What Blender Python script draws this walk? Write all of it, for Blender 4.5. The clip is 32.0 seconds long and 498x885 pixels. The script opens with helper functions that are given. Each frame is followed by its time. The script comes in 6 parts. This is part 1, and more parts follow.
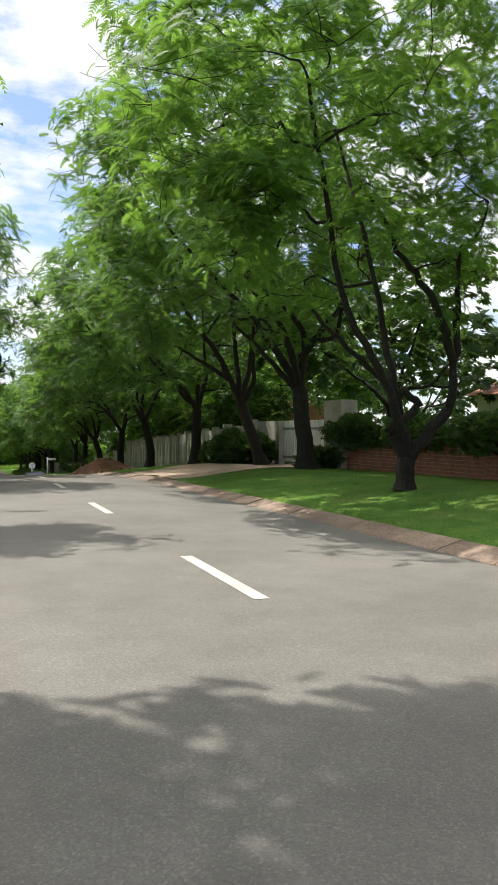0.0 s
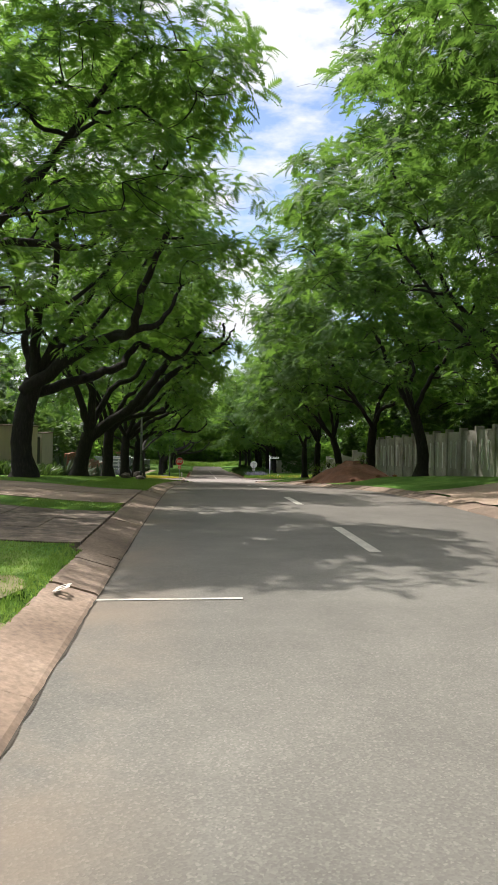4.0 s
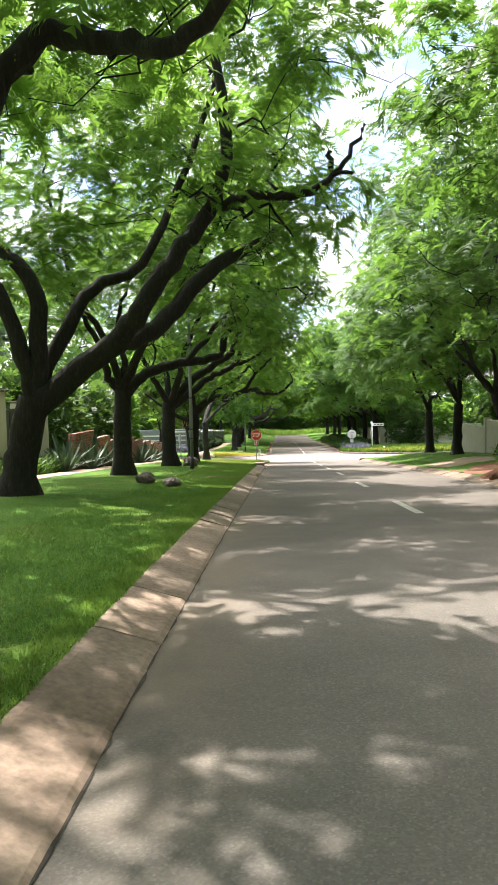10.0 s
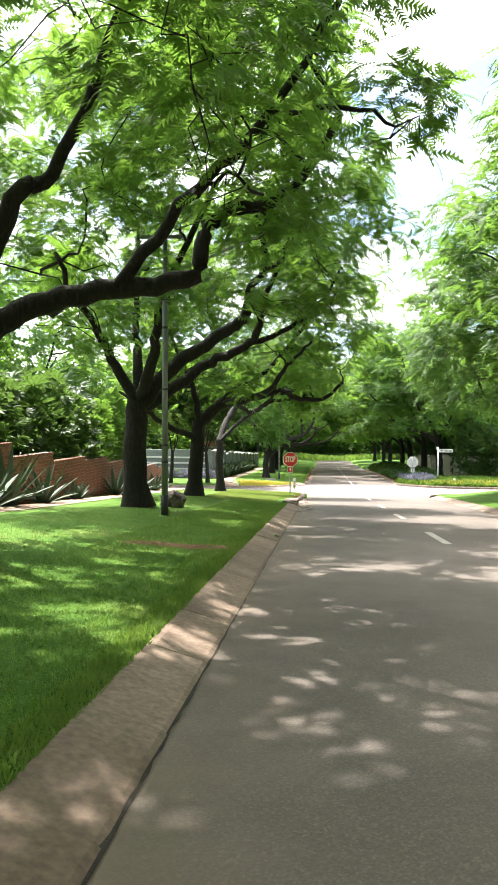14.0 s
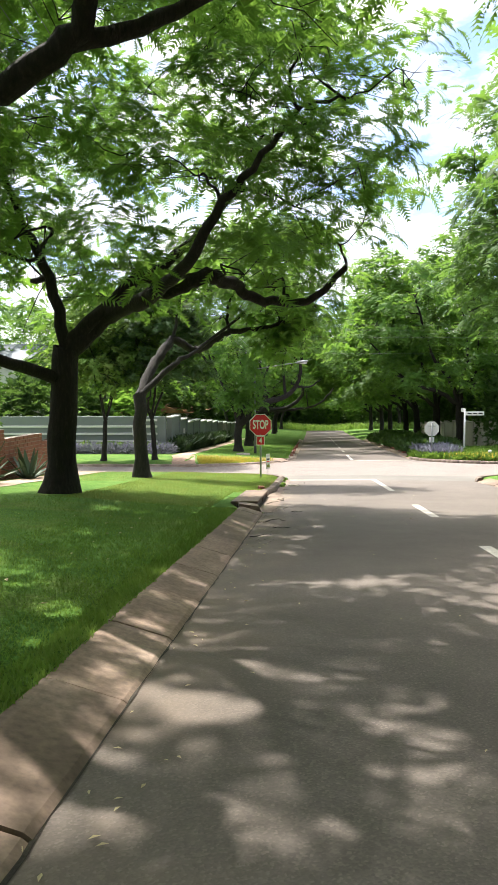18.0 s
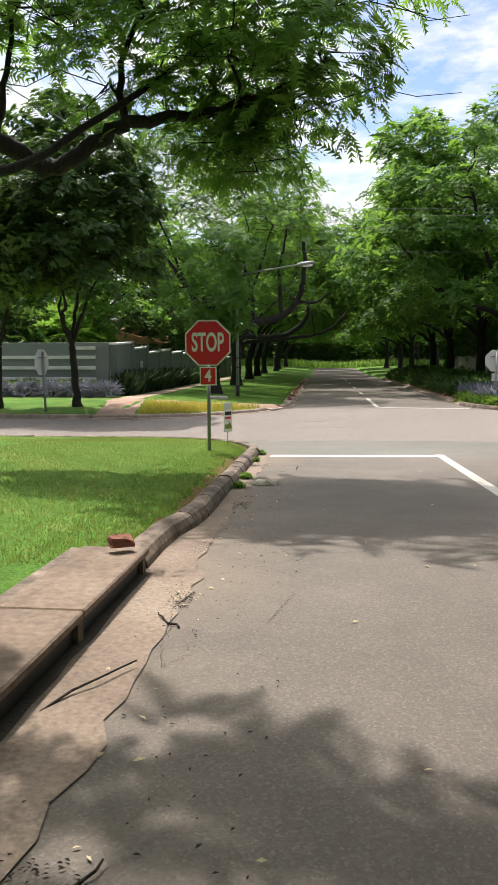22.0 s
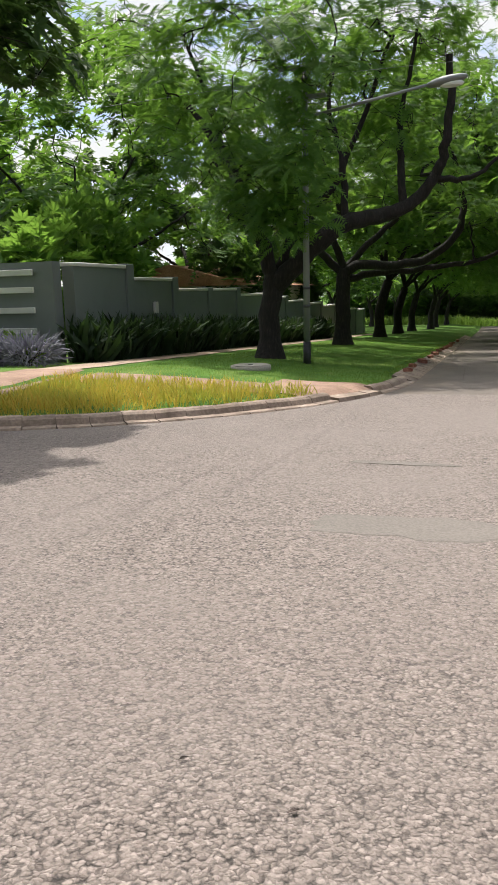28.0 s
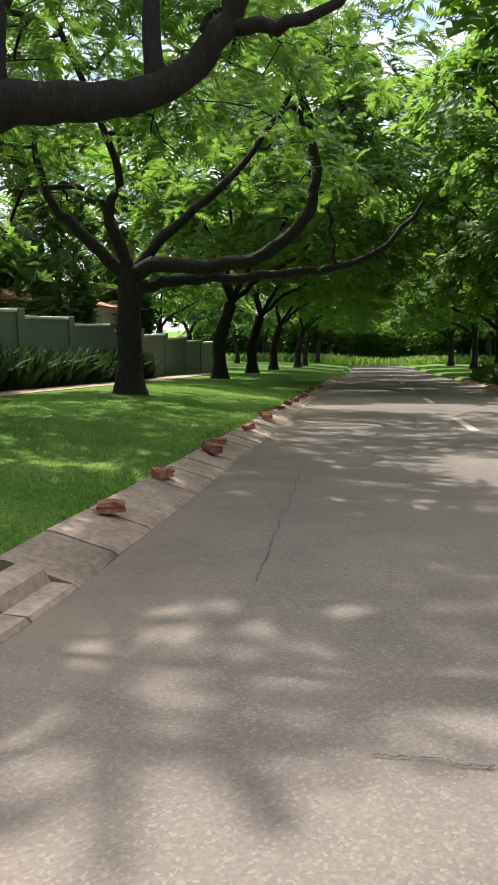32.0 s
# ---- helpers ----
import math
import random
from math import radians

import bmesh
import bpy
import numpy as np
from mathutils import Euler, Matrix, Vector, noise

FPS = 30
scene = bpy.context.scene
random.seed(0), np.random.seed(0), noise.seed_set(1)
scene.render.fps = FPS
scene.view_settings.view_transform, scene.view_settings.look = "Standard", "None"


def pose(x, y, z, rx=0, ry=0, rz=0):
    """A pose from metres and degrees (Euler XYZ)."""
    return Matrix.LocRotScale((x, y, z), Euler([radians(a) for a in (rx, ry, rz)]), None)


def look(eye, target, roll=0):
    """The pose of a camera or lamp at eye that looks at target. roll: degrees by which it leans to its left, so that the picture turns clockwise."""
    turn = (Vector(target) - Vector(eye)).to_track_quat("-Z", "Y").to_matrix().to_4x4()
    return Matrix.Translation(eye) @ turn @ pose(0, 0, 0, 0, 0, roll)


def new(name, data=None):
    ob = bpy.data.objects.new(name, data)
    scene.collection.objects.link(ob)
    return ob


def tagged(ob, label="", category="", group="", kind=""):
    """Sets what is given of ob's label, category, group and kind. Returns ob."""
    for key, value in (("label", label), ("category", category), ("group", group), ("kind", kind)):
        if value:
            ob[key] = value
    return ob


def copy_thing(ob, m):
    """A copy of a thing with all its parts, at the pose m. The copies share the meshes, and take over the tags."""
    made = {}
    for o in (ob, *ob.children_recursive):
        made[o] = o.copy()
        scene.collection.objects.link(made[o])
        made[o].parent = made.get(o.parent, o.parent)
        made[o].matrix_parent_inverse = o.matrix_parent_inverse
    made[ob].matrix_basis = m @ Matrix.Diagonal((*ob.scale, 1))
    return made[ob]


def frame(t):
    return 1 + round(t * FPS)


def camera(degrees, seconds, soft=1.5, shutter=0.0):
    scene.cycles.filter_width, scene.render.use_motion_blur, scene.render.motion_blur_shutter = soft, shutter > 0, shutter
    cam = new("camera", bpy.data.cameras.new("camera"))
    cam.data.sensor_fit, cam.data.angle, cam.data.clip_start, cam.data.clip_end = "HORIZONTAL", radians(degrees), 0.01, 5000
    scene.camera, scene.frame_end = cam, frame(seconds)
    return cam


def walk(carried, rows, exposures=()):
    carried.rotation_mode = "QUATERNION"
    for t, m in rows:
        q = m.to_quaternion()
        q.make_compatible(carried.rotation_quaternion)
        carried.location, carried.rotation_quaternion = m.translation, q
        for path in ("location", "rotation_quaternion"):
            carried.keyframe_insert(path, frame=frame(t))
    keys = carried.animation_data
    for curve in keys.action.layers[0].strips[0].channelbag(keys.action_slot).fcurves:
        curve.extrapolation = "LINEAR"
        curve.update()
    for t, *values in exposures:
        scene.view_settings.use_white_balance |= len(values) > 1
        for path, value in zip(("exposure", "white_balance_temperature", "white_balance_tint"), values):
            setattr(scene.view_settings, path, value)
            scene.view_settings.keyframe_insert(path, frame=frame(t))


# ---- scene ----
cam = camera(36.9, 32.0, 1.1)
METRES, EYE, TURN = 78.5, 1.2, -20.1
# seconds, path x, y, z, yaw, pitch, roll
ROWS = [
    (0.0, -0.0004, 0.0034, -0.0014, 0.03, -0.65, -0.69),
    (0.5, -0.0062, 0.0198, -0.0013, 4.54, -0.42, -0.45),
    (1.0, -0.0119, 0.0361, -0.0013, 8.11, -0.27, -1.06),
    (1.5, -0.0177, 0.0523, -0.0014, 11.01, -0.27, -1.48),
    (2.0, -0.0234, 0.0685, -0.0016, 12.97, -0.39, -1.59),
    (2.5, -0.0289, 0.0845, -0.0017, 14.18, -0.39, -1.70),
    (3.0, -0.0343, 0.1002, -0.0019, 15.09, -0.68, -1.76),
    (3.5, -0.0396, 0.1156, -0.0022, 15.90, -0.98, -1.20),
    (5.5, -0.0604, 0.1759, -0.0040, 16.91, -1.45, -1.08),
    (6.0, -0.0656, 0.1909, -0.0040, 18.79, -1.61, -1.23),
    (6.5, -0.0713, 0.2054, -0.0041, 21.03, -1.63, -1.13),
    (7.0, -0.0774, 0.2195, -0.0044, 22.26, -1.56, -0.35),
    (7.5, -0.0833, 0.2335, -0.0049, 22.30, -1.56, -0.07),
    (8.0, -0.0890, 0.2477, -0.0050, 21.81, -1.72, 0.37),
    (8.5, -0.0945, 0.2621, -0.0052, 21.50, -2.26, 1.11),
    (9.0, -0.0997, 0.2768, -0.0055, 21.74, -2.94, 1.46),
    (9.5, -0.1049, 0.2916, -0.0059, 21.99, -3.53, 1.21),
    (10.0, -0.1101, 0.3065, -0.0065, 22.31, -3.77, 1.21),
    (10.5, -0.1155, 0.3216, -0.0073, 22.96, -3.51, 1.34),
    (11.0, -0.1211, 0.3368, -0.0081, 23.78, -3.03, 0.93),
    (11.5, -0.1267, 0.3523, -0.0091, 24.39, -2.38, 1.02),
    (12.0, -0.1324, 0.3681, -0.0101, 24.89, -1.74, 0.81),
    (12.5, -0.1380, 0.3843, -0.0111, 24.79, -1.69, 0.17),
    (13.0, -0.1438, 0.4006, -0.0121, 24.85, -1.83, -0.40),
    (13.5, -0.1499, 0.4168, -0.0132, 25.31, -1.90, -0.65),
    (15.5, -0.1757, 0.4815, -0.0176, 26.56, -2.02, 1.53),
    (16.0, -0.1814, 0.4982, -0.0189, 26.49, -2.67, 2.33),
    (16.5, -0.1869, 0.5150, -0.0202, 27.08, -3.20, 2.62),
    (17.0, -0.1925, 0.5317, -0.0216, 27.91, -3.40, 2.76),
    (17.5, -0.1979, 0.5486, -0.0230, 27.56, -3.68, 2.13),
    (18.0, -0.2032, 0.5655, -0.0242, 24.90, -4.05, 0.34),
    (18.5, -0.2082, 0.5825, -0.0254, 19.89, -4.46, -1.14),
    (19.0, -0.2132, 0.5994, -0.0264, 18.63, -5.45, -2.33),
    (19.5, -0.2187, 0.6159, -0.0277, 20.00, -6.53, -2.59),
    (20.0, -0.2245, 0.6320, -0.0289, 20.46, -7.26, -2.38),
    (20.5, -0.2301, 0.6474, -0.0301, 20.87, -7.88, -2.08),
    (21.0, -0.2358, 0.6623, -0.0312, 22.01, -8.33, -1.66),
    (21.5, -0.2418, 0.6766, -0.0325, 23.79, -8.73, -0.31),
    (22.0, -0.2479, 0.6904, -0.0339, 25.55, -8.72, 0.28),
    (22.5, -0.2542, 0.7039, -0.0352, 27.31, -8.12, 0.57),
    (23.0, -0.2603, 0.7171, -0.0364, 28.81, -7.49, 1.40),
    (23.5, -0.2662, 0.7302, -0.0375, 28.85, -7.14, 2.32),
    (24.0, -0.2712, 0.7431, -0.0387, 27.21, -7.29, 2.30),
    (24.5, -0.2754, 0.7558, -0.0400, 25.74, -7.50, 1.92),
    (26.5, -0.2884, 0.8041, -0.0449, 29.81, -11.18, 0.77),
    (27.0, -0.2914, 0.8155, -0.0458, 33.76, -11.76, 1.27),
    (27.5, -0.2946, 0.8266, -0.0466, 36.57, -11.55, 1.54),
    (28.0, -0.2984, 0.8378, -0.0472, 37.91, -11.31, 1.42),
    (28.5, -0.3026, 0.8492, -0.0478, 39.40, -10.71, 1.34),
    (29.0, -0.3072, 0.8610, -0.0481, 41.65, -9.89, 1.64),
    (29.5, -0.3122, 0.8732, -0.0482, 42.85, -9.12, 1.83),
    (30.0, -0.3170, 0.8861, -0.0486, 39.76, -9.04, 1.57),
    (30.5, -0.3217, 0.8996, -0.0494, 36.06, -9.20, 1.33),
    (31.0, -0.3263, 0.9131, -0.0502, 33.04, -9.46, 0.20),
    (31.5, -0.3308, 0.9265, -0.0509, 30.64, -9.36, -0.08),
    (32.0, -0.3354, 0.9400, -0.0515, 28.95, -8.79, -0.29),
]
walk(cam, [(t, pose(0, 0, EYE, 0, 0, TURN) @ pose(METRES * x, METRES * y, METRES * z, 90 + pitch, roll, yaw)) for t, x, y, z, yaw, pitch, roll in ROWS],
     exposures=((0, 0.88), (1, 0.6), (2, 0.9), (3, 0.5), (5.5, 1.55), (8, 1.7), (10, 1.88), (11, 1.9), (13, 2.1), (16, 1.95), (17, 1.75), (18, 1.55), (19, 1.55), (20, 1.45), (22, 0.85), (23, 0.7), (24, 0.72), (27, 0.4), (28, 0.65), (30, 0.55), (31, 0.85), (32, 1.25)))

# ---- light ----
world = bpy.data.worlds.new("world")
scene.world = world
world.use_nodes = True
SUN_FROM = Vector((-0.26, 0.41, 0.876)).normalized()


def make_sky():
    nt = world.node_tree
    nt.nodes.clear()
    out = nt.nodes.new("ShaderNodeOutputWorld")
    bg = nt.nodes.new("ShaderNodeBackground")
    sky = nt.nodes.new("ShaderNodeTexSky")
    sky.sky_type = "NISHITA"
    sky.sun_disc = False
    sky.sun_elevation = math.asin(SUN_FROM.z)
    sky.sun_rotation = math.atan2(SUN_FROM.x, SUN_FROM.y)
    coord = nt.nodes.new("ShaderNodeTexCoord")
    mapn = nt.nodes.new("ShaderNodeMapping")
    mapn.inputs["Scale"].default_value = (1.0, 1.0, 2.6)
    n1 = nt.nodes.new("ShaderNodeTexNoise")
    n1.inputs["Scale"].default_value = 6.0
    n1.inputs["Detail"].default_value = 8.0
    n1.inputs["Roughness"].default_value = 0.6
    ramp = nt.nodes.new("ShaderNodeValToRGB")
    ramp.color_ramp.elements[0].position = 0.39
    ramp.color_ramp.elements[1].position = 0.54
    # thin cloud shines more towards the sun
    toward = nt.nodes.new("ShaderNodeVectorMath")
    toward.operation = "DOT_PRODUCT"
    toward.inputs[1].default_value = SUN_FROM
    nt.links.new(coord.outputs["Generated"], toward.inputs[0])
    cloud = nt.nodes.new("ShaderNodeValToRGB")
    cloud.color_ramp.elements[0].position, cloud.color_ramp.elements[0].color = 0.8, (4.0, 4.05, 4.1, 1)
    cloud.color_ramp.elements[1].position, cloud.color_ramp.elements[1].color = 1.0, (34.0, 33.0, 31.0, 1)
    nt.links.new(toward.outputs["Value"], cloud.inputs["Fac"])
    mix = nt.nodes.new("ShaderNodeMix")
    mix.data_type = "RGBA"
    nt.links.new(cloud.outputs["Color"], mix.inputs[7])
    nt.links.new(coord.outputs["Generated"], mapn.inputs["Vector"])
    nt.links.new(mapn.outputs[0], n1.inputs["Vector"])
    nt.links.new(n1.outputs["Fac"], ramp.inputs["Fac"])
    nt.links.new(ramp.outputs["Color"], mix.inputs[0])
    deep = nt.nodes.new("ShaderNodeMix")
    deep.data_type = "RGBA"
    deep.blend_type = "MULTIPLY"
    deep.inputs[0].default_value = 1.0
    deep.inputs[7].default_value = (0.6, 0.62, 0.72, 1)
    nt.links.new(sky.outputs[0], deep.inputs[6])
    nt.links.new(deep.outputs[2], mix.inputs[6])
    nt.links.new(mix.outputs[2], bg.inputs["Color"])
    bg.inputs["Strength"].default_value = 0.15
    nt.links.new(bg.outputs[0], out.inputs[0])


make_sky()
sun_data = bpy.data.lights.new("sun", "SUN")
sun_data.energy = 3.5
sun_data.angle = radians(0.6)
sun_data.color = (1.0, 0.95, 0.87)
sun = new("sun", sun_data)
sun.matrix_world = look(SUN_FROM * 60, (0, 0, 0))

# ---- materials ----
def material(name):
    m = bpy.data.materials.new(name)
    m.use_nodes = True
    nt = m.node_tree
    return m, nt, nt.nodes["Principled BSDF"]


def noise_node(nt, scale, detail=4.0, rough=0.55, vec=None):
    n = nt.nodes.new("ShaderNodeTexNoise")
    n.inputs["Scale"].default_value = scale
    n.inputs["Detail"].default_value = detail
    n.inputs["Roughness"].default_value = rough
    if vec is not None:
        nt.links.new(vec, n.inputs["Vector"])
    return n.outputs["Fac"]


def ramp_node(nt, fac, stops):
    r = nt.nodes.new("ShaderNodeValToRGB")
    els = r.color_ramp.elements
    while len(els) < len(stops):
        els.new(0.5)
    for e, (p, c) in zip(els, stops):
        e.position = p
        e.color = (*c, 1) if len(c) == 3 else c
    nt.links.new(fac, r.inputs["Fac"])
    return r.outputs["Color"]


def mix_node(nt, fac, a, b, mode="MIX"):
    m = nt.nodes.new("ShaderNodeMix")
    m.data_type = "RGBA"
    m.blend_type = mode
    for sock, v in ((0, fac), (6, a), (7, b)):
        if isinstance(v, (int, float)):
            m.inputs[sock].default_value = v
        elif isinstance(v, tuple):
            m.inputs[sock].default_value = (*v, 1)
        else:
            nt.links.new(v, m.inputs[sock])
    return m.outputs[2]


def bump_node(nt, bsdf, height, strength=0.4, dist=0.01):
    b = nt.nodes.new("ShaderNodeBump")
    b.inputs["Strength"].default_value = strength
    b.inputs["Distance"].default_value = dist
    nt.links.new(height, b.inputs["Height"])
    nt.links.new(b.outputs[0], bsdf.inputs["Normal"])


def world_pos(nt):
    return nt.nodes.new("ShaderNodeNewGeometry").outputs["Position"]


def stony(name, dark, mid, light, big=0.7, fine=60.0, rough=0.85, bump=0.4, dist=0.006, random_shift=0.0):
    """A mineral surface: broad stains, fine grain and relief."""
    m, nt, bs = material(name)
    pos = world_pos(nt)
    broad = ramp_node(nt, noise_node(nt, big, 6.0, 0.6, pos), [(0.3, dark), (0.52, mid), (0.75, light)])
    grain = noise_node(nt, fine, 3.0, 0.6, pos)
    col = mix_node(nt, 0.55, broad, ramp_node(nt, grain, [(0.3, (0.25, 0.25, 0.25)), (0.7, (0.75, 0.75, 0.75))]), "OVERLAY")
    if random_shift:
        info = nt.nodes.new("ShaderNodeObjectInfo")
        col = mix_node(nt, random_shift, col, ramp_node(nt, info.outputs["Random"], [(0.0, (0.2, 0.2, 0.2)), (1.0, (0.8, 0.8, 0.8))]), "OVERLAY")
    nt.links.new(col, bs.inputs["Base Color"])
    bs.inputs["Roughness"].default_value = rough
    bump_node(nt, bs, grain, bump, dist)
    return m


def make_asphalt(name="asphalt", warm=1.0, dusty=0.75, worn=0.3):
    """Worn asphalt; warm tints it, dusty is the red dust along the kerb and the warmer far tint, worn the blotches."""
    m, nt, bs = material(name)
    pos = world_pos(nt)
    broad = ramp_node(nt, noise_node(nt, 0.35, 6.0, 0.62, pos), [(0.3, (0.118 * warm, 0.108, 0.097)), (0.5, (0.145 * warm, 0.134, 0.12)), (0.72, (0.178 * warm, 0.165, 0.148))])
    vor = nt.nodes.new("ShaderNodeTexVoronoi")
    vor.inputs["Scale"].default_value = 115.0
    nt.links.new(pos, vor.inputs["Vector"])
    chips = ramp_node(nt, vor.outputs["Color"], [(0.2, (0.2, 0.2, 0.2)), (0.72, (0.52, 0.52, 0.52)), (0.9, (0.9, 0.9, 0.9))])
    col = mix_node(nt, 0.3, broad, chips, "OVERLAY")
    # the tint turns warmer and slightly darker between y 18 and 34
    sx = nt.nodes.new("ShaderNodeSeparateXYZ")
    nt.links.new(pos, sx.inputs[0])
    far = nt.nodes.new("ShaderNodeMapRange")
    far.inputs[1].default_value, far.inputs[2].default_value = 18.0, 34.0
    far.inputs[4].default_value = min(1.0, dusty * 1.34)
    nt.links.new(sx.outputs[1], far.inputs[0])
    col = mix_node(nt, far.outputs[0], col, mix_node(nt, 1.0, col, (1.0, 0.9, 0.88), "MULTIPLY"))
    # worn and greasy blotches
    blot = ramp_node(nt, noise_node(nt, 2.4, 5.0, 0.58, pos), [(0.32, (0.34, 0.34, 0.34)), (0.7, (0.64, 0.64, 0.64))])
    col = mix_node(nt, worn, col, blot, "OVERLAY")
    # reddish dust washed against the left kerb
    near = ramp_node(nt, sx.outputs[0], [(0.0, (dusty, dusty, dusty)), (0.55, (0, 0, 0))])
    shift = nt.nodes.new("ShaderNodeMapRange")
    shift.inputs[1].default_value, shift.inputs[2].default_value = -0.5, 0.9
    nt.links.new(sx.outputs[0], shift.inputs[0])
    nt.links.new(shift.outputs[0], near.node.inputs[0])
    dust = mix_node(nt, 1.0, near, ramp_node(nt, noise_node(nt, 0.6, 6.0, 0.7, pos), [(0.38, (0, 0, 0)), (0.6, (1, 1, 1))]), "MULTIPLY")
    col = mix_node(nt, dust, col, (0.2, 0.152, 0.113))
    # fine cracks in some stretches
    cr = nt.nodes.new("ShaderNodeTexVoronoi")
    cr.feature = "DISTANCE_TO_EDGE"
    cr.inputs["Scale"].default_value = 2.3
    warp = nt.nodes.new("ShaderNodeTexNoise")
    warp.inputs["Scale"].default_value = 2.5
    warp.inputs["Detail"].default_value = 6.0
    nt.links.new(pos, warp.inputs["Vector"])
    nt.links.new(mix_node(nt, 0.34, pos, warp.outputs["Color"]), cr.inputs["Vector"])
    line = ramp_node(nt, cr.outputs["Distance"], [(0.0, (0.7, 0.7, 0.7)), (0.004, (0, 0, 0))])
    where = ramp_node(nt, noise_node(nt, 0.22, 2.0, 0.5, pos), [(0.5, (0, 0, 0)), (0.58, (1, 1, 1))])
    # the old surface near the crossing is the cracked one
    old = nt.nodes.new("ShaderNodeMapRange")
    old.inputs[1].default_value, old.inputs[2].default_value = 54.0, 60.0
    nt.links.new(sx.outputs[1], old.inputs[0])
    crack = mix_node(nt, 1.0, mix_node(nt, 1.0, line, where, "MULTIPLY"), old.outputs[0], "MULTIPLY")
    col = mix_node(nt, crack, col, (0.03, 0.028, 0.025))
    nt.links.new(col, bs.inputs["Base Color"])
    bs.inputs["Roughness"].default_value = 0.85
    bs.inputs["Specular IOR Level"].default_value = 0.3
    bump_node(nt, bs, vor.outputs["Distance"], 0.3, 0.003)
    return m


def make_chip_seal():
    """Coarse worn stone chips of the crossing."""
    m, nt, bs = material("chip_seal")
    pos = world_pos(nt)
    vor = nt.nodes.new("ShaderNodeTexVoronoi")
    vor.inputs["Scale"].default_value = 100.0
    vor.inputs["Randomness"].default_value = 1.0
    warp = nt.nodes.new("ShaderNodeTexNoise")
    warp.inputs["Scale"].default_value = 55.0
    warp.inputs["Detail"].default_value = 4.0
    nt.links.new(pos, warp.inputs["Vector"])
    nt.links.new(mix_node(nt, 0.02, pos, warp.outputs["Color"]), vor.inputs["Vector"])
    sep = nt.nodes.new("ShaderNodeSeparateColor")
    nt.links.new(vor.outputs["Color"], sep.inputs[0])
    chips = ramp_node(nt, sep.outputs[0], [(0.0, (0.12, 0.096, 0.085)), (0.3, (0.2, 0.163, 0.145)), (0.7, (0.24, 0.197, 0.176)), (1.0, (0.32, 0.266, 0.24))])
    edge = ramp_node(nt, vor.outputs["Distance"], [(0.36, (1, 1, 1)), (0.68, (0.18, 0.18, 0.18))])
    sunk = ramp_node(nt, noise_node(nt, 42.0, 4.0, 0.6, pos), [(0.42, (0.12, 0.12, 0.12)), (0.6, (0.95, 0.95, 0.95))])
    col = mix_node(nt, sunk, chips, mix_node(nt, 1.0, chips, edge, "MULTIPLY"))
    worn = ramp_node(nt, noise_node(nt, 0.6, 5.0, 0.6, pos), [(0.42, (0, 0, 0)), (0.62, (1, 1, 1))])
    col = mix_node(nt, worn, col, mix_node(nt, 0.55, col, (0.198, 0.166, 0.15)))
    nt.links.new(col, bs.inputs["Base Color"])
    bs.inputs["Roughness"].default_value = 0.85
    bump_node(nt, bs, vor.outputs["Distance"], 1.0, -0.007)
    return m


def make_grass_ground():
    m, nt, bs = material("lawn_ground")
    pos = world_pos(nt)
    broad = ramp_node(nt, noise_node(nt, 1.1, 8.0, 0.7, pos), [(0.3, (0.05, 0.115, 0.02)), (0.5, (0.085, 0.17, 0.03)), (0.72, (0.16, 0.2, 0.055))])
    grain = noise_node(nt, 45.0, 3.0, 0.7, pos)
    col = mix_node(nt, 0.7, broad, ramp_node(nt, grain, [(0.3, (0.2, 0.2, 0.2)), (0.7, (0.8, 0.8, 0.8))]), "OVERLAY")
    bare = ramp_node(nt, noise_node(nt, 0.33, 5.0, 0.65, pos), [(0.66, (0, 0, 0)), (0.74, (1, 1, 1))])
    col = mix_node(nt, bare, col, (0.22, 0.13, 0.075))
    nt.links.new(col, bs.inputs["Base Color"])
    bs.inputs["Roughness"].default_value = 0.9
    bs.inputs["Specular IOR Level"].default_value = 0.08
    bump_node(nt, bs, grain, 0.7, 0.03)
    return m


def leafy(name, dark, mid, light, glow, share=0.45, rough=0.5):
    """Leaves: varied green, light passing through."""
    m, nt, bs = material(name)
    geo = nt.nodes.new("ShaderNodeNewGeometry")
    isl = ramp_node(nt, geo.outputs["Random Per Island"], [(0.0, dark), (0.5, mid), (1.0, light)])
    col = mix_node(nt, 0.6, isl, ramp_node(nt, noise_node(nt, 1.5, 2.0, 0.5, geo.outputs["Position"]), [(0.3, dark), (0.7, light)]))
    nt.links.new(col, bs.inputs["Base Color"])
    bs.inputs["Roughness"].default_value = rough + 0.1
    bs.inputs["Specular IOR Level"].default_value = 0.25
    tr = nt.nodes.new("ShaderNodeBsdfTranslucent")
    nt.links.new(mix_node(nt, 0.6, col, glow), tr.inputs["Color"])
    mx = nt.nodes.new("ShaderNodeMixShader")
    mx.inputs[0].default_value = share
    nt.links.new(bs.outputs[0], mx.inputs[1])
    nt.links.new(tr.outputs[0], mx.inputs[2])
    out = nt.nodes["Material Output"]
    nt.links.new(mx.outputs[0], out.inputs["Surface"])
    return m


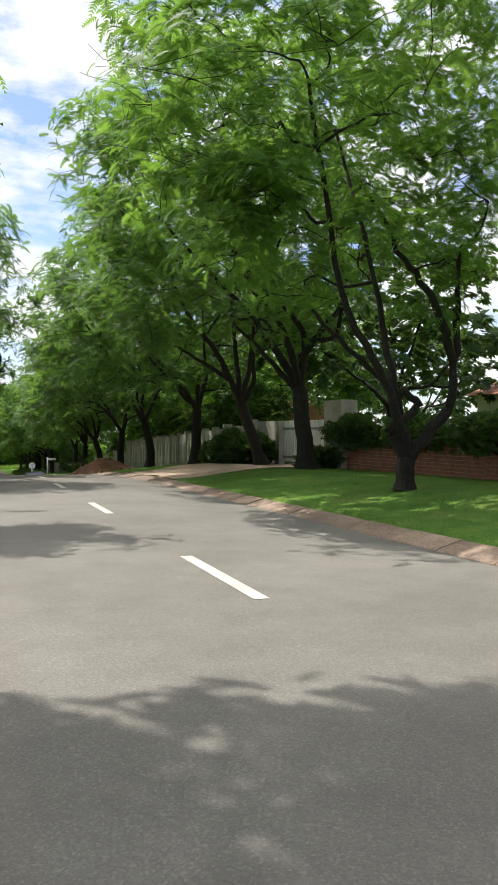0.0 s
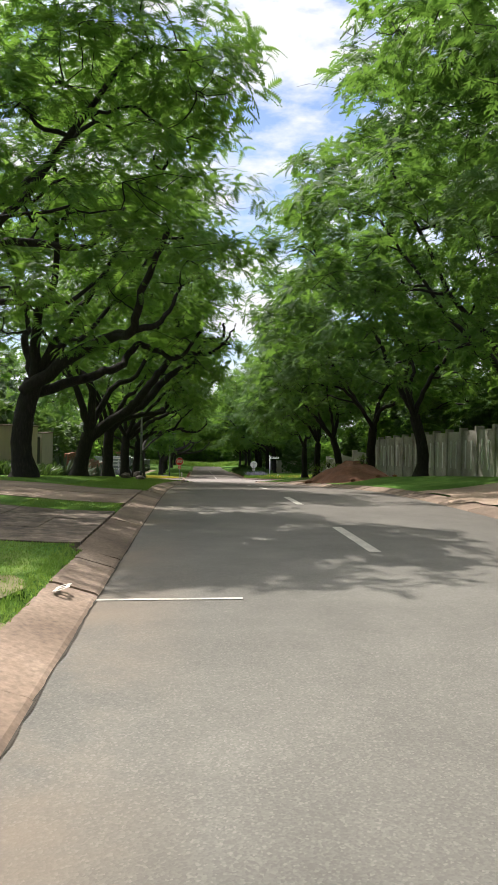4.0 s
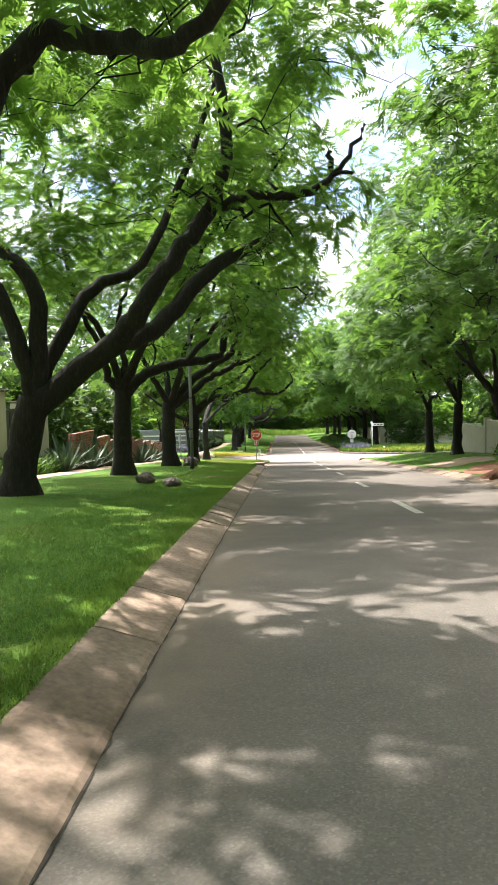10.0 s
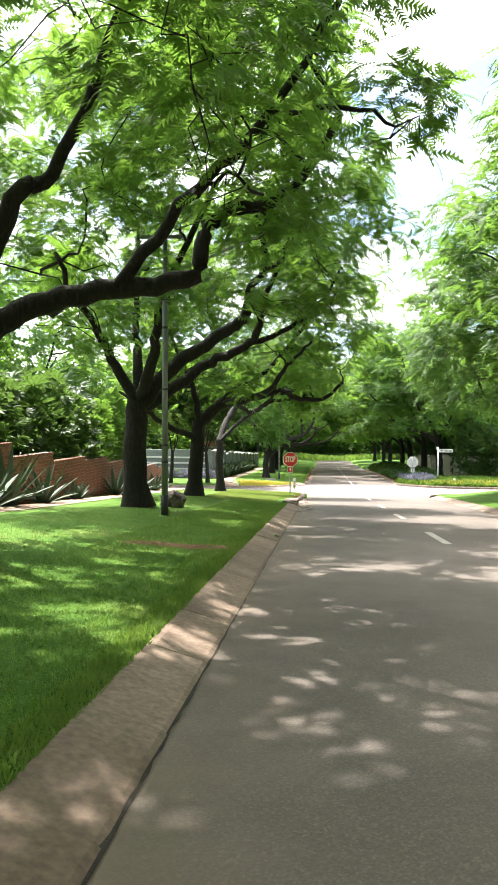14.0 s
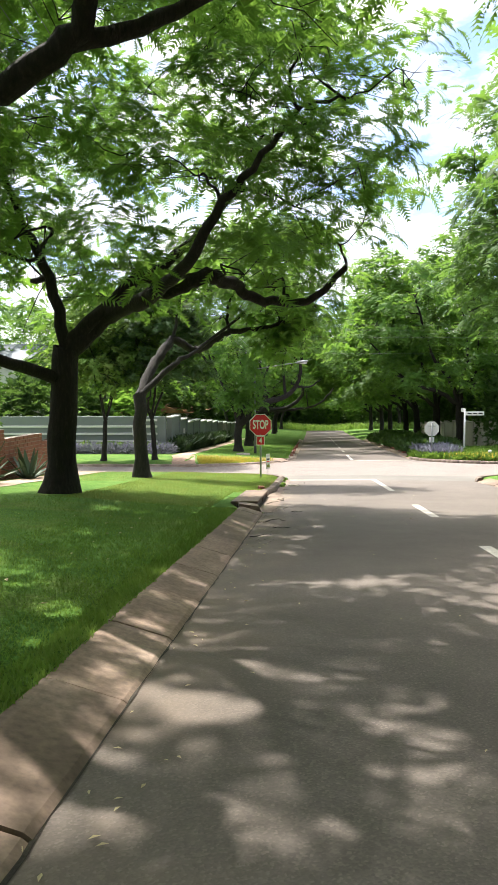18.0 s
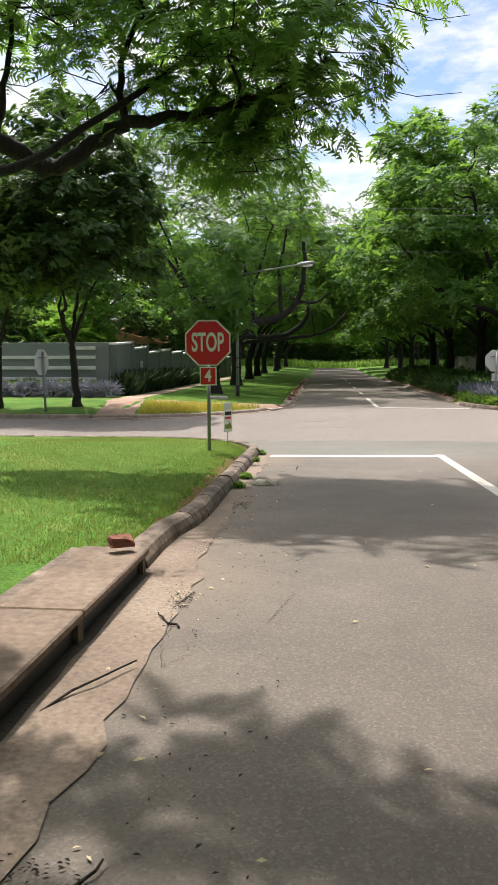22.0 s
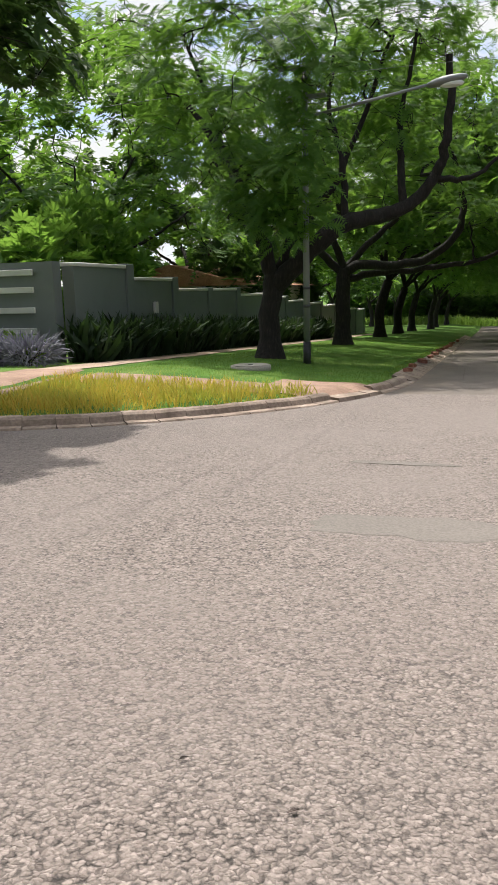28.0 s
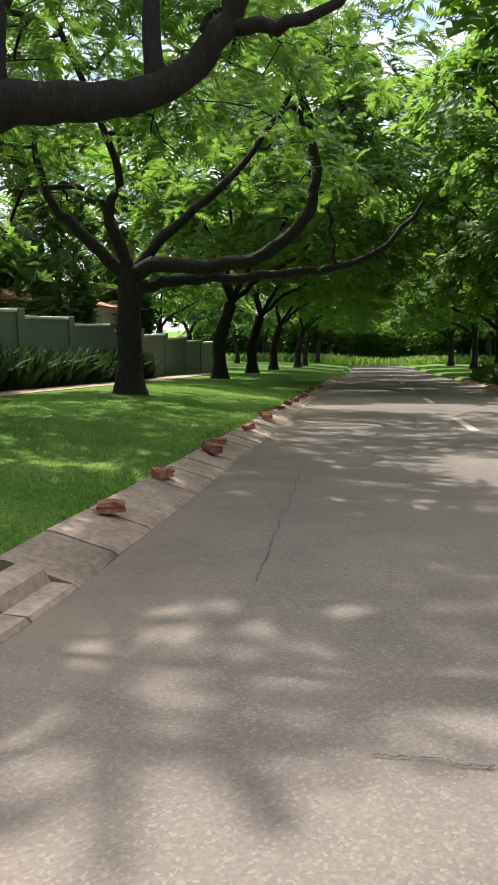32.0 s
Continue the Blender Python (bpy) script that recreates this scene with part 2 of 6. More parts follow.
def make_bark():
    m, nt, bs = material("bark")
    pos = world_pos(nt)
    mp = nt.nodes.new("ShaderNodeMapping")
    mp.inputs["Scale"].default_value = (1, 1, 0.22)
    nt.links.new(pos, mp.inputs["Vector"])
    ridge = noise_node(nt, 28.0, 5.0, 0.65, mp.outputs[0])
    col = ramp_node(nt, ridge, [(0.3, (0.006, 0.005, 0.004)), (0.55, (0.016, 0.012, 0.0095)), (0.75, (0.042, 0.031, 0.025))])
    nt.links.new(col, bs.inputs["Base Color"])
    bs.inputs["Roughness"].default_value = 0.9
    bump_node(nt, bs, ridge, 0.9, 0.03)
    return m


def painted(name, col, rough=0.6, wear=0.12, fine=25.0, metal=0.0):
    m, nt, bs = material(name)
    pos = world_pos(nt)
    n = noise_node(nt, 1.6, 6.0, 0.65, pos)
    dirt = tuple(c * 0.62 + 0.02 for c in col)
    lift = tuple(min(1.0, c * 1.1) for c in col)
    c = ramp_node(nt, n, [(0.3, dirt), (0.5, col), (0.75, lift)])
    nt.links.new(mix_node(nt, 1 - wear * 3 if wear * 3 < 1 else 0.2, c, col), bs.inputs["Base Color"])
    bs.inputs["Roughness"].default_value = rough
    bs.inputs["Metallic"].default_value = metal
    bump_node(nt, bs, noise_node(nt, fine, 4.0, 0.6, pos), 0.25, 0.004)
    return m


ASPHALT = make_asphalt("asphalt", 0.985)
ASPHALT_NEW = make_asphalt("newer_asphalt", 0.985, 0.1, 0.12)
# leaf green darkened to put the tree shade over the bed into the colour
BORDER_SHADED = leafy("shaded_border_leaf", (0.008, 0.02, 0.009), (0.014, 0.034, 0.012), (0.03, 0.062, 0.02), (0.07, 0.13, 0.025), 0.2, 0.6)
CHIPS = make_chip_seal()
LAWN = make_grass_ground()
BARK = make_bark()
LEAF = leafy("jacaranda_leaf", (0.023, 0.066, 0.016), (0.05, 0.128, 0.026), (0.125, 0.248, 0.045), (0.31, 0.53, 0.065), 0.46)
DRY_TURF = stony("dry_turf", (0.1, 0.1, 0.04), (0.155, 0.145, 0.062), (0.215, 0.185, 0.09), 3.0, 40, 0.95, 0.7, 0.02)
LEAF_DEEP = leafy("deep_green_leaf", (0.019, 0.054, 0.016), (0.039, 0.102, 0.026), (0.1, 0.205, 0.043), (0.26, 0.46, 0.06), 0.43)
LEAF_DARK = leafy("dark_leaf", (0.018, 0.044, 0.014), (0.034, 0.078, 0.022), (0.075, 0.14, 0.038), (0.18, 0.31, 0.05), 0.34, 0.35)
BLADE = leafy("grass_blade", (0.075, 0.165, 0.028), (0.12, 0.235, 0.042), (0.22, 0.28, 0.085), (0.28, 0.44, 0.06), 0.45, 0.6)
BLADE_DRY = leafy("dry_grass_blade", (0.1, 0.165, 0.03), (0.17, 0.23, 0.05), (0.3, 0.29, 0.11), (0.36, 0.42, 0.09), 0.45, 0.6)
AGAVE = leafy("agave_leaf", (0.035, 0.06, 0.038), (0.06, 0.095, 0.06), (0.13, 0.18, 0.115), (0.08, 0.16, 0.05), 0.12, 0.45)
YELLOW = leafy("yellow_leaf", (0.22, 0.32, 0.04), (0.52, 0.5, 0.06), (0.66, 0.36, 0.07), (0.65, 0.6, 0.1), 0.3, 0.6)
LAVENDER = leafy("lavender", (0.1, 0.13, 0.1), (0.16, 0.17, 0.2), (0.25, 0.22, 0.33), (0.2, 0.2, 0.25), 0.2, 0.7)
CONCRETE = stony("worn_concrete", (0.13, 0.089, 0.064), (0.215, 0.152, 0.113), (0.3, 0.226, 0.175), 1.3, 26, 0.88, 0.35, 0.004, 0.3)
KERBSTONE = stony("kerb_stone", (0.045, 0.033, 0.025), (0.14, 0.103, 0.079), (0.3, 0.23, 0.182), 6.0, 22, 0.9, 0.6, 0.008, 0.3)
PALE_CONCRETE = stony("pale_concrete", (0.22, 0.2, 0.17), (0.36, 0.335, 0.29), (0.46, 0.435, 0.385), 1.2, 40, 0.85, 0.3, 0.005, 0.15)
RED_EARTH = stony("red_earth", (0.13, 0.055, 0.03), (0.2, 0.085, 0.05), (0.27, 0.13, 0.08), 2.2, 18, 0.95, 0.9, 0.04)
SAND = stony("sandy_path", (0.24, 0.17, 0.12), (0.33, 0.24, 0.18), (0.42, 0.32, 0.25), 1.0, 50, 0.95, 0.5, 0.01)
BRICK = stony("red_brick", (0.2, 0.07, 0.045), (0.29, 0.11, 0.07), (0.36, 0.16, 0.1), 5.0, 90, 0.85, 0.5, 0.004, 0.5)
BRICK_DARK = stony("brick_fragment", (0.14, 0.05, 0.035), (0.24, 0.09, 0.06), (0.36, 0.18, 0.12), 9.0, 60, 0.9, 0.7, 0.01, 0.5)
MORTAR = stony("mortar", (0.22, 0.2, 0.17), (0.3, 0.27, 0.23), (0.36, 0.33, 0.29), 3.0, 80, 0.95, 0.4, 0.004)
ROCK = stony("field_rock", (0.06, 0.048, 0.042), (0.13, 0.1, 0.088), (0.24, 0.195, 0.17), 6.0, 45, 0.9, 0.9, 0.03)
GREY_WALL = painted("grey_wall_paint", (0.17, 0.19, 0.185), 0.75)
WHITE_WALL = painted("white_wall_paint", (0.62, 0.61, 0.58), 0.75)
BEIGE_WALL = painted("beige_wall_plaster", (0.5, 0.455, 0.39), 0.8)
CREAM_WALL = painted("cream_house_wall", (0.62, 0.56, 0.46), 0.8)
WHITE_PAINT = stony("road_paint", (0.34, 0.315, 0.275), (0.45, 0.42, 0.375), (0.52, 0.49, 0.44), 4.0, 50, 0.7, 0.3, 0.003)
SIGN_WHITE = painted("sign_white", (0.78, 0.78, 0.77), 0.35, 0.06)
SIGN_RED = painted("sign_red", (0.62, 0.014, 0.03), 0.35, 0.06)
GALV = painted("galvanised_steel", (0.24, 0.25, 0.25), 0.55, 0.2, 40.0, 0.5)
DARK_METAL = painted("dark_steel", (0.05, 0.05, 0.05), 0.6)
# black paint; also stands in for the shade inside the drain slot
BLACK = painted("black_paint_and_shade", (0.015, 0.015, 0.015), 0.6)
TILE_ROOF = stony("terracotta_roof", (0.3, 0.12, 0.07), (0.42, 0.19, 0.12), (0.52, 0.28, 0.19), 2.0, 20, 0.85, 0.5, 0.01)
SLATE_ROOF = painted("slate_roof", (0.09, 0.11, 0.14), 0.7)
PALE_SIGN = painted("bare_sign_back", (0.55, 0.56, 0.56), 0.45, 0.1)
OLIVE = painted("olive_paint", (0.25, 0.3, 0.05), 0.5)
WIRE = painted("wire", (0.12, 0.12, 0.12), 0.5)
BAG = stony("hardened_bag", (0.3, 0.26, 0.2), (0.42, 0.38, 0.31), (0.52, 0.48, 0.4), 6.0, 30, 0.9, 0.7, 0.01)
DARK_GLASS = painted("window_glass", (0.03, 0.035, 0.04), 0.08)
DRY_LEAF = painted("dry_leaf", (0.5, 0.42, 0.24), 0.7)
WEED = leafy("weed_leaf", (0.09, 0.2, 0.03), (0.15, 0.28, 0.05), (0.26, 0.38, 0.09), (0.3, 0.5, 0.08), 0.35, 0.6)
LAWN_LEAF = leafy("bed_leaf", (0.05, 0.11, 0.02), (0.09, 0.18, 0.03), (0.18, 0.28, 0.05), (0.25, 0.4, 0.05), 0.3, 0.6)

# ---- the lie of the land ----
CENTRE, HALF, LINE = 2.085, 2.535, 1.98
LEFT, RIGHT = CENTRE - HALF, CENTRE + HALF
KNOTS_Y = (-80, 0, 10, 19, 26, 31, 39, 49, 58.5, 70, 78, 98, 137, 195, 260, 900)
KNOTS_Z = (0.4, -0.05, -0.14, -0.23, -0.37, -0.64, -1.19, -1.86, -2.56, -3.36, -3.72, -4.55, -6.1, -7.8, -8.5, -8.5)


def H(y):
    """Height of the road's surface."""
    return sum(np.interp(np.asarray(y, float) + d, KNOTS_Y, KNOTS_Z) for d in (-3, -1.5, 0, 1.5, 3)) / 5


# side street: near edge, far edge; corner curves (reach along x, reach along y)
SIDE_L = (69.6, 74.7)
SIDE_R = (69.6, 77.0)
CORNERS = {"near_left": (1.7, 1.9), "far_left": (4.3, 6.3), "near_right": (2.2, 2.4), "far_right": (4.0, 4.2)}


def off_road(x, y):
    """Distance from the carriageway's edge (negative on it)."""
    x, y = np.asarray(x, float), np.asarray(y, float)
    left = x < CENTRE
    dm = np.abs(x - CENTRE) - HALF
    yn, yf = np.where(left, SIDE_L[0], SIDE_R[0]), np.where(left, SIDE_L[1], SIDE_R[1])
    near = y < (yn + yf) / 2
    dc = np.where(near, yn - y, y - yf)
    rx = np.where(left, np.where(near, CORNERS["near_left"][0], CORNERS["far_left"][0]), np.where(near, CORNERS["near_right"][0], CORNERS["far_right"][0]))
    ry = np.where(left, np.where(near, CORNERS["near_left"][1], CORNERS["far_left"][1]), np.where(near, CORNERS["near_right"][1], CORNERS["far_right"][1]))
    q = np.sqrt(np.clip((rx - dm) / rx, 0, 9) ** 2 + np.clip((ry - dc) / ry, 0, 9) ** 2)
    corner = (dm < rx) & (dc < ry)
    return np.where(corner & (dm > -1e-6) & (dc > -1e-6), (1 - q) * np.minimum(rx, ry), np.minimum(dm, dc))


def smooth(a):
    a = np.clip(a, 0, 1)
    return a * a * (3 - 2 * a)


def land(x, y):
    """Height of the verge (or the bed under the road)."""
    x, y = np.asarray(x, float), np.asarray(y, float)
    d = off_road(x, y)
    left = x < CENTRE
    rise = np.where(left, 0.16, np.where(y < 70, 0.3, 0.15))
    z = 0.1 * smooth(d / 0.4) + rise * smooth((d - 0.4) / 3.0)
    return H(y) + np.where(d > 0, z, -0.06 * smooth(-d / 0.3)) - np.where(d > 0, 0.0, 0.0)


def gz(x, y):
    return float(land(x, y))


def mesh_ob(name, verts, faces, mat, parent=None, smooth_faces=False, label=""):
    """One mesh object from vertex and face arrays."""
    me = bpy.data.meshes.new(name)
    verts = np.asarray(verts, np.float32).reshape(-1, 3)
    if isinstance(faces, np.ndarray):
        n, k = faces.shape
        me.vertices.add(len(verts))
        me.vertices.foreach_set("co", verts.ravel())
        me.loops.add(n * k)
        me.loops.foreach_set("vertex_index", faces.ravel().astype(np.int32))
        me.polygons.add(n)
        me.polygons.foreach_set("loop_start", np.arange(0, n * k, k, dtype=np.int32))
        me.update(calc_edges=True)
    else:
        me.from_pydata([tuple(map(float, v)) for v in verts], [], faces)
    if smooth_faces:
        me.polygons.foreach_set("use_smooth", np.ones(len(me.polygons), bool))
    me.materials.append(mat)
    ob = new(name, me)
    if parent is not None:
        ob.parent = parent
    if label:
        ob["label"] = label
    return ob


def part(name, bm, mat, parent, label="", bevel=0.0):
    """Links a bmesh as one mesh object under a thing or a part."""
    if bevel:
        bmesh.ops.bevel(bm, geom=bm.edges[:], offset=bevel, segments=1, affect="EDGES")
    me = bpy.data.meshes.new(name)
    bm.to_mesh(me)
    bm.free()
    me.materials.append(mat)
    ob = new(name, me)
    ob.parent = parent
    if label:
        ob["label"] = label
    return ob


def box(x0, y0, z0, x1, y1, z1):
    bm = bmesh.new()
    bmesh.ops.create_cube(bm, size=1.0, matrix=Matrix.Translation(((x0 + x1) / 2, (y0 + y1) / 2, (z0 + z1) / 2)) @ Matrix.Diagonal((x1 - x0, y1 - y0, z1 - z0, 1)))
    return bm


def cyl(r0, r1, a, b, n=10):
    """A tapered round bar from a to b."""
    a, b = Vector(a), Vector(b)
    bm = bmesh.new()
    m = Matrix.Translation((a + b) / 2) @ (b - a).to_track_quat("Z", "Y").to_matrix().to_4x4()
    bmesh.ops.create_cone(bm, cap_ends=True, segments=n, radius1=r0, radius2=r1, depth=(b - a).length, matrix=m)
    for f in bm.faces:
        f.smooth = len(f.verts) == 4
    return bm


def empty(name, x, y, z, rz=0.0, **tags):
    ob = new(name)
    ob.matrix_world = pose(x, y, z, 0, 0, rz)
    return tagged(ob, **tags)


# ---- ground, road, markings ----
def axis(spans):
    out = []
    for a, b, step in spans:
        out.extend(np.arange(a, b, step))
    out.append(spans[-1][1])
    return np.array(out)


def sheet(name, xs, ys, zf, mat):
    X, Y = np.meshgrid(xs, ys)
    V = np.stack([X, Y, zf(X, Y)], -1).reshape(-1, 3)
    nx, ny = len(xs), len(ys)
    i = (np.arange(ny - 1)[:, None] * nx + np.arange(nx - 1)[None, :]).ravel()
    return mesh_ob(name, V, np.stack([i, i + 1, i + nx + 1, i + nx], 1), mat, smooth_faces=True)


def bed(x, y):
    """The ground sheet dips under road and kerb."""
    d = off_road(x, y)
    return land(x, y) - 0.16 * smooth((np.where((y > 61) & (y < 81), 0.19, 0.42) - d) / 0.1)


ground = sheet("ground", axis([(-900, -100, 100), (-100, -20, 8), (-20, -6, 1), (-6, 10, 0.2), (10, 20, 1), (20, 100, 8), (100, 900, 100)]),
               axis([(-900, -60, 60), (-60, -4, 4), (-4, 66, 0.5), (66, 88, 0.2), (88, 130, 1), (130, 300, 10), (300, 900, 100)]), bed, LAWN)
tagged(ground, "green lawn verge with worn earthy patches", "ground", kind="structure")


def road_z(x, y):
    return H(y) + 0.012 - 0.02 * (np.abs(np.asarray(x, float) - CENTRE) / HALF) ** 2 * (np.abs(np.asarray(x, float) - CENTRE) <= HALF + 0.01) + 0.0


road = sheet("road", np.linspace(LEFT, RIGHT, 13), axis([(-80, -4, 4), (-4, 67.6, 0.6)]), lambda x, y: road_z(x, y), ASPHALT)
tagged(road, "grey asphalt road with dappled tree shade", "road", kind="structure")
far_road = sheet("road", np.linspace(LEFT, RIGHT, 13), axis([(81.3, 130, 1.0), (130, 154, 4)]), lambda x, y: road_z(x, y), ASPHALT)
tagged(far_road, "grey asphalt road going downhill under trees", "road", kind="structure")


def crossing_rows(ya, yb, n):
    """Rows of left and right ends across the crossing, corner curves included."""
    rows = []
    for y in np.linspace(ya, yb, n):
        ends = []
        for side, street, kn, kf in ((-1, SIDE_L, "near_left", "far_left"), (1, SIDE_R, "near_right", "far_right")):
            edge = CENTRE + side * HALF
            if street[0] <= y <= street[1]:
                x = edge + side * 38.0
            else:
                rx, ry = CORNERS[kn if y < street[0] else kf]
                dc = street[0] - y if y < street[0] else y - street[1]
                q = 1 - min(1.0, max(0.0, (ry - dc) / ry)) ** 2
                x = edge + side * rx * (1 - math.sqrt(max(0.0, q)))
            ends.append(x)
        rows.append((y, *ends))
    return rows


def cross_z(x, y):
    return float(H(y)) + 0.012 - 0.02 * min(1.0, (abs(x - CENTRE) / HALF) ** 2)


def make_crossing(ya, yb, n_rows, mat, label):
    V, Fc = [], []
    rows = crossing_rows(ya, yb, n_rows)
    inner = list(np.linspace(LEFT, RIGHT, 13))
    m = len(inner) + 24
    for y, xl, xr in rows:
        xs = [xl + (LEFT - xl) * (k / 12) ** 0.5 for k in range(12)] + inner + [RIGHT + (xr - RIGHT) * (k / 12) ** 2 for k in range(1, 13)]
        V += [(x, y, cross_z(x, y)) for x in xs]
    for j in range(len(rows) - 1):
        for k in range(m - 1):
            Fc.append((j * m + k, j * m + k + 1, (j + 1) * m + k + 1, (j + 1) * m + k))
    return tagged(mesh_ob("road", V, Fc, mat, smooth_faces=True), label, "road", kind="structure")


make_crossing(67.6, 70.05, 30, ASPHALT_NEW, "smooth grey asphalt at the mouth of the crossing")
make_crossing(70.05, 79.05, 100, CHIPS, "pale worn chip-stone surface of the crossing")
make_crossing(79.05, 81.3, 30, ASPHALT, "worn pale asphalt beyond the crossing")


def marking(name, x0, x1, y0, y1, label):
    """A painted line that lies on the road."""
    ys = np.linspace(y0, y1, max(2, int((y1 - y0) / 0.5) + 2))
    V, Fc = [], []
    for y in ys:
        for x in (x0, x1):
            V.append((x, y, cross_z(x, y) + 0.005))
    k = len(ys)
    for i in range(k - 1):
        Fc.append((2 * i, 2 * i + 1, 2 * i + 3, 2 * i + 2))
    return tagged(mesh_ob(name, V, Fc, WHITE_PAINT), label, "road marking", group="centre line dashes" if name == "centre_dash" else "", kind="structure")


DASHES = (-10.0, -4.5, 0.3, 5.2, 11.6, 18.05, 23.4, 29.3, 35.3, 41.2, 47.0, 52.6, 57.6)
for y in DASHES:
    marking("centre_dash", LINE - 0.06, LINE + 0.06, y, y + 2.05, "worn white dash of the centre line")
marking("centre_line", LINE - 0.06, LINE + 0.06, 63.2, 67.9, "solid white centre line before the stop line")
marking("stop_line", LEFT + 0.05, LINE - 0.06, 67.55, 67.8, "white stop line across the lane")
marking("stop_line", LINE + 0.1, RIGHT, 79.3, 79.5, "white stop line beyond the crossing")
marking("centre_line", LINE - 0.02, LINE + 0.1, 79.5, 84.5, "solid white centre line beyond the crossing")
for k in range(6):
    marking("centre_dash", LINE - 0.02, LINE + 0.1, 88 + k * 6, 90 + k * 6, "worn white dash of the centre line")

# ---- trees ----
def tube(path, radii, sides, gnarl=0.0):
    """Vertices and quads of a tapered tube along a path; gnarl makes its girth uneven."""
    P = np.asarray(path, float)
    T = np.gradient(P, axis=0)
    T /= np.linalg.norm(T, axis=1)[:, None] + 1e-9
    up = np.array([0.31, 0.2, 0.93])
    A = np.cross(T, up)
    A /= np.linalg.norm(A, axis=1)[:, None] + 1e-9
    B = np.cross(T, A)
    ang = np.arange(sides) * 2 * math.pi / sides
    ring = (A[:, None, :] * np.cos(ang)[None, :, None] + B[:, None, :] * np.sin(ang)[None, :, None]) * np.asarray(radii)[:, None, None]
    if gnarl:
        i = np.arange(len(P))[:, None]
        ring = ring * (1 + gnarl * (np.sin(3 * ang[None, :] + 0.9 * i) * 0.6 + np.sin(5 * ang[None, :] - 1.7 * i + P[:1, 0:1] * 3) * 0.5))[:, :, None]
    V = (P[:, None, :] + ring).reshape(-1, 3)
    n = len(P)
    i, k = np.meshgrid(np.arange(n - 1), np.arange(sides), indexing="ij")
    k2 = (k + 1) % sides
    Fq = np.stack([i * sides + k, i * sides + k2, (i + 1) * sides + k2, (i + 1) * sides + k], -1).reshape(-1, 4)
    return V, Fq


def frond_shape(pairs, wide=0.62, droop=0.42):
    """A feathery leaf, 1 long, made of narrow three-cornered leaflets."""
    V, Fc = [], []
    for k in range(pairs):
        s = (k + 0.5) / pairs
        ln = 0.22 * math.sin(math.pi * (0.16 + 0.78 * s)) + 0.05
        w = wide / pairs
        z = 0.1 * s - droop * s * s
        for side in (-1, 1):
            b = len(V)
            V += [(s - w, 0, z), (s + w, 0, z - 0.02), (s + ln * 0.5 + w * 0.5, side * ln, z - 0.07)]
            Fc.append((b, b + 1, b + 2) if side > 0 else (b, b + 2, b + 1))
    return np.array(V), np.array(Fc)


def broad_shape():
    """A small sprig of broad leaves."""
    V, Fc = [], []
    for k in range(5):
        a = -1.3 + k * 0.65
        c, s = math.cos(a), math.sin(a)
        b = len(V)
        V += [(0, 0, 0), (c * 0.5 - s * 0.2, s * 0.5 + c * 0.2, 0.05), (c, s, -0.12), (c * 0.5 + s * 0.2, s * 0.5 - c * 0.2, 0.05)]
        Fc += [(b, b + 3, b + 2), (b, b + 2, b + 1)]
    return np.array(V), np.array(Fc)


def blade_shape():
    """One strap-like leaf that arches over."""
    V = [(0, -0.05, 0), (0, 0.05, 0), (0.4, -0.055, 0.14), (0.4, 0.055, 0.14), (0.75, -0.04, 0.08), (0.75, 0.04, 0.08), (1.0, 0, -0.06)]
    return np.array(V), np.array([(0, 2, 1), (1, 2, 3), (2, 4, 3), (3, 4, 5), (4, 6, 5)])


def scatter(shape, P, D, size, roll):
    """Copies of a leaf shape at points P, along directions D, in one vertex array."""
    V0, F0 = shape
    n = len(P)
    D = D / (np.linalg.norm(D, axis=1)[:, None] + 1e-9)
    Z = np.tile(np.array([0, 0, 1.0]), (n, 1)) + roll
    Yv = np.cross(Z, D)
    Yv /= np.linalg.norm(Yv, axis=1)[:, None] + 1e-9
    Zv = np.cross(D, Yv)
    V = P[:, None, :] + size[:, None, None] * (V0[None, :, 0:1] * D[:, None, :] + V0[None, :, 1:2] * Yv[:, None, :] + V0[None, :, 2:3] * Zv[:, None, :])
    Fq = F0[None, :, :] + (np.arange(n) * len(V0))[:, None, None]
    return V.reshape(-1, 3), Fq.reshape(-1, F0.shape[1])


FROND, FROND_MID, FROND_FAR, SPRIG, STRAP = frond_shape(7, 0.5), frond_shape(5, 0.52), frond_shape(3), broad_shape(), blade_shape()


def curve_through(points, steps, rnd, wobble):
    """A smooth crooked path through the given points."""
    P = [np.array(p, float) for p in points]
    out = []
    for i in range(len(P) - 1):
        p0, p1, p2, p3 = P[max(i - 1, 0)], P[i], P[i + 1], P[min(i + 2, len(P) - 1)]
        for s in range(steps):
            u = s / steps
            q = 0.5 * (2 * p1 + (p2 - p0) * u + (2 * p0 - 5 * p1 + 4 * p2 - p3) * u * u + (3 * p1 - p0 - 3 * p2 + p3) * u ** 3)
            out.append(q + np.array([rnd.gauss(0, wobble) for _ in range(3)]) * (1 if (i or s) else 0))
    out.append(P[-1])
    return out


def join(arrays):
    V, Fc, o = [], [], 0
    for v, f in arrays:
        V.append(v)
        Fc.append(f + o)
        o += len(v)
    return np.concatenate(V), np.concatenate(Fc)


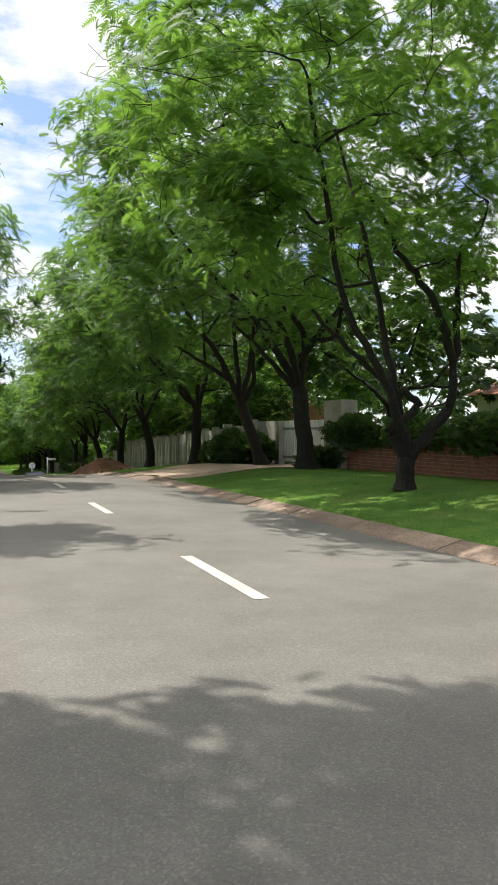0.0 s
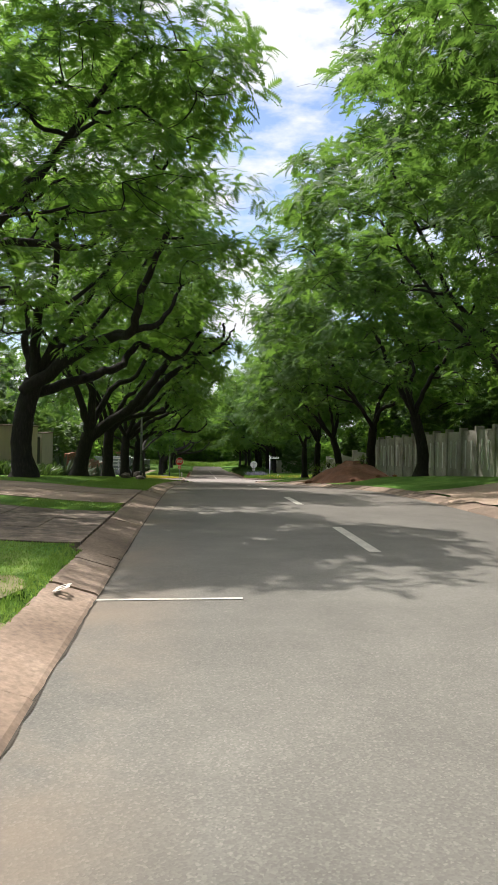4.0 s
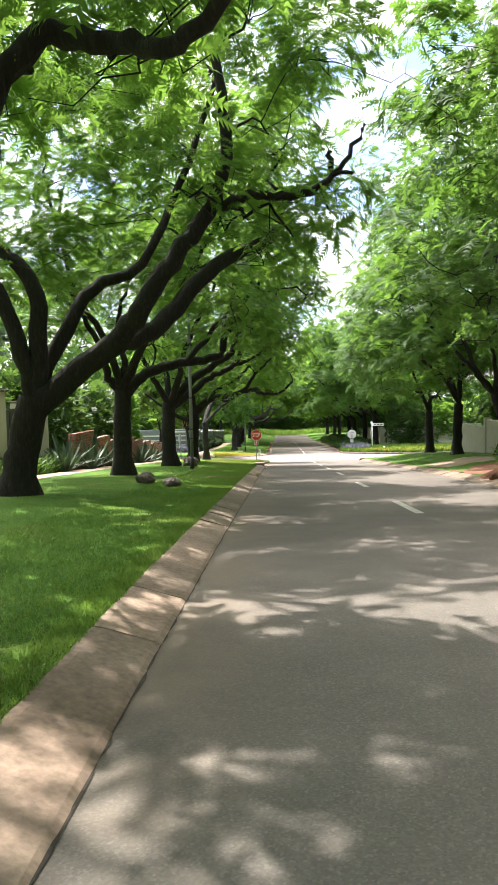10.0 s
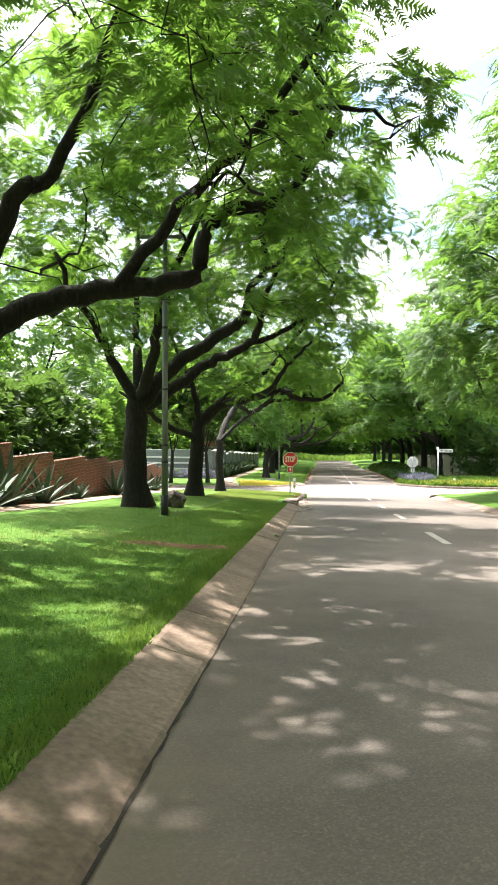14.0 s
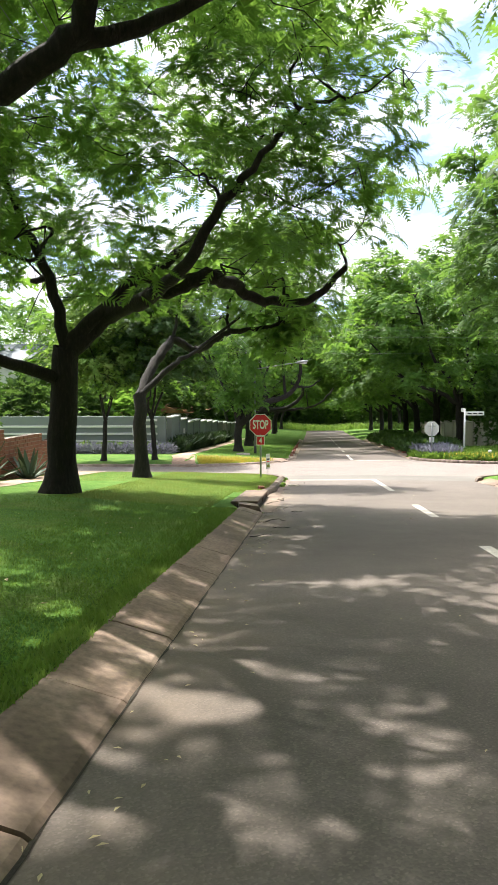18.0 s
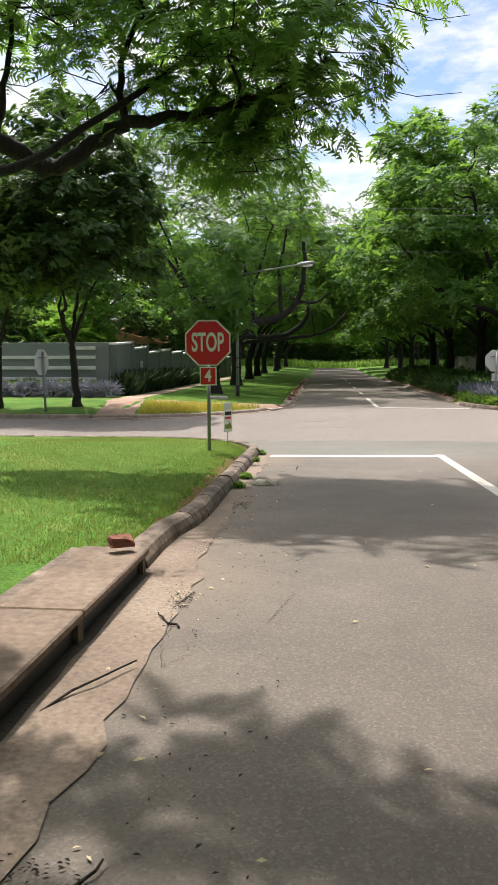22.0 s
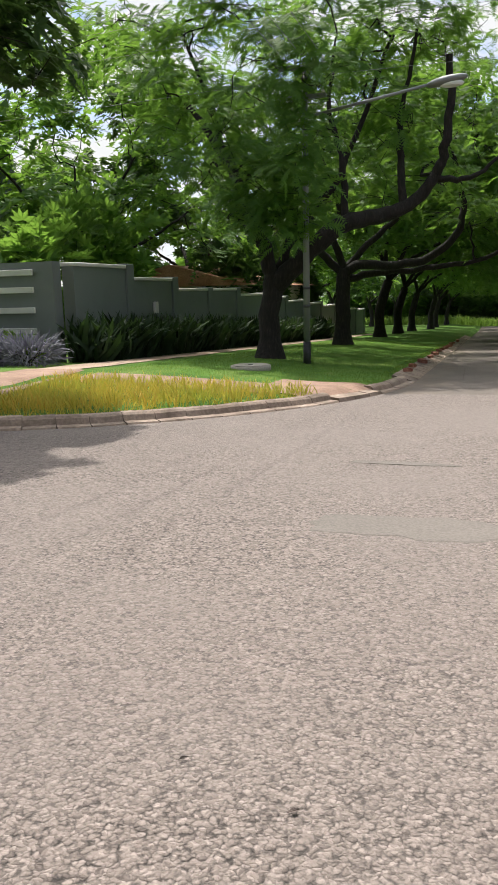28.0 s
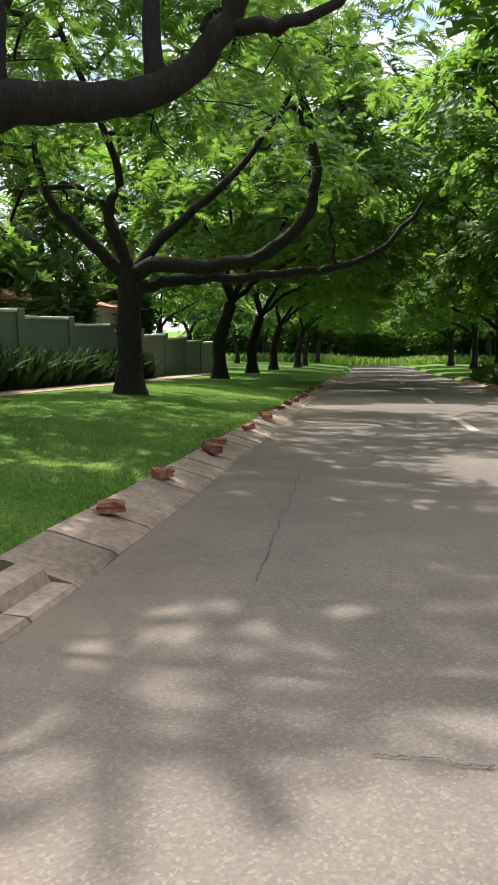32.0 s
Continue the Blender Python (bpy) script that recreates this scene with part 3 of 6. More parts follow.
def make_tree(x, y, seed, label, limbs=None, trunk=None, r0=0.21, fork=2.3, dome=(0, 0, 5.6), size=(4.4, 4.4, 3.2), pads=140, fronds=34, frond=0.31, rosette=7,
              shape=None, leaf=None, name="jacaranda_tree", group="street trees", pad=(0.84, 0.5), limbs_n=4, hollow=0.5, extra=()):
    """A street tree: trunk, main limbs, branches out to each pad of leaves, and the leaves.
    dome: the crown's middle over the foot; size: its half extents."""
    rnd = random.Random(seed)
    g = np.random.RandomState(seed)
    base = empty(name, x, y, gz(x, y) - 0.03, label=label, category="tree", group=group)
    dome, size = np.array(dome, float), np.array(size, float)
    if trunk is None:
        trunk = [(0, 0, 0), (rnd.uniform(-0.1, 0.1), rnd.uniform(-0.1, 0.1), fork * 0.5), (rnd.uniform(-0.2, 0.2) + dome[0] * 0.1, rnd.uniform(-0.2, 0.2), fork)]
    top = np.array(trunk[-1], float)
    if limbs is None:
        limbs = []
    limbs = list(limbs)
    a0 = rnd.uniform(0, 6.28)
    for k in range(limbs_n):
        a = a0 + k * 6.283 / max(1, limbs_n) + rnd.uniform(-0.4, 0.4)
        end = dome + size * np.array([math.cos(a) * 0.62, math.sin(a) * 0.62, rnd.uniform(-0.25, 0.35)])
        mid = top * 0.5 + end * 0.5 + np.array([rnd.uniform(-0.4, 0.4), rnd.uniform(-0.4, 0.4), rnd.uniform(-0.5, 0.1)])
        limbs.append(([top, top * 0.75 + end * 0.25 + np.array([0, 0, rnd.uniform(-0.15, 0.3)]), mid, end], r0 * rnd.uniform(0.42, 0.58)))
    tubes = []
    tp = curve_through(trunk, 4, rnd, 0.012)
    n = len(tp)
    tubes.append(tube(tp, [r0 * (1.0 + 0.55 * max(0, 1 - i / 2.0)) * (1 - 0.15 * i / n) for i in range(n)], 16, 0.07))
    pts, rads = [], []
    for path, r in limbs:
        lp = curve_through(path, 6, rnd, 0.02)
        m = len(lp)
        rr = [r * (1 - 0.7 * i / (m - 1)) for i in range(m)]
        tubes.append(tube(lp, rr, 10, 0.035))
        pts += lp[2:]
        rads += rr[2:]
    # billows of leaves spread over the dome, each joined to the nearest bough
    pts, rads = np.array(pts), np.array(rads)
    centres = []
    for _ in range(max(12, int(pads * 0.42))):
        best, room = None, -1.0
        for _ in range(9):
            v = g.normal(0, 1, 3)
            v /= np.linalg.norm(v)
            v *= hollow + (1 - hollow) * g.rand() ** 0.6
            if v[2] < -0.85 or (v[2] < -0.25 and math.hypot(v[0], v[1]) < 0.5):
                continue
            c = dome + v * size
            if c[2] < 3.0:
                continue
            d = min([np.linalg.norm(c - e) for e in centres], default=9.0)
            if d > room:
                best, room = c, d
        if best is not None:
            centres.append(best)
    girth = g.uniform(0.8, 1.3, len(centres)).tolist() + [0.6] * len(extra)
    centres = np.array(centres + [np.array(e, float) for e in extra])
    girth = np.array(girth)
    order = np.argsort([np.min(np.linalg.norm(pts - c, axis=1)) for c in centres])
    for j in order:
        c = centres[j]
        d = np.linalg.norm(pts - c, axis=1) + np.where(pts[:, 2] > c[2] + 0.2, 0.6, 0.0)
        i = int(np.argmin(d))
        a = pts[i]
        ln = np.linalg.norm(c - a)
        if ln < 0.15:
            continue
        k1, k2 = g.normal(0, 0.15, 3) * ln, g.normal(0, 0.13, 3) * ln
        k1[2], k2[2] = 0.06 * ln - abs(k1[2]) * 0.4, 0.14 * ln
        bp = curve_through([a, a * 0.68 + c * 0.32 + k1, a * 0.3 + c * 0.7 + k2, c - np.array([0, 0, 0.12])], 3, rnd, 0.022 * ln)
        r = min(rads[i] * 0.8, 0.014 + 0.021 * ln)
        rr = np.linspace(r, max(0.008, r * 0.35), len(bp))
        tubes.append(tube(bp, rr, 6 if r > 0.02 else 4))
        pts = np.concatenate([pts, np.array(bp[2:])])
        rads = np.concatenate([rads, rr[2:]])
        # crooked twigs fan out in the billow
        for _ in range(4):
            e = c + g.normal(0, 1, 3) * np.array([pad[0], pad[0], pad[1] * 0.8]) * 0.6 * girth[j]
            s0 = np.array(bp[-1 - int(g.randint(0, 4))])
            tubes.append(tube([s0, s0 * 0.6 + e * 0.4 + g.normal(0, 0.1, 3), s0 * 0.3 + e * 0.7 + g.normal(0, 0.08, 3), e], np.linspace(max(0.008, rr[-1] * 0.8), 0.004, 4), 3))
    V, Fq = join(tubes)
    mesh_ob("trunk", V, Fq, BARK, base, True, "dark furrowed trunk and crooked limbs")
    # tufts over the upper side of each billow, in each a rosette of drooping leaves
    tufts = max(4, int(fronds * 0.6))
    which = np.repeat(np.arange(len(centres)), tufts)
    n = len(which)
    off = g.normal(0, 1, (n, 3))
    off /= np.linalg.norm(off, axis=1)[:, None]
    off[:, 2] = np.where(off[:, 2] < 0, off[:, 2] * np.where(g.rand(n) < 0.6, -1.0, 0.45), off[:, 2])
    off *= (0.62 + 0.42 * g.rand(n))[:, None]
    body = np.array([pad[0], pad[0], pad[1] * 1.35])
    heart = centres[which] + off * body * girth[which][:, None]
    axis_up = off * 0.75 + (centres[which] - dome) / size * 0.25 + np.array([0, 0, 0.8]) + g.normal(0, 0.2, (n, 3))
    axis_up /= np.linalg.norm(axis_up, axis=1)[:, None]
    k = n * rosette
    of = np.repeat(np.arange(n), rosette)
    D = g.normal(0, 1, (k, 3))
    D -= (D * axis_up[of]).sum(1)[:, None] * axis_up[of]
    D /= np.linalg.norm(D, axis=1)[:, None] + 1e-9
    D += axis_up[of] * g.uniform(-0.25, 0.6, k)[:, None]
    P = heart[of] + D * 0.04 + g.normal(0, 0.05, (k, 3))
    leaves = [scatter(shape or FROND, P, D, frond * g.uniform(0.6, 1.2, k), axis_up[of] - np.array([0, 0, 1.0]) + g.normal(0, 0.22, (k, 3)))]
    # older leaves inside the billow
    m = 5 * len(centres)
    of = np.repeat(np.arange(len(centres)), 5)
    P = centres[of] + g.normal(0, 0.42, (m, 3)) * body * girth[of][:, None] - np.array([0, 0, 0.1])
    leaves.append(scatter(shape or FROND, P, g.normal(0, 1, (m, 3)) * np.array([1, 1, 0.5]), frond * g.uniform(0.8, 1.3, m), g.normal(0, 0.5, (m, 3))))
    V, Fq = join(leaves)
    mesh_ob("crown", V, Fq, leaf or LEAF, base)
    return base


T_LABEL = "jacaranda street tree, dark crooked limbs, feathery green crown"
# left row, from the start to the crossing
make_tree(-4.6, 3.0, 11, T_LABEL, shape=FROND_MID, dome=(3.0, 1.7, 6.4), size=(3.2, 1.3, 1.6), pads=90)
make_tree(-4.8, 12.0, 12, T_LABEL, dome=(1.2, -0.3, 5.7), size=(3.4, 0.8, 1.0), pads=70, shape=FROND_MID, extra=[(3.4, 0.0, 4.3), (3.9, 0.0, 4.3), (4.3, -0.1, 4.5), (3.7, 0.1, 4.8), (4.1, 0.0, 5.0), (3.2, -0.1, 4.8), (2.7, -0.2, 4.5), (3.0, 0.0, 5.2), (4.6, 0.1, 4.3)])
make_tree(-4.9, 21.6, 19, T_LABEL, dome=(2.4, 0.8, 6.2), size=(3.2, 2.4, 3.6), pads=140, limbs=[
    ([(0, 0, 2.2), (0.9, 1.0, 3.6), (1.8, 2.6, 4.2), (3.0, 3.8, 4.5), (3.6, 4.4, 5.4)], 0.12), ([(0, 0, 2.2), (0.6, 1.6, 2.9), (1.3, 3.4, 3.3), (2.4, 4.6, 3.5), (3.2, 5.2, 4.3)], 0.1)])
make_tree(-3.8, 28.5, 13, T_LABEL, dome=(1.1, 0.9, 6.4), size=(4.3, 3.2, 4.2), pads=180, fronds=40, r0=0.25, limbs=[
    ([(0, 0, 2.0), (1.2, -0.2, 2.9), (2.1, -0.5, 3.3), (2.57, -1.45, 3.3), (2.9, -2.1, 4.2), (3.4, -2.9, 5.1)], 0.17),
    ([(2.57, -1.45, 3.3), (3.2, -1.6, 3.5), (3.6, -1.2, 4.3)], 0.09),
    ([(0, 0, 1.9), (1.2, 1.0, 2.4), (2.0, 1.9, 2.8), (2.4, 2.2, 3.4), (3.0, 1.9, 3.2), (3.5, 1.4, 3.0), (4.1, 1.2, 3.7)], 0.13)])
make_tree(-3.8, 36.6, 14, T_LABEL, trunk=[(0, 0, 0), (0.12, 0, 0.8), (0.32, 0, 1.5)], dome=(1.2, 0.6, 6.3), size=(4.2, 3.6, 3.9), pads=180, fronds=38, r0=0.26, limbs_n=2, limbs=[
    ([(0.3, 0, 1.3), (0.95, 0.05, 1.85), (1.76, -0.3, 2.4), (2.3, -0.7, 3.0), (3.03, -0.46, 4.06), (3.3, -0.3, 5.0), (3.1, 0.1, 6.4)], 0.21),
    ([(3.03, -0.46, 4.06), (3.6, -0.3, 4.25), (4.3, -0.2, 4.3), (4.9, 0.1, 4.7), (5.3, 0.3, 5.4)], 0.085),
    ([(1.5, -0.1, 2.2), (2.13, 0.69, 2.6), (2.87, 1.29, 3.5), (3.5, 2.1, 4.0), (3.94, 2.5, 4.3), (4.2, 2.5, 5.0), (4.86, 2.36, 5.12), (4.95, 2.4, 5.7)], 0.16),
    ([(0.35, 0, 1.5), (0.4, 0, 3.0), (-0.1, 0, 3.7), (-0.7, 0, 4.2), (-1.4, -0.6, 5.2)], 0.15)])
make_tree(-3.66, 43.6, 15, T_LABEL, trunk=[(0, 0, 0), (0.02, 0, 1.1), (0.05, 0, 2.1)], dome=(1.0, -0.2, 6.0), size=(4.2, 3.6, 3.6), pads=160, r0=0.23, limbs_n=2, fronds=42, limbs=[
    ([(0.05, 0, 2.1), (-0.3, 0, 2.4), (-0.5, 0, 3.2), (-0.9, 0, 4.0), (-1.5, 0.2, 5.2)], 0.12),
    ([(0.05, 0, 2.1), (0.1, 0.1, 2.7), (-0.1, 0.3, 3.6), (0.2, 0.4, 4.8)], 0.11),
    ([(0.05, 0, 1.9), (0.56, 0.4, 2.5), (1.5, 0.7, 2.75), (2.38, 0.84, 2.94), (2.6, 1.0, 3.6), (3.45, 1.5, 4.05), (4.0, 1.4, 4.9)], 0.15),
    ([(1.5, 0.7, 2.75), (2.3, 0.5, 3.6), (3.0, 0.3, 4.2), (3.73, -0.1, 4.98), (4.2, -0.4, 5.8)], 0.08)])
make_tree(-3.6, 51.2, 16, T_LABEL, trunk=[(0, 0, 0), (-0.06, 0, 1.2), (0.0, 0, 2.2)], dome=(1.1, 0.2, 6.2), size=(4.0, 3.7, 3.8), pads=178, fronds=44, r0=0.25, limbs_n=2, limbs=[
    ([(0.0, 0, 2.1), (0.7, 0.2, 2.9), (1.5, 0.2, 3.45), (2.1, -0.1, 3.8), (2.3, -0.1, 4.1), (2.35, -0.4, 4.4), (2.65, -0.73, 4.75), (2.5, -0.9, 5.7)], 0.16),
    ([(2.65, -0.73, 4.7), (3.0, -0.5, 5.0), (3.2, -0.4, 5.9)], 0.08),
    ([(0.0, 0, 2.0), (0.7, 0.7, 2.55), (1.36, 1.2, 3.1), (2.2, 1.2, 3.5), (2.45, 0.9, 4.0), (2.6, 0.2, 4.3), (2.95, -0.3, 5.0)], 0.14),
    ([(2.2, 1.2, 3.5), (2.8, 1.4, 3.7), (3.6, 1.6, 4.3), (4.2, 1.6, 5.2)], 0.075),
    ([(0.0, 0, 2.2), (-0.4, -0.2, 2.9), (-0.9, -0.4, 3.9), (-1.6, -0.5, 4.8)], 0.13)])
make_tree(-3.7, 58.6, 17, T_LABEL, trunk=[(0, 0, 0), (0.08, 0, 1.2), (0.2, -0.1, 2.3)], dome=(1.4, 0.0, 5.7), size=(4.0, 3.3, 3.2), pads=175, fronds=44, r0=0.23, limbs_n=2, limbs=[
    ([(0.1, 0, 1.8), (-0.4, -1.2, 2.1), (-0.8, -2.4, 2.5), (-1.6, -2.6, 3.1)], 0.11),
    ([(0.2, -0.1, 2.2), (0.9, -0.1, 2.8), (1.7, -0.9, 2.95), (2.46, -1.2, 3.14), (2.8, -0.5, 3.2), (3.15, 0.0, 3.0), (3.9, 0.3, 3.0), (4.5, 0.3, 3.5)], 0.15),
    ([(1.7, -0.9, 2.95), (2.46, -2.3, 3.15), (2.96, -2.7, 3.8), (3.6, -3.0, 4.4)], 0.1)])
make_tree(-3.58, 63.8, 18, "street tree with one long limb hanging over the road", trunk=[(0, 0, 0), (-0.05, 0.1, 1.0), (-0.1, 0.3, 1.9)], r0=0.16, dome=(2.6, 2.3, 4.7), size=(1.9, 0.9, 1.4), pads=70, fronds=24, limbs_n=1,
          extra=[(2.9, 2.6, 3.0), (2.6, 2.5, 3.2), (3.2, 2.5, 3.1), (3.7, 2.4, 3.4), (2.2, 2.4, 3.7), (3.0, 2.6, 3.5), (0.6, 2.2, 4.2), (1.2, 2.4, 4.6), (0.2, 2.0, 4.8)], limbs=[
    ([(-0.1, 0.3, 1.8), (0.1, 1.2, 2.7), (0.4, 2.0, 3.25), (0.85, 2.2, 3.0), (1.35, 2.2, 3.2), (1.75, 2.2, 3.45), (2.25, 2.2, 3.5), (3.0, 2.3, 3.6), (3.9, 2.4, 4.0)], 0.13),
    ([(0.4, 2.0, 3.25), (0.5, 2.1, 4.0), (0.7, 2.2, 5.0)], 0.05), ([(1.75, 2.2, 3.45), (1.8, 2.2, 4.2), (2.2, 2.3, 5.2)], 0.05)])
# right row
make_tree(8.4, 3.0, 20, T_LABEL, shape=FROND_MID, dome=(-0.8, 0, 7.4), size=(4.2, 4.0, 4.2), fork=2.8, pads=160)
make_tree(7.0, 11.4, 21, T_LABEL, trunk=[(0, 0, 0), (0.0, 0, 0.4), (0.04, 0, 0.65)], dome=(-1.3, 0.3, 6.4), size=(3.8, 3.0, 3.8), pads=170, r0=0.17, limbs_n=2, extra=[(-3.6, -0.5, 4.5), (-3.2, -0.7, 4.0), (-3.4, -0.4, 4.9), (-2.8, -0.6, 4.4), (-2.9, -0.9, 4.9)], limbs=[
    ([(0, 0, 0.55), (-0.25, 0, 1.05), (0.25, 0, 1.5), (-0.3, 0, 1.8), (-1.0, 0, 2.3), (-1.8, 0, 3.0)], 0.1),
    ([(0.04, 0, 0.55), (0.5, 0, 1.05), (0.9, 0, 1.55), (1.0, 0, 2.7), (1.05, 0, 4.3)], 0.13),
    ([(0.95, 0, 2.3), (0.3, -0.4, 3.2), (-0.5, -0.7, 3.8), (-1.3, -1.0, 4.6)], 0.085)])
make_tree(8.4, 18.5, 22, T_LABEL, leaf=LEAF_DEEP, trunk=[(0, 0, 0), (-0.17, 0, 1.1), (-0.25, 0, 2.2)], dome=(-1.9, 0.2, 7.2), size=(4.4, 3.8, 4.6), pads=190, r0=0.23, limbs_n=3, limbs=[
    ([(-0.25, 0, 2.2), (-0.2, 0, 3.7), (-1.1, 0, 4.6)], 0.13), ([(-0.22, 0, 3.0), (0.8, 0, 4.3), (1.7, 0, 5.4)], 0.1), ([(-0.25, 0, 2.0), (-1.0, 0.2, 2.9), (-2.0, 0.4, 3.9)], 0.1)])
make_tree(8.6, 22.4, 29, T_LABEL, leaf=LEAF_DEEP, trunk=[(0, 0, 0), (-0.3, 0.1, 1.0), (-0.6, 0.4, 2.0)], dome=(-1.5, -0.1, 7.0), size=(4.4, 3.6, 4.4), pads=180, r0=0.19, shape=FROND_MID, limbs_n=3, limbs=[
    ([(-0.6, 0.4, 1.9), (-0.9, 0.5, 2.7), (-1.7, 0.6, 3.2), (-2.6, 0.6, 3.7)], 0.11), ([(-0.6, 0.4, 1.9), (-0.2, 0.3, 2.8), (-0.4, 0.2, 4.2)], 0.11)])
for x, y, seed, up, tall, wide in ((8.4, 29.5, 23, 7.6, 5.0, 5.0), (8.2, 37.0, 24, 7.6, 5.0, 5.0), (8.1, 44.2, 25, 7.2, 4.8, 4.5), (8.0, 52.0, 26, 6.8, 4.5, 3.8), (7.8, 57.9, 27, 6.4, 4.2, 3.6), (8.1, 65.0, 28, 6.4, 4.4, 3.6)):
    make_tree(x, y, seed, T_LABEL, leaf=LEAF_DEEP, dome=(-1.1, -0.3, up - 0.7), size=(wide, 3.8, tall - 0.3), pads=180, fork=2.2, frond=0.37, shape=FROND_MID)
# beyond the crossing
make_tree(-3.28, 83.07, 31, T_LABEL, trunk=[(0, 0, 0), (0.0, 0.1, 0.8), (0.05, 0.2, 1.5)], dome=(-0.4, 2.6, 6.0), size=(3.8, 2.1, 4.2), pads=155, fronds=31, r0=0.2, limbs_n=2, extra=[(0.1, -0.45, 2.3), (0.5, -0.6, 2.6), (-0.4, -0.4, 2.6), (0.2, -0.7, 3.0), (0.9, -0.9, 2.3), (-0.2, -0.5, 3.3), (0.8, -1.1, 3.0), (1.0, -1.1, 3.5), (0.5, -1.0, 4.2), (1.2, -1.1, 4.4), (0.9, -1.2, 4.9), (-0.6, -0.6, 4.0), (0.3, -0.8, 5.0)], limbs=[
    ([(0.05, 0.2, 1.4), (-0.3, 0.2, 2.4), (-0.9, 0.8, 3.5), (-1.6, 1.5, 4.3), (-2.4, 2.2, 5.2)], 0.15),
    ([(0.05, 0.2, 1.3), (1.05, 0.3, 2.24), (1.7, 0.8, 2.5), (2.26, 1.2, 2.66), (2.8, 1.37, 3.2), (3.0, 1.3, 4.0), (3.0, 1.2, 5.2)], 0.19),
    ([(2.26, 1.2, 2.66), (2.15, 1.4, 3.6), (2.2, 1.5, 4.5), (2.4, 1.6, 5.8)], 0.085),
    ([(1.3, 0.5, 2.35), (1.25, 0.6, 3.4), (1.0, 0.6, 4.4), (1.1, 0.6, 5.4)], 0.075),
    ([(2.8, 1.37, 3.2), (3.4, 1.2, 3.1), (4.0, 1.1, 3.5)], 0.07)])
make_tree(-3.42, 90.9, 32, T_LABEL, trunk=[(0, 0, 0), (0.0, 0, 1.1), (0.05, 0, 2.1)], dome=(0.8, 0.2, 6.0), size=(3.8, 3.4, 4.2), pads=140, fronds=24, r0=0.22, limbs_n=2, limbs=[
    ([(0.0, 0, 1.8), (0.9, 0.4, 2.0), (2.4, 0.9, 2.1), (4.0, 1.2, 2.4), (5.0, 1.4, 3.4)], 0.12),
    ([(0.05, 0, 2.0), (0.5, -0.1, 2.2), (2.0, -0.3, 2.2), (3.0, -0.5, 2.8), (3.2, -0.5, 3.6), (2.9, -0.5, 4.8), (2.4, -0.5, 5.8)], 0.15),
    ([(0.05, 0, 2.0), (-0.7, -0.2, 2.7), (-1.2, -0.4, 3.3), (-1.4, -0.5, 4.4)], 0.13)])
far_c = make_tree(8.2, 88.0, 33, T_LABEL, dome=(-1.9, -0.2, 6.4), size=(4.8, 4.2, 4.6), pads=170, frond=0.45, shape=FROND_FAR, r0=0.24)
far_d = make_tree(-3.8, 101.0, 34, T_LABEL, dome=(1.8, 0, 5.9), size=(4.6, 4.2, 4.2), pads=160, frond=0.45, shape=FROND_FAR)
trnd = random.Random(5)
for x, y in ((-4.0, 109), (-4.2, 118), (-3.8, 128), (-4.2, 139), (-4.0, 152)):
    copy_thing(far_d, pose(x, y, gz(x, y), 0, 0, trnd.uniform(-22, 22)))
for x, y in ((8.2, 95.5), (8.0, 103), (8.3, 112), (8, 122), (8.2, 133), (8, 146)):
    copy_thing(far_c, pose(x, y, gz(x, y), 0, 0, trnd.uniform(-22, 22)))
# woods behind the walls
G_LABEL = "tall leafy garden tree behind a wall"
back_a = make_tree(-12.5, 30.0, 41, G_LABEL, dome=(0, 0, 5.2), size=(4.8, 4.8, 4.4), pads=90, fronds=27, frond=0.55, shape=FROND_FAR, leaf=LEAF, name="garden_tree", group="garden trees", pad=(1.3, 0.8), hollow=0.5)
back_b = make_tree(16.0, 27.0, 42, G_LABEL, dome=(0, 0, 5.6), size=(4.8, 4.8, 4.8), pads=90, fronds=27, frond=0.34, shape=SPRIG, leaf=LEAF_DARK, name="garden_tree", group="garden trees", pad=(1.3, 0.8), hollow=0.5)
for k, (x, y) in enumerate(((-12, 5), (-13, 17), (-15.5, 42), (-16, 55), (-13, 66), (-11.5, 92), (-12, 101), (-11, 110), (-11, 120), (-12, 132), (-11, 146), (16.5, 3), (17.5, 12), (15.0, 36), (14.5, 45), (15, 54), (14.5, 62), (16, 92), (13.5, 98), (14, 107),
             (13.5, 118), (14, 130), (13.5, 144), (-20, 96), (-10, 158), (-4.5, 166), (1.5, 170), (8, 165), (13, 157), (-16, 164), (19, 163), (-1, 182), (5, 184), (25, 40), (24, 56), (22, 84), (-24, 84))):
    copy_thing(back_b if k % 3 == 0 else back_a, pose(x, y, gz(x, y), 0, 0, trnd.uniform(0, 360)))
# broad-leaved trees in front of the striped wall
make_tree(-6.0, 76.6, 51, "bushy street tree with dark broad glossy leaves", dome=(0.1, -0.2, 4.5), size=(2.3, 2.0, 2.9), pads=150, fronds=54, frond=0.14, shape=SPRIG, leaf=LEAF_DARK, name="broadleaf_tree", r0=0.1, fork=1.6, pad=(0.6, 0.45), hollow=0.35)
make_tree(-8.0, 76.2, 52, "bushy street tree with yellowish green leaves", dome=(0.2, 0, 4.3), size=(2.0, 1.8, 2.4), pads=110, fronds=54, frond=0.14, shape=SPRIG, leaf=BLADE, name="broadleaf_tree", r0=0.1, fork=1.6, pad=(0.6, 0.45), hollow=0.35)

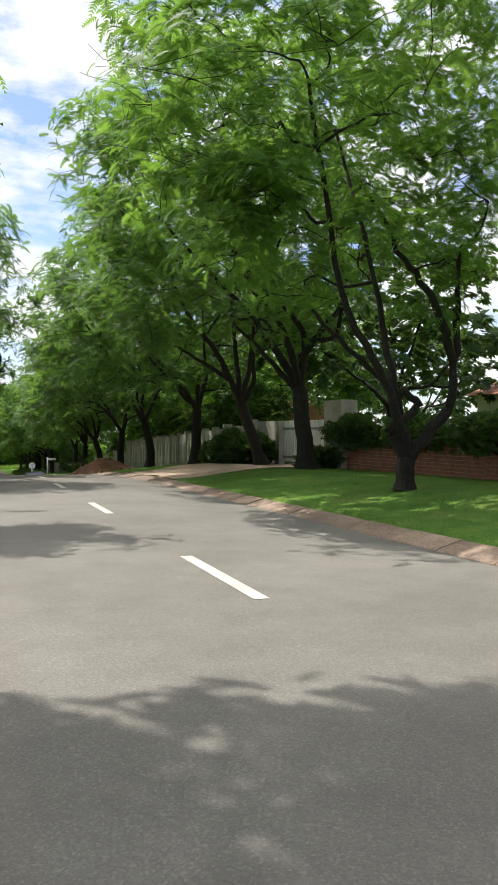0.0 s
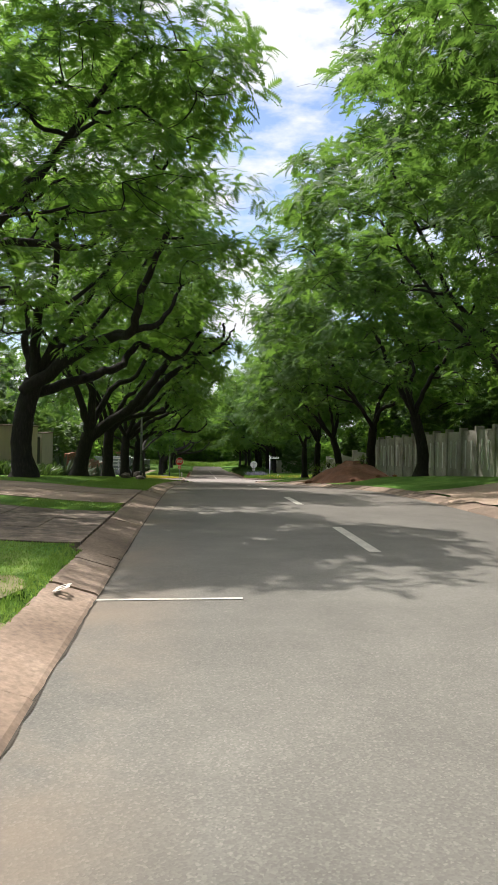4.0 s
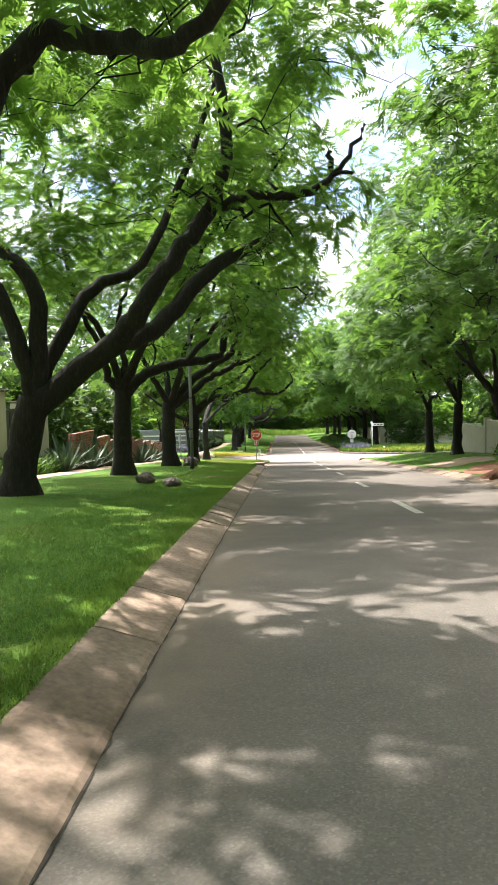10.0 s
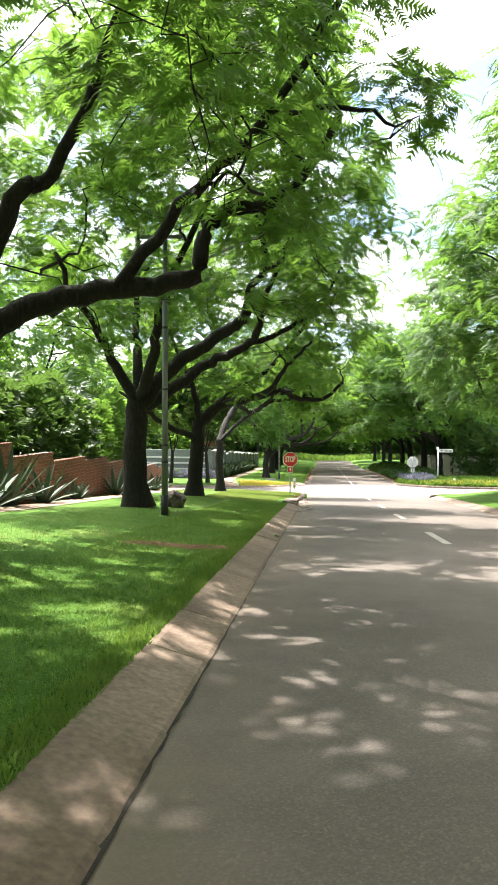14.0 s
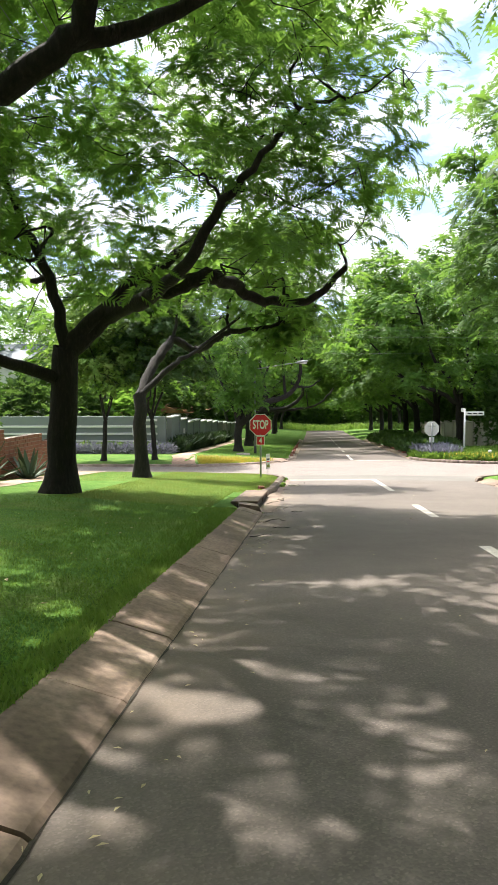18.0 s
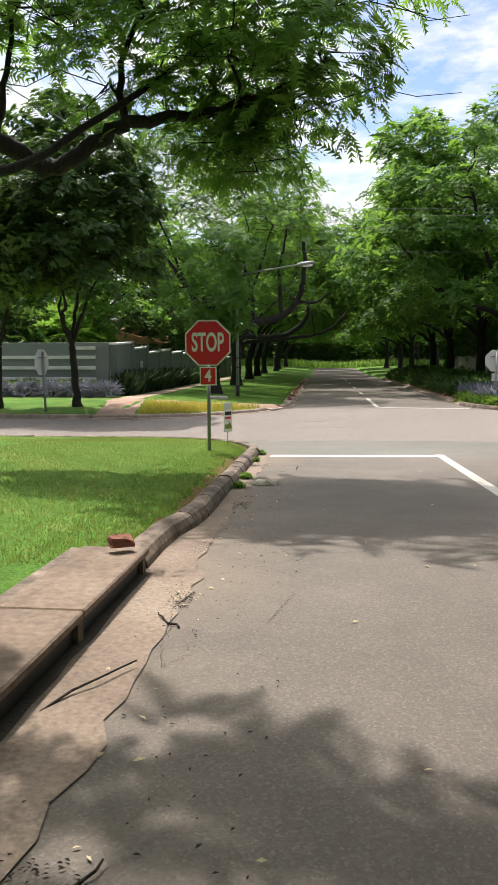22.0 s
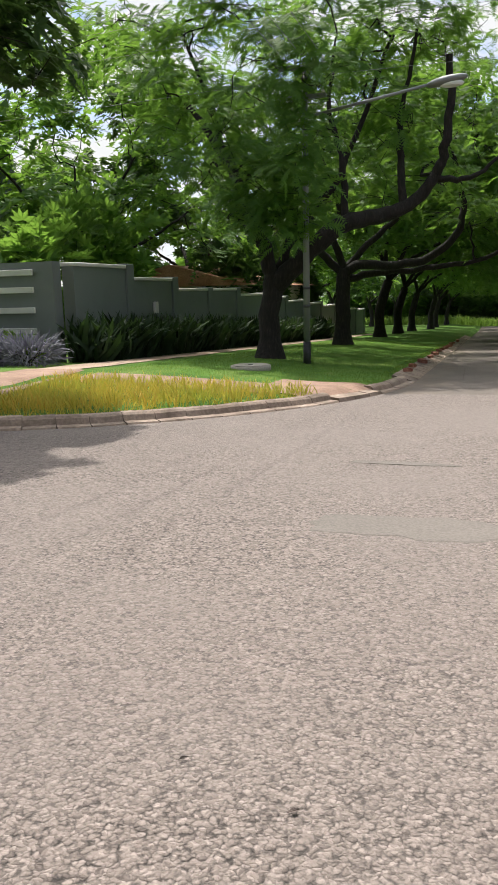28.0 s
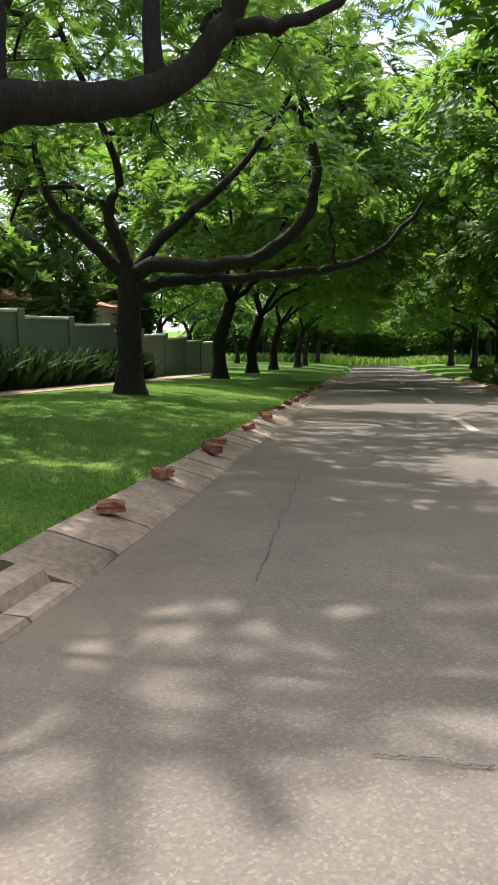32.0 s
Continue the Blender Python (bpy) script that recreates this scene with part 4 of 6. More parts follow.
# ---- kerbs ----
kerb_left = empty("kerb", 0, 0, 0, label="low sloping concrete kerb slabs beside the lawn", category="kerb", kind="structure")
kerb_right = empty("kerb", 0, 0, 0, label="low sloping concrete kerb slabs along the other side", category="kerb", kind="structure")
KERB_PALE = stony("pale_kerb_stone", (0.15, 0.108, 0.082), (0.26, 0.196, 0.155), (0.36, 0.285, 0.232), 2.5, 30, 0.9, 0.5, 0.006, 0.35)
kerb_far = empty("kerb", 0, 0, 0, label="concrete kerb stones round the planted corner", category="kerb", kind="structure")
kerb_corner = empty("kerb", 0, 0, 0, label="raised old kerb stones round the grass corner", category="kerb", kind="structure")
krnd = random.Random(3)


def kerb_piece(parent, a, b, profile, mat, name="kerb_slab", gap=0.007):
    """A kerb stone from a to b (on the road's edge); the profile is (distance from the edge, height)."""
    a, b = Vector((*a, 0)), Vector((*b, 0))
    d = (b - a).normalized()
    out = Vector((-d.y, d.x, 0))
    V = []
    for p, s in ((a, gap), (b, -gap)):
        q = p + d * s
        dz = krnd.uniform(-0.006, 0.006)
        for w, z in profile:
            r = q + out * w
            V.append((r.x, r.y, float(H(q.y)) + z + dz))
    n = len(profile)
    Fc = [(k, n + k, n + (k + 1) % n, (k + 1) % n) for k in range(n)] + [tuple(range(n)), tuple(range(2 * n - 1, n - 1, -1))]
    return mesh_ob(name, V, Fc, mat, parent)


SLOPE = ((0.0, -0.006), (0.025, 0.012), (0.3, 0.09), (0.345, 0.094), (0.345, -0.12), (0.0, -0.12))
FLAT = ((0.0, -0.006), (0.03, 0.012), (0.36, 0.086), (0.4, 0.09), (0.4, -0.12), (0.0, -0.12))
LOW = ((0.0, -0.02), (0.02, 0.03), (0.17, 0.045), (0.185, 0.045), (0.185, -0.12), (0.0, -0.12))
STONE = ((0.0, -0.02), (0.012, 0.04), (0.035, 0.085), (0.07, 0.102), (0.135, 0.104), (0.16, 0.092), (0.165, -0.12), (0.0, -0.12))

SET_BACK = ((0.0, -0.012), (0.015, 0.006), (0.11, 0.01), (0.135, 0.06), (0.165, 0.08), (0.24, 0.084), (0.255, 0.07), (0.26, -0.12), (0.0, -0.12))


def kerb_run(parent, x, y0, y1, step, profile, up, mat=None, name="kerb_slab"):
    y = y0
    while y < y1 - 0.01:
        ln = step * krnd.uniform(0.9, 1.1)
        if y1 - y < ln + 0.3:
            ln = y1 - y
        kerb_piece(parent, (x, y) if up else (x, y + ln), (x, y + ln) if up else (x, y), profile, mat or CONCRETE, name)
        y += ln


kerb_run(kerb_left, LEFT, -6, 17.6, 1.0, SLOPE, True)
kerb_run(kerb_left, LEFT, 17.6, 26.0, 1.4, FLAT, True)
kerb_run(kerb_left, LEFT, 26.0, 58.2, 1.0, SLOPE, True)
kerb_run(kerb_right, RIGHT, -6, 18.5, 1.0, SLOPE, False)
kerb_run(kerb_right, RIGHT, 18.5, 27.5, 1.4, FLAT, False)
kerb_run(kerb_right, RIGHT, 27.5, 67.2, 1.0, SLOPE, False)
kerb_run(kerb_far, LEFT, 81.0, 112.0, 0.5, SLOPE, True, KERB_PALE)
kerb_run(kerb_right, RIGHT, 81.2, 112.0, 1.0, SLOPE, False)
# old raised kerb up to the corner, then round it
for a, b in zip(((-0.58, 61.46), (-0.585, 61.9), (-0.57, 62.3), (-0.51, 62.65)), ((-0.585, 61.9), (-0.57, 62.3), (-0.51, 62.65), (-0.48, 63.05))):
    kerb_piece(kerb_corner, a, b, STONE, KERBSTONE, "kerb_stone")
kerb_run(kerb_corner, LEFT - 0.03, 63.06, 67.7, 0.42, STONE, True, KERBSTONE, "kerb_stone")


def corner_run(parent, name, street, side, near, step, profile, mat, u0=0.0, u1=1.0, extra=0.0):
    """Kerb stones along a corner's curve, and on along the side street."""
    rx, ry = CORNERS[name]
    cx = CENTRE + side * (HALF + rx)
    cy = street[0] - ry if near else street[1] + ry
    n = max(3, int(1.57 * (rx + ry) / 2 / step))
    pts = []
    for k in range(n + 1):
        a = math.pi / 2 * (u0 + (u1 - u0) * k / n)
        pts.append((cx - side * rx * math.cos(a), cy + (1 if near else -1) * ry * math.sin(a)))
    e = pts[-1]
    m = int(extra / step)
    pts += [(e[0] + side * step * (k + 1), e[1]) for k in range(m)]
    flip = (side < 0) != near
    for a, b in zip(pts, pts[1:]):
        low = name == "far_left" and 77.85 < (a[1] + b[1]) / 2 < 79.15
        kerb_piece(parent, b if flip else a, a if flip else b, LOW if low else profile, mat, "kerb_stone")


corner_run(kerb_corner, "near_left", SIDE_L, -1, True, 0.45, STONE, KERBSTONE, extra=8)
corner_run(kerb_far, "far_left", SIDE_L, -1, False, 0.33, SET_BACK, KERB_PALE, extra=8)
corner_run(kerb_right, "near_right", SIDE_R, 1, True, 0.5, STONE, KERBSTONE, extra=10)
corner_run(kerb_right, "far_right", SIDE_R, 1, False, 0.55, STONE, KERBSTONE, extra=10)

# storm drain inlet
kerb_piece(kerb_left, (LEFT - 0.02, 58.22), (LEFT - 0.08, 58.68), ((0.0, -0.006), (0.04, 0.09), (0.3, 0.13), (0.34, 0.13), (0.34, -0.12), (0.0, -0.12)), KERBSTONE)
inlet = empty("storm_drain", -0.53, 57.9, 0, label="brownish concrete storm drain inlet slabs over a dark slot", category="drain")
for y0, y1 in ((58.7, 60.3), (60.31, 61.42)):
    bm = box(-0.4, y0 - 57.9, 0.092, -0.035, y1 - 57.9, 0.132)
    for v in bm.verts:
        v.co.z += float(H(v.co.y + 57.9))
    part("cover_slab", bm, CONCRETE, inlet, bevel=0.008)
# the slot is a solid black block, painted shade under the slabs
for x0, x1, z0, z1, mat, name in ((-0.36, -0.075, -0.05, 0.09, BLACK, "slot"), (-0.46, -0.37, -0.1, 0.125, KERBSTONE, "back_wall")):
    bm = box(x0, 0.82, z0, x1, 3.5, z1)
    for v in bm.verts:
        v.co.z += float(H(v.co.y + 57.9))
    part(name, bm, mat, inlet, "solid black block painted as the shade under the slab" if name == "slot" else "")
for y in (58.75, 60.3, 61.36):
    bm = box(-0.36, y - 57.93, -0.08, -0.05, y - 57.87, 0.091)
    for v in bm.verts:
        v.co.z += float(H(y))
    part("support", bm, KERBSTONE, inlet)


def strip(name, x0, x1, ys, zf, mat, label, category, wob=0.0, seed=1, shear=0.0, cols=12):
    """A flat surface laid on the land, with slightly ragged edges."""
    r = random.Random(seed)
    V, Fc = [], []
    for y in ys:
        a, b = x0 + r.uniform(-wob, wob) + shear * (y - ys[0]), x1 + r.uniform(-wob, wob) + shear * (y - ys[0])
        for k in range(cols + 1):
            x = a + (b - a) * k / cols
            V.append((x, y, zf(x, y)))
    w = cols + 1
    for j in range(len(ys) - 1):
        for k in range(cols):
            if name == "pavement" and off_road(*V[j * w + k + 1][:2]) < 0.12:
                continue
            Fc.append((j * w + k, j * w + k + 1, (j + 1) * w + k + 1, (j + 1) * w + k))
    return tagged(mesh_ob(name, V, Fc, mat, smooth_faces=True), label, category, kind="structure")


BRICK_PATH = stony("reddish_paving", (0.2, 0.12, 0.085), (0.28, 0.175, 0.125), (0.36, 0.24, 0.18), 3.0, 60, 0.9, 0.5, 0.006)
# for joints and cracks, and for the shade painted in the drain's mouth
DARK_SILT_SHADE = stony("dark_silt_shade", (0.02, 0.016, 0.012), (0.035, 0.028, 0.02), (0.06, 0.048, 0.036), 4.0, 60, 0.95, 0.6, 0.01)
GUTTER = stony("silty_gutter", (0.15, 0.108, 0.083), (0.21, 0.155, 0.12), (0.27, 0.21, 0.165), 1.5, 45, 0.92, 0.4, 0.006)
strip("gutter", LEFT - 0.14, -0.27, np.arange(58.3, 61.5, 0.15), lambda x, y: cross_z(x, y) + 0.006 + 0.012 * max(0, (-0.3 - x)), GUTTER, "silty pinkish concrete gutter beside the kerb", "gutter", 0.03)
strip("gutter", LEFT - 0.16, -0.33, np.arange(61.3, 67.9, 0.15), lambda x, y: cross_z(x, y) + 0.006 + 0.012 * max(0, (-0.3 - x)), GUTTER, "narrow worn concrete gutter beside the raised kerb", "gutter", 0.025, 9)
# a dark strip painted as shade where the drain opens
strip("drain_mouth_shade", -0.69, -0.55, np.arange(58.72, 61.5, 0.2), lambda x, y: cross_z(x, y) + 0.012, DARK_SILT_SHADE, "dark strip painted as shade in the mouth of the drain", "drain", 0.008, 11)
strip("soil_edge", -0.74, -0.63, np.arange(61.2, 67.0, 0.25), lambda x, y: gz(x, y) + 0.006, RED_EARTH, "bare reddish soil between lawn and kerb", "soil", 0.05, 10)
strip("edge_silt", LEFT - 0.008, LEFT + 0.008, np.arange(-5, 58.2, 0.11), lambda x, y: cross_z(x, y) + 0.0045, DARK_SILT_SHADE, "dark crumbling joint between kerb and asphalt", "gutter", 0.009, 4)
strip("footpath", -5.95, -5.2, np.arange(33, 69.5, 0.7), lambda x, y: gz(x, y) + 0.012, SAND, "sandy footpath along the garden walls", "path", 0.06, 2)
strip("footpath", -5.6, -4.9, np.arange(77.8, 108, 0.7), lambda x, y: gz(x, y) + 0.012, SAND, "sandy footpath along the grey wall", "path", 0.05, 3)
strip("footpath", -4.98, -4.05, np.arange(74.75, 79.2, 0.35), lambda x, y: gz(x, y) + 0.016, BRICK_PATH, "reddish brick footpath between lawn and ground cover", "path", 0.03, 13, -0.17)
strip("driveway", 4.95, 9.9, np.arange(19.8, 27.2, 0.5), lambda x, y: gz(x, y) + 0.015, SAND, "bare sandy driveway up to the gate", "driveway", 0.25, 5)


def slab_driveway(y0, y1, rows, cols, mat, label, seed):
    r = random.Random(seed)
    base = empty("driveway", 0, 0, 0, label=label, category="driveway", kind="structure")
    xs = np.linspace(-0.856, -7.0, cols + 1)
    ys = np.linspace(y0, y1, rows + 1)
    for i in range(cols):
        for j in range(rows):
            dz = r.uniform(0.007, 0.013)
            n = 9 if cols < 6 else 3
            V, Fc = [], []
            for k in range(n):
                x = xs[i] - 0.004 + (xs[i + 1] - xs[i] + 0.008) * k / (n - 1)
                for y, up in ((ys[j] + 0.004, -0.15), (ys[j] + 0.004, dz), (ys[j + 1] - 0.004, dz), (ys[j + 1] - 0.004, -0.15)):
                    V.append((x, y, gz(x, y) + up))
            for k in range(n - 1):
                Fc += [(4 * k + m, 4 * k + m + 1, 4 * k + m + 5, 4 * k + m + 4) for m in range(3)]
            Fc += [(0, 1, 2, 3), (4 * n - 1, 4 * n - 2, 4 * n - 3, 4 * n - 4)]
            mesh_ob("slab", V, Fc, mat, base)


slab_driveway(22.3, 25.8, 2, 3, CONCRETE, "pale concrete slab driveway with dark joints", 1)
slab_driveway(17.9, 20.9, 6, 10, KERBSTONE, "dark paved driveway between lawns", 2)
# bare reddish ground where the walk meets the far corner
strip("pavement", -4.4, -0.66, np.arange(77.7, 78.75, 0.05), lambda x, y: max(gz(x, y), cross_z(x, y)) + 0.012, BRICK_PATH, "bare reddish sandy walk across the corner", "pavement", 0.02, 8, cols=70)


strip("pavement", -2.0, -0.6, np.arange(78.7, 79.3, 0.05), lambda x, y: max(gz(x, y), cross_z(x, y)) + 0.014, BRICK_PATH, "bare reddish sandy apron at the kerb", "pavement", 0.03, 14, cols=28)


# ---- boundary walls ----
def wall_base(name, a, b, label):
    """An empty at a, turned so that its x runs towards b, and the length."""
    a, b = Vector((*a, 0)), Vector((*b, 0))
    base = empty(name, a.x, a.y, 0, math.degrees(math.atan2(b.y - a.y, b.x - a.x)), label=label, category="wall", kind="structure")
    return base, (b - a).length, lambda s: gz(*(a.lerp(b, s / (b - a).length).xy))


def panel_wall(name, a, b, tops, thick, mat, label, cap=None, pier=0.0, cap_over=0.04):
    """Upright panels, each with its own top height, with copings and piers between."""
    base, ln, foot = wall_base(name, a, b, label)
    s = 0.0
    for width, top in tops:
        z0 = min(foot(max(0, s)), foot(min(ln, s + width))) - 0.3
        part("wall_panel", box(s + pier / 2 + 0.001, -thick / 2, z0, s + width - pier / 2 - 0.001, thick / 2, top), mat, base)
        if cap:
            part("coping", box(s + pier / 2, -thick / 2 - cap_over, top + 0.001, s + width - pier / 2, thick / 2 + cap_over, top + 0.065), cap, base, bevel=0.01)
        if pier:
            part("pier", box(s + width - pier / 2, -thick / 2 - 0.05, z0, s + width + pier / 2, thick / 2 + 0.05, top + 0.09), mat, base, bevel=0.008)
        s += width
    return base


def brick_wall(name, a, b, tops, label, singles=280, from_end=False, thick=0.22):
    """Bricks in stretcher bond; some as objects of their own, the rest joined."""
    base, ln, foot = wall_base(name, a, b, label)
    r = random.Random(7)
    L, Hh, j = 0.222, 0.073, 0.012
    cells, s = [], 0.0
    for width, top in tops:
        z0 = min(foot(s), foot(min(ln, s + width))) - 0.15
        part("mortar_core", box(s + 0.012, -thick / 2 + 0.012, z0, s + width - 0.012, thick / 2 - 0.012, top - 0.012), MORTAR, base)
        rows = int((top - z0) / (Hh + j))
        for k in range(rows):
            x = s + (0 if k % 2 else -(L + j) / 2)
            z = top - (k + 1) * (Hh + j)
            while x < s + width - 0.03:
                x0, x1 = max(x, s), min(x + L, s + width)
                if x1 - x0 > 0.06:
                    cells.append((x0, x1, z))
                x += L + j
        s += width
    cells.sort(key=lambda c: c[0], reverse=from_end)
    shared, rest_v, rest_f = {}, [], []
    for n, (x0, x1, z) in enumerate(cells):
        push = r.uniform(-0.003, 0.003)
        w = round(x1 - x0, 3)
        if n < singles:
            if w not in shared:
                bm = box(-w / 2, -thick / 2, 0, w / 2, thick / 2, Hh)
                ob = part("brick", bm, BRICK, base, bevel=0.004)
                shared[w] = ob.data
            else:
                ob = new("brick", shared[w])
                ob.parent = base
            ob.location = ((x0 + x1) / 2, push, z)
        else:
            o = len(rest_v)
            for xx in (x0, x1):
                for yy in (-thick / 2 + push, thick / 2 + push):
                    for zz in (z, z + Hh):
                        rest_v.append((xx, yy, zz))
            rest_f += [(o, o + 1, o + 3, o + 2), (o + 4, o + 6, o + 7, o + 5), (o, o + 4, o + 5, o + 1), (o + 2, o + 3, o + 7, o + 6), (o + 1, o + 5, o + 7, o + 3), (o, o + 2, o + 6, o + 4)]
    if rest_v:
        tagged(mesh_ob("brickwork", rest_v, rest_f, BRICK, base), kind="stuff")
    return base


# left: plastered wall with a doorway, then stepped brick wall
panel_wall("wall_plaster", (-7.0, 27.0), (-7.0, 44.6), ((4.4, 1.15), (4.4, 1.0), (4.4, 0.9), (4.4, 0.85)), 0.25, BEIGE_WALL, "long plastered pale garden wall with a dark coping", KERBSTONE)
panel_wall("wall_plaster", (-7.0, 45.6), (-7.0, 48.1), ((2.5, 0.55),), 0.25, BEIGE_WALL, "short plastered wall beside a dark doorway", KERBSTONE)
gate = empty("garden_gate", -7.0, 45.1, gz(-7, 45.1), 90, label="dark steel garden gate between plastered walls", category="gate")
part("gate_panel", box(-0.47, -0.03, 0.05, 0.47, 0.03, 1.75), DARK_METAL, gate, bevel=0.006)
for k in (-0.3, 0.0, 0.3):
    part("stile", box(k - 0.03, -0.045, 0.08, k + 0.03, -0.031, 1.7), BLACK, gate)
panel_wall("wall_plaster", (-7.0, 4.0), (-7.0, 17.8), ((4.6, 1.8), (4.6, 1.7), (4.6, 1.6)), 0.25, BEIGE_WALL, "plastered beige garden wall beside the lawn", PALE_CONCRETE)
brick_wall("wall_brick", (-6.3, 48.6), (-6.3, 66.6), ((2.4, -0.45), (2.4, -0.75), (2.4, -0.98), (2.2, -1.1), (2.2, -1.3), (2.2, -1.5), (2.2, -1.7), (2.0, -1.9)), "stepped red brick garden wall behind spiky plants", 280)
# right: ivy-grown brick wall, tall pillar, slatted gate, stepped concrete panels
brick_wall("wall_brick", (9.8, 18.7), (9.8, 1.0), ((6.0, 1.27), (6.0, 1.3), (5.7, 1.33)), "old red brick garden wall with ivy on top", 60)
panel_wall("wall_pillar", (9.8, 18.8), (9.8, 19.9), ((1.1, 2.08),), 0.5, PALE_CONCRETE, "tall pale concrete gate pillar")
sl_gate = empty("sliding_gate", 9.75, 20.0, 0, 90, label="pale slatted driveway gate between pillars", category="gate")
z0 = gz(9.75, 21.5)
for k in range(22):
    part("slat", box(0.08 + k * 0.148, -0.02, z0 + 0.08, 0.18 + k * 0.148, 0.02, 1.55), WHITE_WALL, sl_gate)
for z in (z0 + 0.2, 1.25):
    part("rail", box(0.02, 0.021, z, 3.35, 0.06, z + 0.07), GALV, sl_gate)
panel_wall("wall_concrete", (9.8, 23.5), (9.8, 29.5), ((3.0, 1.55), (3.0, 1.4)), 0.22, PALE_CONCRETE, "pale concrete wall beside the gate", pier=0.3)
fence = panel_wall("wall_concrete", (9.8, 29.6), (9.8, 50.9), [(1.52, 1.28 - 0.064 * k) for k in range(14)], 0.16, PALE_CONCRETE, "stepped precast concrete wall with narrow arched slots", pier=0.22)
for k in range(14):
    s = 1.52 * k + 0.76
    top = 1.28 - 0.064 * k
    for q in (-0.28, 0.28):
        bm = box(s + q - 0.045, 0.081, top - 1.35, s + q + 0.045, 0.1, top - 0.42)
        bmesh.ops.create_cone(bm, cap_ends=True, segments=10, radius1=0.075, radius2=0.075, depth=0.022, matrix=Matrix.Translation((s + q, 0.091, top - 0.42)) @ pose(0, 0, 0, 90, 0, 0))
        part("slot_trim", bm, WHITE_WALL, fence)
panel_wall("wall_plain", (9.8, 51.2), (9.8, 66.5), ((4.6, -0.35), (4.6, -0.75), (4.6, -1.1)), 0.2, BEIGE_WALL, "weathered beige wall under dense trees", pier=0.3)
# far left: grey wall with stepped panels; the front towards the side street has white bands
WALL_X, WALL_Y = -6.3, 81.1
panel_wall("wall_grey", (WALL_X, WALL_Y), (WALL_X, 112), ((2.2, -1.98), (2.2, -2.2), (2.2, -2.42), (2.2, -2.42), (2.6, -2.58), (2.6, -2.7), (2.8, -2.85), (2.8, -3.0), (2.8, -3.15), (2.8, -3.3), (2.8, -3.45), (2.6, -3.55)), 0.22, GREY_WALL, "dark grey garden wall stepping down with pale copings", WHITE_WALL, pier=0.3)
banded = panel_wall("wall_banded", (WALL_X - 0.12, WALL_Y), (-24, WALL_Y), ((17.5, -1.9),), 0.24, GREY_WALL, "grey wall with raised white horizontal bands")
for n, z in enumerate((-2.07, -2.36, -2.7, -3.05)):
    part("band", box(0.38, 0.121, z - 0.05, 1.15 if n == 0 else 17.4, 0.18, z + 0.05), WHITE_WALL, banded, "white raised band", bevel=0.006)
# far right: beige wall round the corner plot
panel_wall("wall_beige", (9.3, 86.2), (17.0, 84.6), ((2.6, -2.42), (2.6, -2.25), (2.6, -2.1)), 0.2, BEIGE_WALL, "weathered beige garden wall with a house number", PALE_CONCRETE)
panel_wall("wall_beige", (9.3, 86.4), (9.6, 112), [(3.2, -2.5 - 0.16 * k) for k in range(8)], 0.2, BEIGE_WALL, "beige garden wall along the far road", PALE_CONCRETE, pier=0.3)

# ---- signs ----
def octagon(r, y0, y1):
    bm = bmesh.new()
    m = Matrix.Translation((0, (y0 + y1) / 2, 0)) @ Euler((radians(90), radians(22.5), 0)).to_matrix().to_4x4()
    bmesh.ops.create_cone(bm, cap_ends=True, segments=8, radius1=r, radius2=r, depth=abs(y1 - y0), matrix=m)
    return bm


def words(text, size, mat, parent, m, name="lettering", squeeze=1.0, bold=0.018):
    cu = bpy.data.curves.new(name, "FONT")
    cu.body, cu.size, cu.align_x, cu.align_y, cu.extrude, cu.offset = text, size, "CENTER", "CENTER", 0.001, size * bold
    tmp = bpy.data.objects.new(name, cu)
    me = bpy.data.meshes.new_from_object(tmp)
    bpy.data.objects.remove(tmp)
    me.materials.append(mat)
    ob = new(name, me)
    ob.parent = parent
    ob.matrix_local = m @ Matrix.Diagonal((squeeze, 1, 1, 1))
    return ob


def bolts(parent, places, r=0.008):
    for x, z in places:
        part("bolt", cyl(r, r, (x, -0.013, z), (x, -0.006, z), 8), GALV, parent)


SIGN_X, SIGN_Y = -1.1, 67.18
sg = empty("stop_sign", SIGN_X, SIGN_Y, gz(SIGN_X, SIGN_Y) - 0.02, 3.0, label="red four-way stop sign on a grey post in grass", category="sign")
part("post", cyl(0.024, 0.024, (0, 0.05, -0.3), (0, 0.05, 1.68), 12), GALV, sg)
plate = part("plate", octagon(0.318, -0.002, 0.004), SIGN_WHITE, sg, "white octagonal plate")
plate.location = (0, 0, 1.43)
face = part("face", octagon(0.297, -0.006, -0.0025), SIGN_RED, plate, "red face")
words("STOP", 0.33, SIGN_WHITE, plate, pose(0, -0.0085, 0.0, 90, 0, 0), squeeze=0.53, bold=0.024)
bolts(plate, ((0, 0.26), (0, -0.26)))
part("clamp", box(-0.05, 0.005, -0.12, 0.05, 0.085, -0.08), GALV, plate)
num = part("number_plate", box(-0.11, -0.002, -0.12, 0.11, 0.004, 0.12), SIGN_WHITE, sg, "small plate below")
num.location = (0, 0, 1.005)
part("number_face", box(-0.094, -0.005, -0.104, 0.094, -0.0025, 0.104), SIGN_RED, num)
words("4", 0.21, SIGN_WHITE, num, pose(0, -0.0075, 0, 90, 0, 0), squeeze=0.8, bold=0.03)

